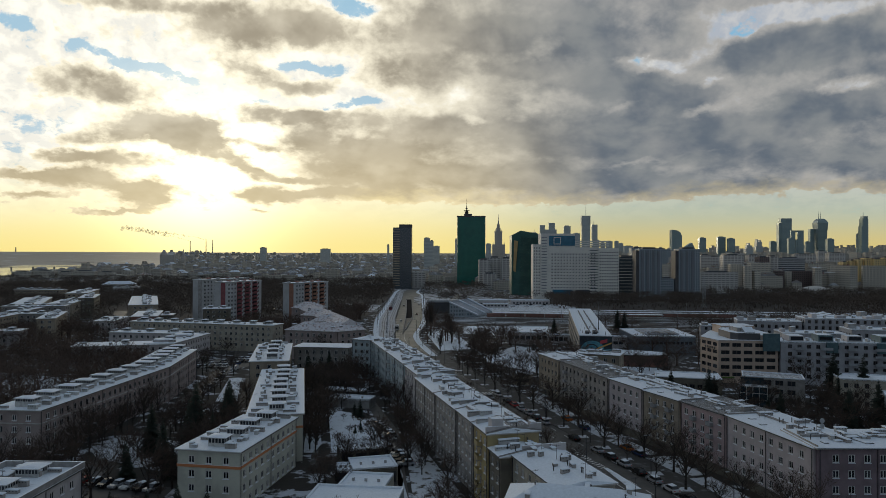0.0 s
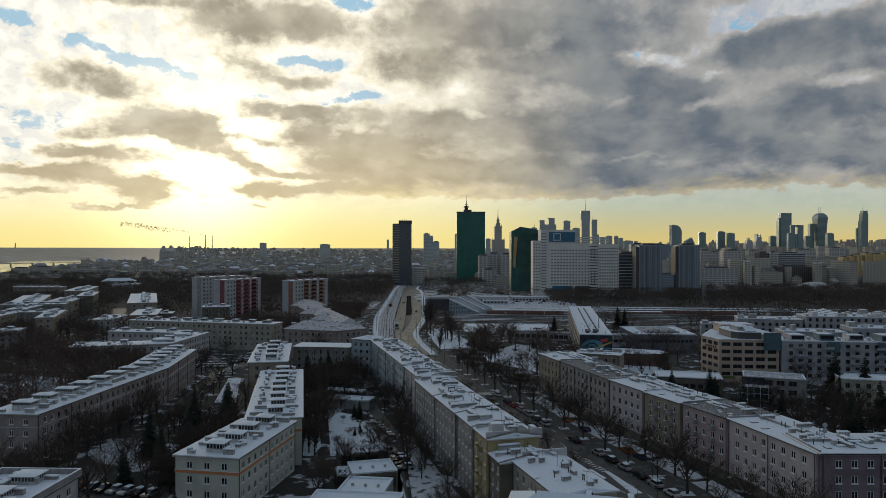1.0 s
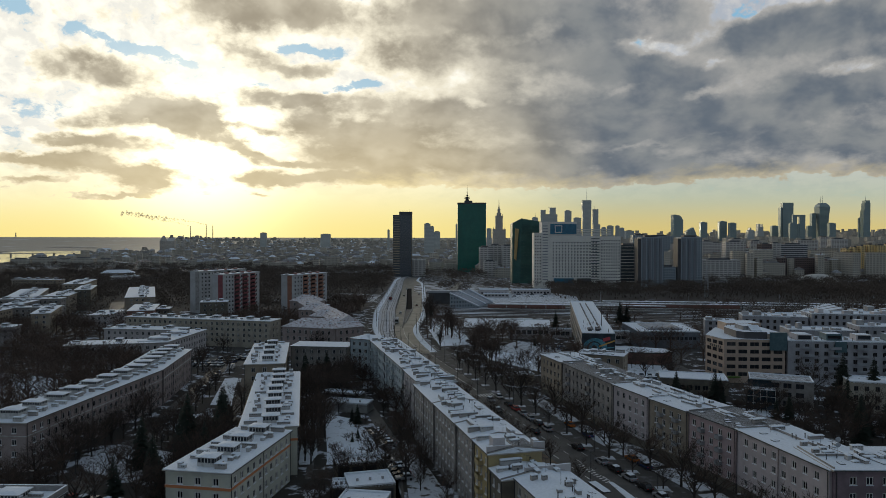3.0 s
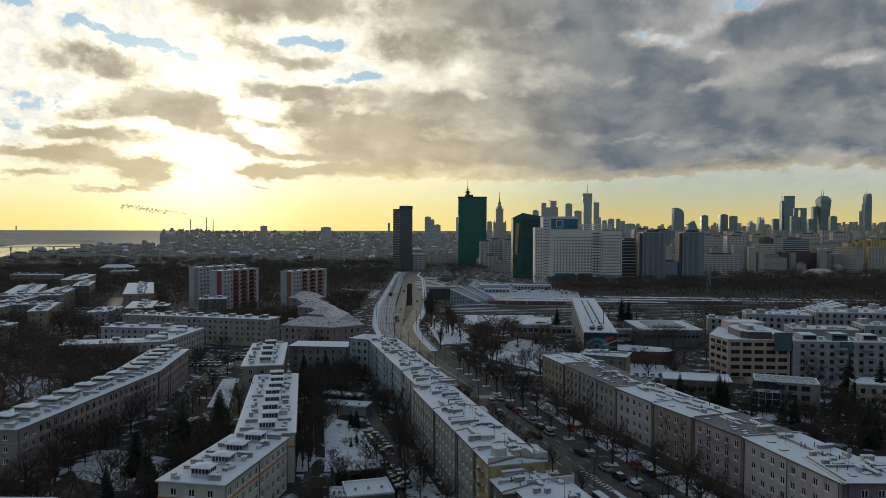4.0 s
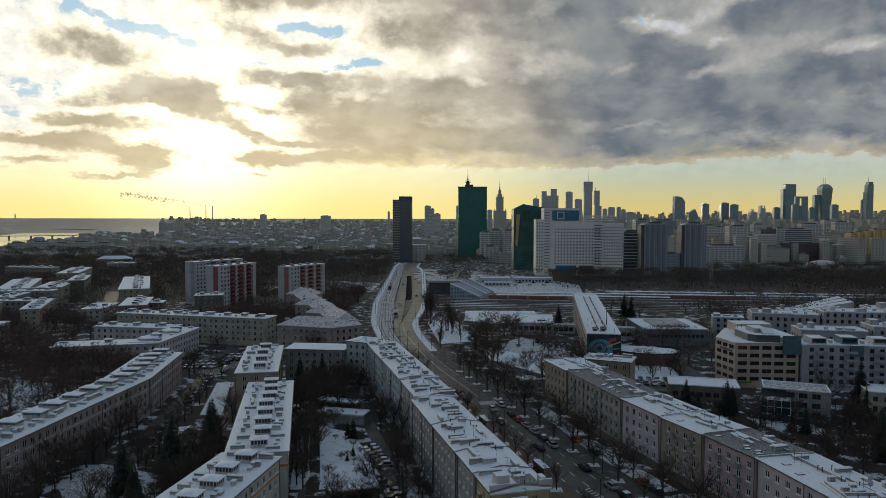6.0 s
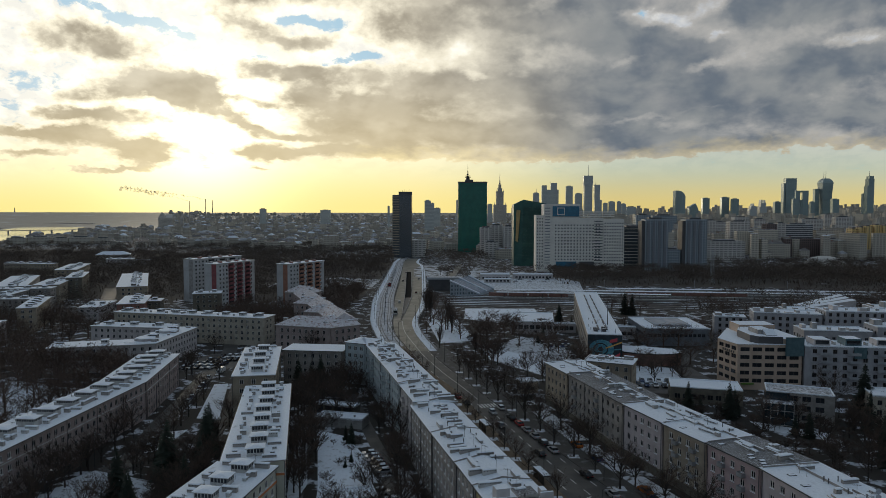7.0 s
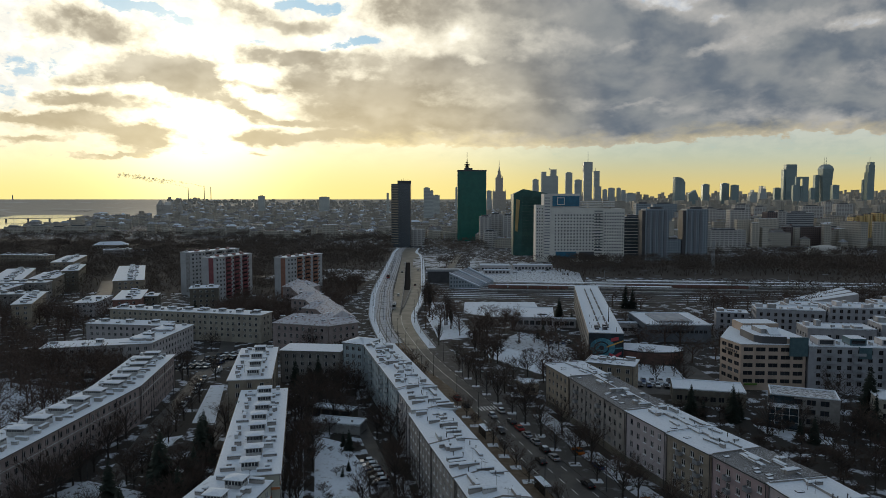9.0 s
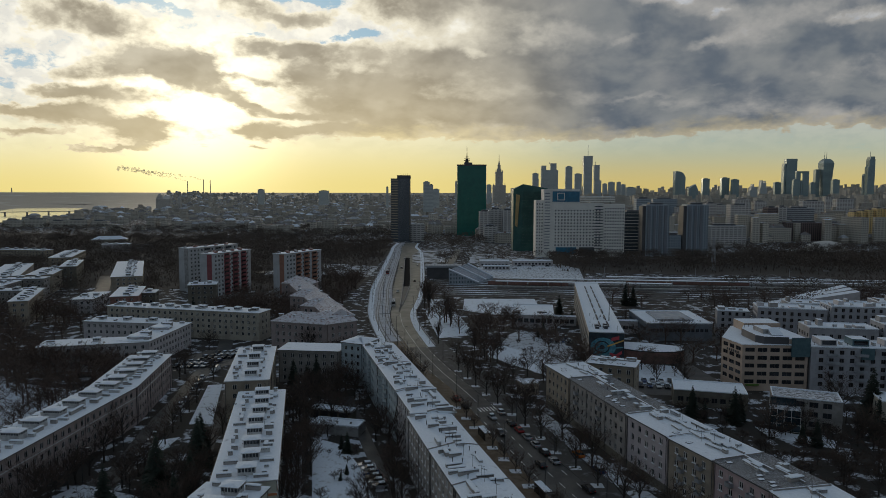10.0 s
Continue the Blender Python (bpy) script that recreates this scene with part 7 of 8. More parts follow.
# power station stacks with a drifting plume
for x, h in ((-1680, 101), (-1575, 112), (-1531, 108)):
    r = Shape()
    r.tube((0, 0, -5), (0, 0, h - 20), 3.4, 2.4, 10)
    r.tube((0, 0, h - 20), (0, 0, h), 2.4, 2.0, 10)
    tagged(part("chimney_stack", r, "tower_grey", None, "", pose(x, 4560, 34)), "tall slender power-station chimney", "chimney", "power station chimneys")
g = random.Random(77)
r = Shape()
for start, z0, reach, climb, count in ((-1577, 146, 545, 74, 60), (-1682, 136, 330, 60, 28)):
    for k in range(count):
        f = k / (count - 1)
        c = Vector((start - reach * f + g.uniform(-6, 6), 4560 + g.uniform(-3, 3), z0 + climb * f ** 0.9 + g.uniform(-6, 6) * (0.2 + f)))
        rad = (5.5 + 9 * f) * g.uniform(0.6, 1.3)
        for j in range(1 + (f > 0.4)):
            q = c + Vector((g.uniform(-1, 1), g.uniform(-1, 1), g.uniform(-0.6, 0.6))) * rad
            rr = rad * g.uniform(0.4, 0.8)
            r.tube(q - Vector((rr, 0, 0)), q - Vector((rr * 0.4, 0, 0)), rr * 0.3, rr * 0.85, 8, cap=False)
            r.tube(q - Vector((rr * 0.4, 0, 0)), q + Vector((rr * 0.4, 0, 0)), rr * 0.85, rr * 0.85, 8, cap=False)
            r.tube(q + Vector((rr * 0.4, 0, 0)), q + Vector((rr, 0, 0)), rr * 0.85, rr * 0.3, 8, cap=False)
tagged(part("smoke_plume", r, "smoke", None), "thin brown smoke trailing from a chimney", "smoke", kind="stuff")
# cable-bridge pylons
for x, y in ((-2836, 4560), (-2895, 4480)):
    r = Shape()
    r.tube((0, 0, 0), (0, 0, 52), 5, 3, 6)
    tagged(part("bridge_pylon", r, "tower_grey", None, "", pose(x, y, 36)), "distant slender concrete bridge pylon", "pylon", "bridge pylons")
# white sports dome and round pavilion among the trees
r = Shape()
for j in range(6):
    a0, a1 = j * math.pi / 12, (j + 1) * math.pi / 12
    r.loft([(26 * math.cos(a0) * math.cos(t), 14 * math.cos(a0) * math.sin(t), 12 * math.sin(a0)) for t in np.linspace(0, 2 * math.pi, 25)[:-1]],
           [(26 * math.cos(a1) * math.cos(t), 14 * math.cos(a1) * math.sin(t), 12 * math.sin(a1)) for t in np.linspace(0, 2 * math.pi, 25)[:-1]], 0)
tagged(part("sports_dome", r, "dome_fabric", None, "", pose(458, 850, 0)), "pale inflated sports dome among bare trees", "dome")

# cream blocks along the near river bank, a palace and a flat hall among the woods
for k, (x0, x1, y, h) in enumerate(((-850, -812, 1352, 13), (-810, -768, 1356, 15), (-765, -735, 1360, 12), (-732, -690, 1358, 14), (-686, -655, 1364, 12))):
    box_tower("bank_house", "cream apartment house near the river bank", x0, x1, y, h, 12, "city_wall", "apartment block", group="river bank houses")
ob, n, top = block("garden_palace", "long pale palace with a snowy hip roof among woods", (-440, 884), (-402, 897), 15, 9.0, "cream", 2, 3.4, None, (1.3, 1.8), 3.4, 1.4, "roof_snow", "hip", ridge=4.0, category="palace")
footprint((-440, 884), (-402, 897), 15)
plain_block("flat_hall", "low hall with a wide snowy roof among woods", (-377, 846), (-354, 862), 14, 5.0, "grey_plaster", category="hall")

# ---------- the city's countless far houses ----------
def in_river(x, y):
    return 1250 < y < 3300 and np.interp(y, RIVER_Y, RIVER_FAR) - 25 < x < np.interp(y, RIVER_Y, RIVER_NEAR) + 30


g = random.Random(11)
s = Shape()
count = 0
NEAR_HOUSES = []
while count < 6200:
    y = 900 + 3700 * g.random() ** 1.1
    x = g.uniform(-0.72, 0.72) * y
    if in_river(x, y) or (x < -0.27 * y and y < 1250) or (-330 < x < 60 and y < 1150) or (60 < x < 720 and y < 960) or (x < -600 and y < 1500):
        continue
    if x < -0.40 * y and (y > 2600 or g.random() < 0.6) or x < np.interp(y, RIVER_Y, RIVER_FAR):
        continue
    z = ground_height(x, y)
    w, d = g.uniform(9, 26), g.uniform(8, 13)
    h = g.uniform(7, 15) if g.random() < 0.93 else g.uniform(16, 27)
    if x > 0.10 * y and g.random() < 0.42:
        h = g.uniform(18, 40) if y < 1900 else g.uniform(28, 64)
        w = g.uniform(14, 40)
    m = pose(x, y, z, 0, 0, g.choice((0, 0, 12, -20, 70, 90, 100)))
    ring0 = [m @ Vector(p) for p in ((0, 0, -2), (w, 0, -2), (w, d, -2), (0, d, -2))]
    ring1 = [m @ Vector(p) for p in ((0, 0, h), (w, 0, h), (w, d, h), (0, d, h))]
    kind = g.choice((1, 2, 2, 3, 3, 3))
    if y < 1420 and len(NEAR_HOUSES) < 230 and abs(x) < 0.66 * y:
        NEAR_HOUSES.append((m, w, d, h, kind, h < 20 and g.random() < 0.4))
        count += 1
        continue
    s.loft(ring0, ring1, 0)
    if h < 20 and g.random() < 0.4:
        s.loft([m @ Vector(p) for p in ((-0.4, -0.4, h), (w + 0.4, -0.4, h), (w + 0.4, d + 0.4, h), (-0.4, d + 0.4, h))],
               [m @ Vector(p) for p in ((4, d / 2 - 0.1, h + 4), (w - 4, d / 2 - 0.1, h + 4), (w - 4, d / 2 + 0.1, h + 4), (4, d / 2 + 0.1, h + 4))], kind, kind)
    else:
        s.quad(ring1, kind)
    count += 1
tagged(part("far_houses", s, ["city_wall", "roof_snow", "roof_thin", "roof_far"], None), "countless distant city houses with snowy roofs", "houses", kind="stuff")
for m, w, d, h, kind, pitched in NEAR_HOUSES:
    cover_word = {1: "snowy", 2: "thinly snowed", 3: "dark"}[kind]
    ob = thing("city_house", m, f"pale rendered city {'tower' if h > 20 else 'house'} with {cover_word} {'pitched' if pitched else 'flat'} roof", "house", "city houses")
    r = Shape()
    r.box(0, 0, -2, w, d, h)
    part("wall", r, "city_wall", ob)
    r = Shape()
    if pitched:
        r.loft([(-0.4, -0.4, h), (w + 0.4, -0.4, h), (w + 0.4, d + 0.4, h), (-0.4, d + 0.4, h)], [(4, d / 2 - 0.1, h + 4), (w - 4, d / 2 - 0.1, h + 4), (w - 4, d / 2 + 0.1, h + 4), (4, d / 2 + 0.1, h + 4)])
    else:
        r.box(-0.3, -0.3, h, w + 0.3, d + 0.3, h + 0.4)
    part("roof", r, ("roof_snow", "roof_thin", "roof_far")[kind - 1], ob)
    r = Shape()
    r.box(w * 0.3, d * 0.35, h + (2.0 if pitched else 0.4), w * 0.3 + 1.6, d * 0.35 + 1.2, h + (5.0 if pitched else 2.2))
    part("chimney", r, "brick_wall", ob)


# ---------- trees ----------
def bare_tree(seed, height, spread, poplar=False, twigs=1100, twig_w=0.036):
    """Trunk with limbs, and a crown of branches and fine twigs: two shapes."""
    g = random.Random(seed)
    trunk, crown = Shape(), Shape()
    tips = []

    def limb(s, a, d, length, r, depth):
        if depth >= 3:                                  # thin branch: one long flat sliver
            e = d.cross(Vector((g.uniform(-1, 1), g.uniform(-1, 1), g.uniform(-1, 1)))).normalized() * max(r, twig_w)
            s.quad([a - e, a + e, a + d * length])
            tips.append((a + d * length * 0.5, d, length))
            tips.append((a + d * length, d, length))
            return
        b = a + d * length * 0.5
        d2 = (d + Vector((g.uniform(-0.2, 0.2), g.uniform(-0.2, 0.2), 0.12))).normalized()
        c = b + d2 * length * 0.5
        s.tube(a, b, r, r * 0.78, 5 if depth < 2 else 3, cap=False)
        s.tube(b, c, r * 0.78, r * 0.5, 5 if depth < 2 else 3, cap=False)
        if depth >= 4:
            tips.append((b, d2, length))
            tips.append((c, d2, length))
            return
        for k in range(g.choice((3, 4)) if depth else 0):
            f = g.uniform(0.35, 1.0)
            p = a.lerp(b, f * 2) if f < 0.5 else b.lerp(c, f * 2 - 1)
            ang, tilt = g.uniform(0, 2 * math.pi), (0.35 if poplar else g.uniform(0.5, 0.95))
            side = Vector((math.cos(ang), math.sin(ang), 0.15))
            limb(crown, p, (d2 * (1 - tilt * 0.5) + side * tilt).normalized(), length * g.uniform(0.48, 0.66), r * 0.5, depth + 1)
        limb(crown, c, d2, length * 0.6, r * 0.5, depth + 1)

    base_h = height * (0.10 if poplar else 0.15)
    r = height * 0.017
    trunk.tube((0, 0, -0.4), (0, 0, base_h), r * 1.5, r * 1.1, 7, cap=False)
    lean = Vector((g.uniform(-0.05, 0.05), g.uniform(-0.05, 0.05), 1)).normalized()
    trunk.tube((0, 0, base_h), Vector((0, 0, base_h)) + lean * height * 0.35, r * 1.1, r * 0.7, 6, cap=False)
    n = 11 if not poplar else 14
    for k in range(n):
        ang = 2.4 * k + g.uniform(-0.4, 0.4)
        out = spread if not poplar else 0.22
        d = Vector((math.cos(ang) * out, math.sin(ang) * out, g.uniform(0.45, 1.2) if not poplar else 1.0)).normalized()
        f = k / n
        limb(trunk, Vector((0, 0, base_h)) + lean * height * 0.35 * f, d, height * (0.37 - 0.12 * f) * g.uniform(0.85, 1.1), r * 0.55, 1)
    for k in range(twigs):
        p, d, length = g.choice(tips)
        d = (d + Vector((g.uniform(-0.8, 0.8), g.uniform(-0.8, 0.8), g.uniform(-0.3, 0.6)))).normalized()
        q = p + d * g.uniform(0.5, 1.3) * height * 0.075
        side = d.cross(Vector((g.uniform(-1, 1), g.uniform(-1, 1), g.uniform(-1, 1)))).normalized() * twig_w
        crown.quad([p - side, p + side, q])
    return trunk, crown


def conifer(seed, height):
    g = random.Random(seed)
    trunk, crown = Shape(), Shape()
    trunk.tube((0, 0, -0.3), (0, 0, height * 0.95), height * 0.018, 0.03, 6)
    levels = int(height * 2.2)
    for j in range(levels):
        f = j / levels
        z = height * (0.08 + 0.9 * f)
        reach = height * 0.25 * (1 - f) ** 0.85 + 0.15
        for k in range(19):
            a = g.uniform(0, 2 * math.pi)
            rr = reach * g.uniform(0.65, 1.15)
            d = Vector((math.cos(a), math.sin(a), 0))
            t = Vector((-d.y, d.x, 0))
            p = Vector((0, 0, z + g.uniform(-0.4, 0.4)))
            q = p + d * rr + Vector((0, 0, -0.28 * rr))
            for w, s0 in ((0.34, 0.25), (0.25, 0.6)):
                mpt = p.lerp(q, s0)
                crown.quad([mpt, mpt + t * rr * w + d * rr * 0.16 + Vector((0, 0, -0.12 * rr)), q, mpt - t * rr * w + d * rr * 0.16 + Vector((0, 0, -0.12 * rr))])
    return trunk, crown


def tree_thing(name, made, label, mats=("bark", "twigs"), category="tree", group=""):
    ob = thing(name, pose(0, 0, -300), label, category, group)
    part("trunk", made[0], mats[0], ob)
    part("crown", made[1], mats[1], ob)
    return ob


def free(x, y, gap=0.0):
    for inv, n, depth, grow in FOOT:
        p = inv @ Vector((x, y, 0))
        if -grow - gap < p.x < n + grow + gap and -grow - gap < p.y < depth + grow + gap:
            return False
    return True


def between(line_a, line_b, x, y, grow=0.0):
    def at(line):
        for a, b in zip(line[:-1], line[1:]):
            if a[1] <= y <= b[1]:
                return a[0] + (b[0] - a[0]) * (y - a[1]) / (b[1] - a[1])
        return None
    xa, xb = at(line_a), at(line_b)
    return xa is not None and xb is not None and xa - grow < x < xb + grow


def inside(ring, x, y):
    hit = False
    for (x0, y0), (x1, y1) in zip(ring, ring[1:] + ring[:1]):
        if (y0 > y) != (y1 > y) and x < x0 + (y - y0) * (x1 - x0) / (y1 - y0):
            hit = not hit
    return hit


OPEN = [[(-85.5, 271), (-79, 272), (-69, 229), (-77, 229)], [(-108, 292), (-92, 292), (-84, 300), (-84, 322), (-104, 326), (-110, 310)], [(14, 474), (60, 474), (58, 420), (30, 416), (12, 430)],
        [(62, 262), (104, 256), (102, 301), (96, 305), (92, 268), (62, 274)], [(95, 306), (101, 303), (116, 330), (160, 372), (154, 378), (110, 336)], [(-9, 118), (-5, 121), (-12, 190), (-31, 258), (-36, 257), (-16, 188)], [(-209, 418), (-195, 418), (-270, 592), (-285, 592)], YARD_LAWN, [(-21.5, 199), (-15.2, 182), (-12.6, 183), (-17.5, 200)]]
LSL, LSR = offset(LS, -4.2), offset(LS, 4.2)


def open_ground(x, y):
    return free(x, y) and not between(TRAM_L, ST_R, x, y, 2.2) and not between(LSL, LSR, x, y) and not any(inside(q, x, y) for q in OPEN)


KINDS = [tree_thing("bare_tree", bare_tree(100 + k, h, sp), "leafless deciduous tree with a wide dark crown", group="bare trees") for k, (h, sp) in enumerate(((12, 0.75), (14, 0.65), (10, 0.85), (15, 0.6), (11, 0.7)))]
POPLAR = tree_thing("poplar_tree", bare_tree(120, 17, 0.2, True, 900), "leafless columnar poplar with upright branches", group="poplars")
SPRUCE = [tree_thing("spruce_tree", conifer(130 + k, h), "dark green spruce with drooping branches", ("bark", "needles"), group="spruces") for k, h in enumerate((11, 14, 8))]
BUSH = tree_thing("bush", bare_tree(140, 3.2, 1.1, False, 500), "low leafless bush with fine twigs", category="bush", group="bushes")
g = random.Random(21)
SPOTS = []


def plant(kind, x, y, scale=1.0, gap=2.2):
    if any((x - a) ** 2 + (y - b) ** 2 < gap * gap for a, b in SPOTS):
        return False
    SPOTS.append((x, y))
    copy_thing(kind, pose(x, y, 0, 0, 0, g.uniform(0, 360)) @ Matrix.Scale(scale * g.uniform(0.88, 1.12), 4))
    return True


def street_tree(x, y, scale):
    if plant(KINDS[g.randrange(5)], x, y, scale):
        slab("tree_pit", [(x - 1.5, y - 1.2), (x + 1.4, y - 1.3), (x + 1.3, y + 1.4), (x - 1.6, y + 1.2)], "verge", "snow-covered square of earth round a street tree", "tree pit", 0.18)


for x, y in ((7.5, 234.7), (9.7, 226.2), (14.0, 210.0), (16.4, 201.8), (18.7, 194.1), (20.9, 185.3), (25.5, 169.8), (29.7, 155.9), (4.7, 244.9)):
    street_tree(x, y, 0.55)
for x, y, deg in walkline(offset(ST_R, 1.9), 11.0, 3):                 # avenue trees
    if 95 < y < 300:
        street_tree(x + g.uniform(-0.3, 0.5), y, g.uniform(0.65, 0.95))
for off, sc in ((7.5, 0.8),):
    for x, y, deg in walkline(offset(ST_R, off), 11.0, 6 + off):
        if 110 < y < 320 and free(x, y):
            plant(KINDS[g.randrange(5)], x + g.uniform(-1.6, 1.6), y, sc * g.uniform(0.85, 1.15))
for x, y, deg in walkline(offset(TRAM_L, -2.0), 9.0, 6):
    if 262 < y < 305 and free(x, y):
        plant(KINDS[g.randrange(5)], x, y, 0.8)
for x, y, deg in walkline(offset(LS, 6.5), 9.5, 2):
    if 100 < y < 285 and open_ground(x, y):
        plant(KINDS[g.randrange(5)], x, y, 0.8)
for x, y, deg in walkline(offset(LS, -6.0), 8.0, 2):
    if 100 < y < 330 and open_ground(x, y):
        plant(KINDS[g.randrange(5)], x, y, 0.85)
REGIONS = [                                                            # x0, x1, y0, y1, count, scale
    (-64, -50, 140, 225, 26, 0.85), (-26, -8, 112, 165, 16, 0.75), (-40, -22, 226, 268, 16, 0.85), (-19, -9, 165, 226, 14, 0.8), (-48, -32, 166, 268, 48, 0.85), (-92, -70, 112, 192, 30, 0.85), (-4, 6, 122, 150, 7, 0.6), (-10, -4, 150, 188, 5, 0.6), (12, 58, 270, 330, 9, 0.9), (-60, -34, 290, 320, 14, 0.9), (90, 128, 180, 240, 24, 0.9), (66, 100, 258, 300, 12, 0.85),
]
for x0, x1, y0, y1, count, scale in REGIONS:
    done = tries = 0
    while done < count and tries < count * 12:
        tries += 1
        x, y = g.uniform(x0, x1), g.uniform(y0, y1)
        if open_ground(x, y) and plant(KINDS[g.randrange(5)], x, y, scale * g.uniform(0.75, 1.1), 2.6):
            done += 1
for x, y, sc in ((2, 392, 1), (4, 381, 0.9), (-8, 417, 1.25), (-11, 437, 1.1), (14, 322, 0.8), (-2, 340, 0.75)):
    plant(POPLAR, x, y, sc, 1.0)
SPRUCES = [
    (-57, 212, 1.0), (-62, 196, 1.1), (-61, 188, 1.1), (-58, 180, 1.0), (-64, 204, 0.8), (-49, 270, 1.1), (-53, 267, 1.0), (-45, 268, 0.95), (-47, 264, 0.9), (-51, 262, 0.8),
    (78, 236, 0.75), (81.5, 235, 0.7), (89, 231, 1.0), (92, 234, 0.7), (101.5, 215, 0.8), (104, 212, 0.7), (131, 231, 1.3), (134, 227, 1.2), (128, 223, 1.05), (138, 226, 1.2), (124, 218, 0.95), (122, 206, 0.95), (126, 199, 1.05),
]
SPRUCES_FAR = [
    (118, 196, 0.9), (130, 204, 1.0), (112, 190, 0.9), (46, 355, 0.75), (49, 357, 0.7), (67, 419, 0.95), (71, 401, 0.85), (113.5, 450, 1.3), (117.5, 448, 1.0), (-56, 128, 0.7), (-60, 122, 0.6), (-48, 122, 0.6),
    (-44, 126, 0.75), (-52, 118, 0.5), (-134, 392, 0.9), (-70, 150, 1.0), (-66, 160, 1.1), (-72, 168, 0.9), (-60, 150, 1.0), (-57, 168, 1.0), (-64, 176, 1.1), (-54, 196, 0.9), (-69, 185, 0.9), (124, 188, 1.0), (106, 186, 0.9), (136, 208, 1.0),
]
for k, (x, y, sc) in enumerate(SPRUCES + SPRUCES_FAR):
    plant(SPRUCE[k % 3], x, y, sc, 0.5)
for k in range(165):
    x, y = g.choice(((g.uniform(84, 135), g.uniform(175, 225)), (g.uniform(-30, -14), g.uniform(110, 226)), (g.uniform(-70, -56), g.uniform(120, 225)), (g.uniform(12, 50), g.uniform(290, 380)), (g.uniform(76, 120), g.uniform(195, 245))))
    if open_ground(x, y):
        plant(BUSH, x, y, 1.5 if x > 70 else 1.0, 1.2)
for x, y, sc in ((-27.5, 177.5, 1.1), (-25.6, 174.5, 0.9), (-26.2, 189, 0.9), (-24.8, 191.5, 0.7), (-22.8, 187, 0.6), (-22.0, 194, 0.8), (-21.0, 179, 0.7), (-24.4, 199, 0.9), (-27.0, 203, 0.7), (-19.0, 177, 0.8), (-30.2, 205, 0.6)):
    plant(BUSH, x, y, sc, 0.5)
for x, y, sc in ((-24.6, 188.5, 0.3), (-23.6, 192.2, 0.35), (-25.5, 206.5, 0.75), (-27.5, 209.5, 0.6)):
    plant(SPRUCE[2], x, y, sc, 0.5)
for first in (*KINDS, POPLAR, *SPRUCE, BUSH):
    for part_ob in list(first.children):
        bpy.data.objects.remove(part_ob)
    bpy.data.objects.remove(first)

# far woods, too many to count
def far_woods(label, boxes, seed, full=False):
    gg = np.random.default_rng(seed)
    variants = []
    for k in range(4):
        a, b = bare_tree(200 + k, 13, 0.75, False, 430 if full else 95, 0.065 if full else 0.19)
        vv, tri = list(a.v), list(a.f[:12 if full else 7])
        tri += [tuple(i + len(a.v) for i in q) for j, q in enumerate(b.f) if len(q) == 3 and (full or j % 4 == 0 or j > len(b.f) - 95)]
        vv += b.v
        if full:
            tri += [q for q in a.f[12:]]
        used = sorted({i for q in tri for i in q})
        back = {i: n for n, i in enumerate(used)}
        variants.append((np.array([vv[i] for i in used]), [tuple(back[i] for i in q) for q in tri]))
    vs, fs, off = [], [], 0
    for x0, x1, y0, y1, count in boxes:
        for k in range(int(count * 0.86)):
            x, y = gg.uniform(x0, x1), gg.uniform(y0, y1)
            if gg.random() < 0.72 and any(inside(q, x, y) for q in PARKS):
                continue
            if not open_ground(x, y) or between(TRAM_L, ST_R, x, y, 5) or in_river(x, y) or -20 < x < 105 and 600 < y < 690:
                continue
            v, f = variants[gg.integers(4)]
            c, sn, sc = math.cos(gg.uniform(0, 6.28)), 0, gg.uniform(0.7, 1.15)
            sn = math.sqrt(max(0, 1 - c * c))
            vs.append(np.stack(((v[:, 0] * c - v[:, 1] * sn) * sc * 1.25 + x, (v[:, 0] * sn + v[:, 1] * c) * sc * 1.25 + y, v[:, 2] * sc), 1))
            fs += [tuple(i + off for i in q) for q in f]
            off += len(v)
    me = bpy.data.meshes.new("far_woods")
    me.from_pydata(np.concatenate(vs).tolist(), [], fs)
    me.materials.append(M["park_twigs_haze" if full else "far_twigs_haze"])
    tagged(new("far_woods", me), label, "woods", kind="stuff")


far_woods("dense bare park trees behind the long block", [(-190, -111, 172, 222, 66), (-190, -111, 222, 268, 48), (-188, -120, 266, 296, 62), (-300, -190, 172, 286, 80), (-300, -170, 285, 420, 130), (-128, -66, 374, 440, 40)], 5, True)
far_woods("bare trees between the school and the viaduct", [(8, 60, 330, 378, 15), (-10, 9, 355, 470, 14), (-130, -58, 372, 462, 70), (-92, -62, 465, 560, 26), (66, 140, 300, 345, 26), (14, 60, 285, 330, 12), (97, 150, 318, 400, 26), (104, 300, 436, 484, 36), (0, 52, 330, 412, 14)], 6, True)
far_woods("bare winter woods beyond the blocks", [(-600, -180, 560, 1000, 2000), (-450, -190, 380, 560, 330), (-180, -62, 505, 900, 760), (-1000, -60, 1000, 1300, 900), (-45, 60, 830, 1080, 120), (-330, -60, 880, 1150, 300)], 3)
far_woods("bare winter woods beside the railway", [(105, 480, 622, 745, 900), (300, 680, 560, 880, 760), (-5, 95, 690, 750, 70), (200, 330, 440, 520, 70), (140, 330, 370, 440, 50)], 4)


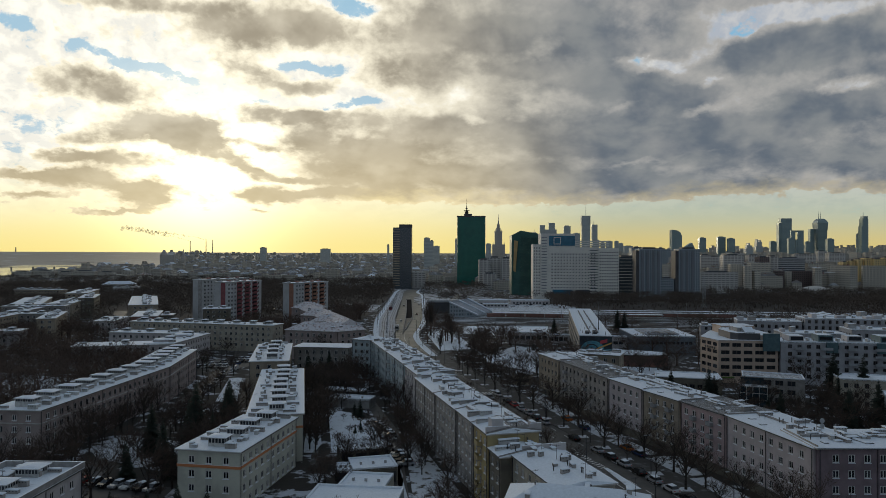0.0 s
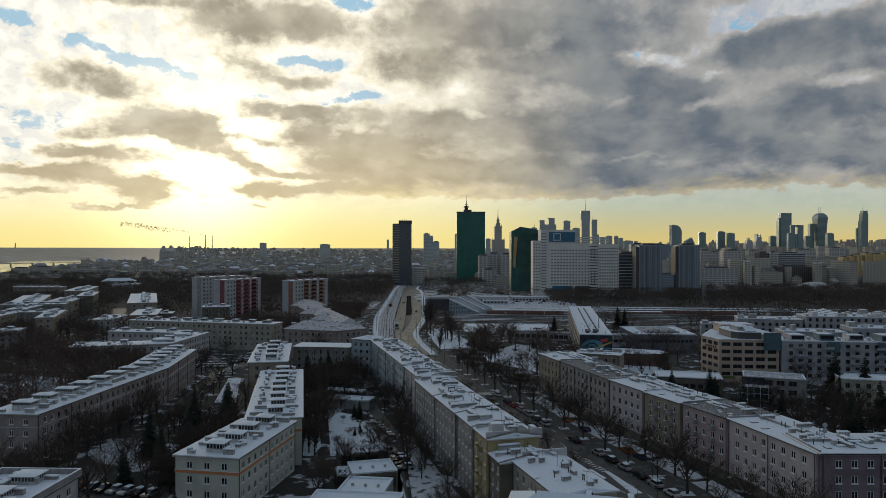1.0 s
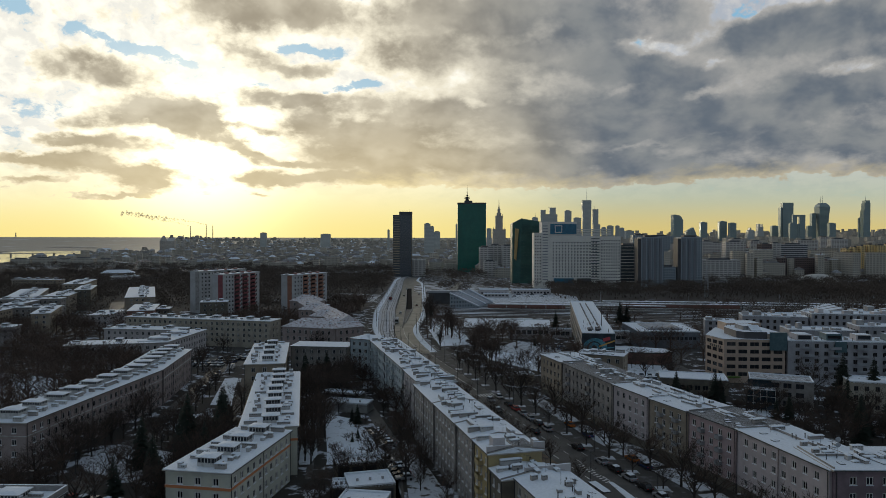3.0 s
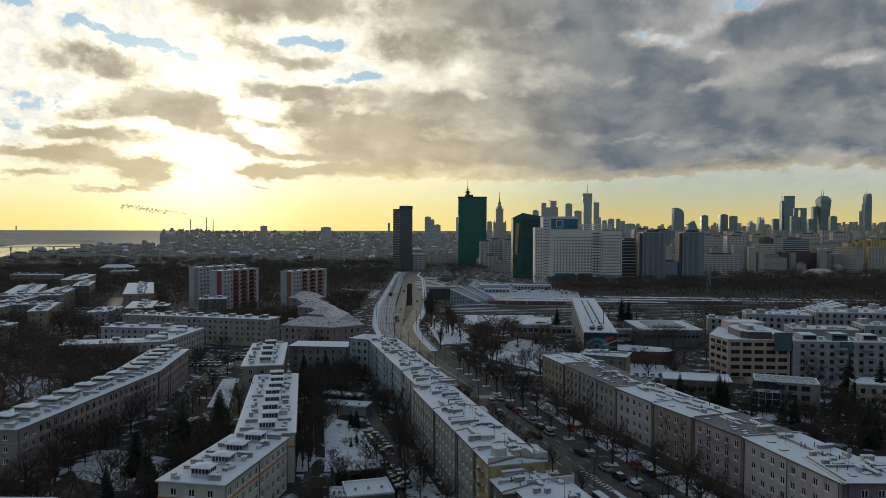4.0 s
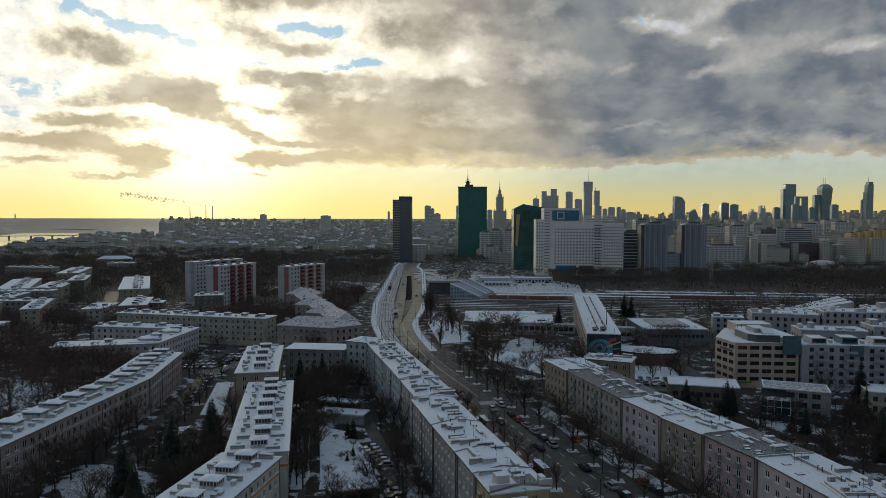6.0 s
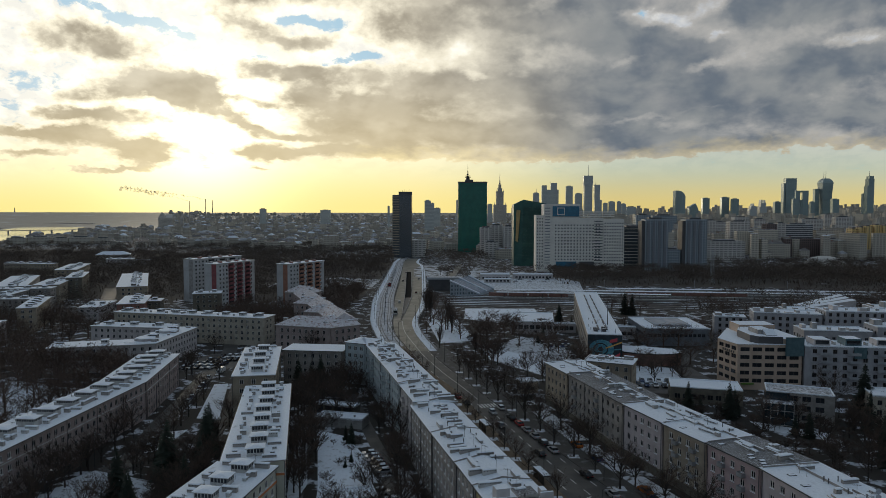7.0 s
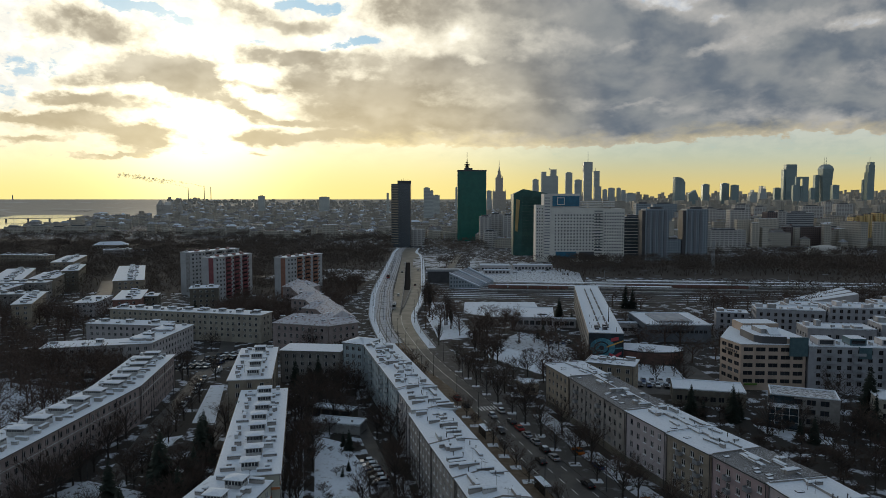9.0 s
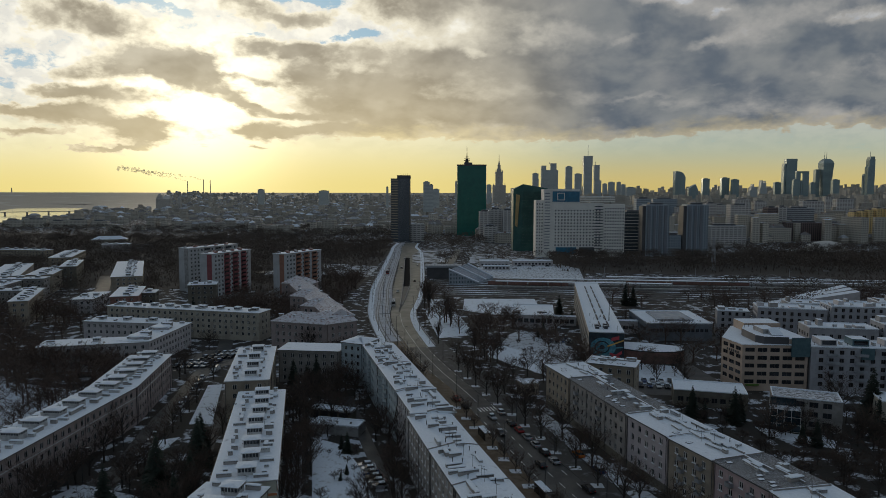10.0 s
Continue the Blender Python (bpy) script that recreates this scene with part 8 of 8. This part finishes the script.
# ---------- cars and street furniture ----------
def car_model(paint, snowy=False, van=False):
    label = {"car_black": "black", "car_white": "white", "car_silver": "silver", "car_red": "red", "car_blue": "dark blue", "car_orange": "orange"}[paint]
    ob = thing("delivery_van" if van else "car", pose(0, 0, -300), f"{label} {'van' if van else 'hatchback'} {'with snow on its roof' if snowy else 'standing on wet asphalt'}", "van" if van else "car", "cars")
    prof = [(-2.1, 0.35), (-2.15, 0.62), (-2.0, 0.86), (-1.0, 0.93), (1.25, 0.93), (2.0, 0.84), (2.12, 0.6), (2.08, 0.35)] if not van else [(-2.4, 0.4), (-2.45, 1.0), (-1.9, 1.15), (-1.5, 1.25), (2.3, 1.25), (2.4, 1.0), (2.4, 0.7), (2.4, 0.4)]
    r = Shape()
    left, right = [(x, -0.86, z) for x, z in prof], [(x, 0.86, z) for x, z in prof]
    k = len(prof)
    r.quad(left)
    r.quad(right[::-1])
    for i in range(k):
        j = (i + 1) % k
        r.quad([left[j], left[i], right[i], right[j]])
    part("body", r, paint, ob)
    z0, z1, a, b, c, d = (0.93, 1.42, -1.0, 1.55, -0.35, 1.15) if not van else (1.25, 2.1, -1.7, 2.3, -1.2, 2.2)
    low = [(a, -0.80, z0), (b, -0.80, z0), (b, 0.80, z0), (a, 0.80, z0)]
    top = [(c, -0.64, z1), (d, -0.64, z1), (d, 0.64, z1), (c, 0.64, z1)]
    r = Shape()
    r.loft(low, top, 0, 0)
    part("cabin", r, "car_glass" if not van else paint, ob)
    r = Shape()
    r.loft([(x * 1.0, y, z) for x, y, z in top], [(x, y * 0.92, z + (0.12 if snowy else 0.05)) for x, y, z in top], 0, 0)
    part("roof_panel", r, "roof_snow" if snowy else paint, ob)
    for x in (-1.3, 1.3):
        for y in (-0.80, 0.80):
            r = Shape()
            r.tube((x, y - 0.1, 0.32), (x, y + 0.1, 0.32), 0.32, 0.32, 12)
            r.quad([(x + 0.32 * math.cos(t), y - 0.1, 0.32 + 0.32 * math.sin(t)) for t in np.linspace(0, 2 * math.pi, 13)[:-1]])
            part("wheel", r, "tyre", ob)
    for y in (-0.62, 0.62):
        r = Shape()
        r.box(-2.17, y - 0.16, 0.62, -2.06, y + 0.16, 0.76)
        part("headlight", r, "head_lamp", ob)
        r = Shape()
        r.box(2.05, y - 0.16, 0.64, 2.14, y + 0.16, 0.80)
        part("tail_light", r, "tail_lamp", ob)
    return ob


CARS = [car_model("car_black"), car_model("car_white", True), car_model("car_silver", True), car_model("car_silver"), car_model("car_blue", True), car_model("car_black", True), car_model("car_red"), car_model("car_orange"), car_model("car_white", van=True)]
g = random.Random(31)


def put_car(k, x, y, deg):
    copy_thing(CARS[k], pose(x, y, 0.045, 0, 0, deg))


side = list(walkline(offset(ST_R, -1.5), 6.0, 0))                      # parked along the right kerb
for x, y, deg in side:
    if 120 < y < 236 and g.random() < 0.72:
        put_car(g.choice((0, 1, 2, 3, 4, 5, 0, 5, 6)), x, y, deg + 180)
for x, y, deg in walkline(offset(ST_R, 6.6), 5.4, 2):                  # on the pavement's parking strip
    if 160 < y < 205 and g.random() < 0.28:
        put_car(g.choice((0, 1, 2, 4, 5, 7)), x, y, deg + 180)
for x, y, deg in walkline(offset(LS, 2.2), 5.6, 0):                    # beside the lawn
    if 190 < y < 285 and g.random() < 0.75:
        put_car(g.choice((0, 1, 2, 3, 4, 5)), x, y, deg)
for x, y in ((-106, 296), (-103, 303), (-100, 311), (-97, 318)):   # car park
    for k in range(5):
        put_car(g.choice((0, 1, 2, 3, 4, 5)), x + k * 2.7, y + k * 0.4, 75)
put_car(8, -88.6, 290, 80)
for k in range(8):                                                     # yard by the nearest block
    put_car((2, 6, 5, 0, 2, 1, 5, 2)[k], -80.0 + k * 2.75, 147.0 - k * 0.7, 70)
for x, y, deg, k in ((-31.6, 502.5, 93, 1), (-38.0, 651.1, 93, 5), (-39.9, 734.6, 93, 1), (-22.2, 558.4, -87, 0), (4.9, 253.2, 107, 6), (7.6, 245.4, 107, 0), (18.6, 239.8, -73, 1), (15.6, 234.7, 107, 2), (25.5, 197.6, -73, 0), (17.0, 220.8, 107, 5), (-24.1, 669.7, -87, 2)):
    put_car(k, x, y, deg)
for k in range(6):
    put_car((2, 1, 5, 4, 1, 2)[k], -14.6 - k * 0.95, 184.5 + k * 2.5, 12)
put_car(1, -14.0, 172.4, 168)
for k in range(4):
    put_car((1, 5, 0, 2)[k], -11.2 + k * 0.75, 167.5 - k * 2.6, 12)
for k in range(10):
    put_car(g.choice((0, 1, 2, 4, 5)), 48 + (k % 5) * 2.8, 344 + (k // 5) * 8, 80)
for k in range(14):
    put_car(g.choice((0, 1, 2, 4, 5)), 66 + (k % 7) * 3.0, 272 - (k % 7) * 0.6 + (k // 7) * 7, 80)
for k in range(8):                                                     # station yard
    put_car(g.choice((0, 1, 2, 5)), 52 + k * 6.5, 648 + 22 * (k % 2), 20)
for first in CARS:
    for part_ob in list(first.children):
        bpy.data.objects.remove(part_ob)
    bpy.data.objects.remove(first)


def long_vehicle(name, label, category, m, sections, length, paint, band):
    """A bus or tram of box sections with window bands, doors, roof boxes and wheels."""
    ob = thing(name, m, label, category)
    for k in range(sections):
        u = k * (length + 0.5)
        r = Shape()
        r.loft([(u, -1.25, 0.35), (u + length, -1.25, 0.35), (u + length, 1.25, 0.35), (u, 1.25, 0.35)], [(u + 0.15, -1.18, 3.1), (u + length - 0.15, -1.18, 3.1), (u + length - 0.15, 1.18, 3.1), (u + 0.15, 1.18, 3.1)], 0, 1)
        part("body", r, [paint, "roof_thin"], ob)
        for y0, y1 in ((-1.30, -1.20), (1.20, 1.30)):
            r = Shape()
            r.box(u + 0.5, y0, 1.35, u + length - 0.5, y1, 2.45)
            part("window_band", r, "car_glass", ob)
            r = Shape()
            r.box(u + 0.3, y0 * 1.005, 0.5, u + length - 0.3, y1 * 1.005, 1.0)
            part("colour_band", r, band, ob)
        r = Shape()
        r.box(u + length * 0.3, -0.8, 3.1, u + length * 0.65, 0.8, 3.45)
        part("roof_unit", r, "metal_grey", ob)
        for uu in (u + length * 0.2, u + length * 0.78):
            for y in (-1.1, 1.1):
                r = Shape()
                r.tube((uu, y - 0.14, 0.45), (uu, y + 0.14, 0.45), 0.45, 0.45, 12)
                part("wheel", r, "tyre", ob)
    for x, y0 in ((-0.02, 0), (sections * (length + 0.5) - 0.5, 1)):
        r = Shape()
        r.box(x - 0.05, -1.0, 1.2, x + 0.12, 1.0, 2.6)
        part("windscreen", r, "car_glass", ob)
        for y in (-0.85, 0.85):
            r = Shape()
            r.box(x - 0.07, y - 0.14, 0.7, x + 0.14, y + 0.14, 0.9)
            part("headlight", r, "head_lamp", ob)


long_vehicle("bus", "white city bus with dark windows on the viaduct", "bus", pose(-30.4, 444.5, 0.05, 0, 0, 93.5), 1, 11.5, "car_white", "car_black")
long_vehicle("tram", "red and yellow tram on the snowy track bed", "tram", pose(-47.2, 606.0, 0.16, 0, 0, 93.2), 2, 13.5, "car_red", "ochre")


def lamp_model(h, arm, label):
    ob = thing("street_lamp", pose(0, 0, -300), label, "street lamp", "street lamps")
    r = Shape()
    r.tube((0, 0, 0), (0, 0, h), 0.11, 0.06, 6)
    r.tube((0, 0, h), (arm, 0, h + 0.3), 0.05, 0.04, 5)
    part("pole", r, "metal_dark", ob)
    r = Shape()
    r.box(arm - 0.1, -0.14, h + 0.22, arm + 0.6, 0.14, h + 0.36)
    part("lamp_head", r, "metal_grey", ob)
    return ob


LAMP = lamp_model(8.5, 1.2, "tall dark street lamp with a flat head")
for line, off, step, turn, lo, hi in ((ST_R, 1.0, 27, 90, 100, 330), (ST_L, -0.8, 27, -90, 100, 420), (TRAM_L, -1.0, 30, -90, 330, 700), (ST_R, 1.5, 30, 90, 330, 760), (LS, -4.4, 24, -90, 110, 330)):
    for x, y, deg in walkline(offset(line, off), step, 5):
        if lo < y < hi:
            copy_thing(LAMP, pose(x, y, 0.1, 0, 0, deg + turn))
MAST = thing("tram_mast", pose(0, 0, -300), "dark steel tram wire mast with two arms", "mast", "tram masts")
r = Shape()
r.tube((0, 0, 0), (0, 0, 7.2), 0.12, 0.09, 6)
part("pole", r, "metal_dark", MAST)
r = Shape()
r.tube((0, -2.6, 6.4), (0, 2.6, 6.4), 0.05, 0.05, 4)
part("arm", r, "metal_dark", MAST)
for x, y, deg in walkline(mid, 24, 3):
    if y < 760:
        copy_thing(MAST, pose(x, y, 0.1, 0, 0, deg))
for first in (LAMP, MAST):
    for part_ob in list(first.children):
        bpy.data.objects.remove(part_ob)
    bpy.data.objects.remove(first)
# tram stop shelters left of the street
for x, y, deg in ((12.1, 217.5, 106), (23.4, 179.5, 106), (32.5, 148.4, 107)):
    ob = thing("tram_shelter", pose(x, y, 0, 0, 0, deg), "glass tram shelter with a snowy flat roof", "shelter", "tram shelters")
    r = Shape()
    r.box(-3.2, -0.9, 2.5, 3.2, 0.9, 2.72, 0, 1)
    part("roof", r, ["metal_dark", "roof_snow"], ob)
    for u in (-3.0, 0.0, 3.0):
        r = Shape()
        r.box(u - 0.05, 0.74, 0, u + 0.05, 0.84, 2.5)
        part("post", r, "metal_dark", ob)
    r = Shape()
    r.box(-3.0, 0.78, 0.3, 3.0, 0.80, 2.3)
    part("glass_panel", r, "car_glass", ob)
# cars and site vans far down the viaduct and wires' poles at the tracks
m = pose(-10, 560, 0, 0, 0, RAIL_A)
for k in range(16):
    ob = thing("catenary_mast", m @ pose(30 + k * 36, -44 + (k % 2) * 88, 0), "grey railway catenary mast", "mast", "catenary masts")
    r = Shape()
    r.tube((0, 0, 0), (0, 0, 9), 0.16, 0.12, 5)
    part("pole", r, "metal_grey", ob)
    r = Shape()
    r.tube((0, 0, 7.5), (0, 4 if k % 2 == 0 else -4, 7.8), 0.08, 0.08, 4)
    part("arm", r, "metal_grey", ob)
for u, y, n in ((46, -15, 60), (150, 4, 90)):
    ob = thing("freight_wagons", m @ pose(u, y, 0.3), "low rust-brown railway wagons with thin snow", "wagon")
    for k in range(int(n / 15)):
        r = Shape()
        r.box(k * 15, -1.4, 0.5, k * 15 + 14, 1.4, 3.2, 0, 1)
        part("wagon", r, ["brick_wall", "roof_thin"], ob)
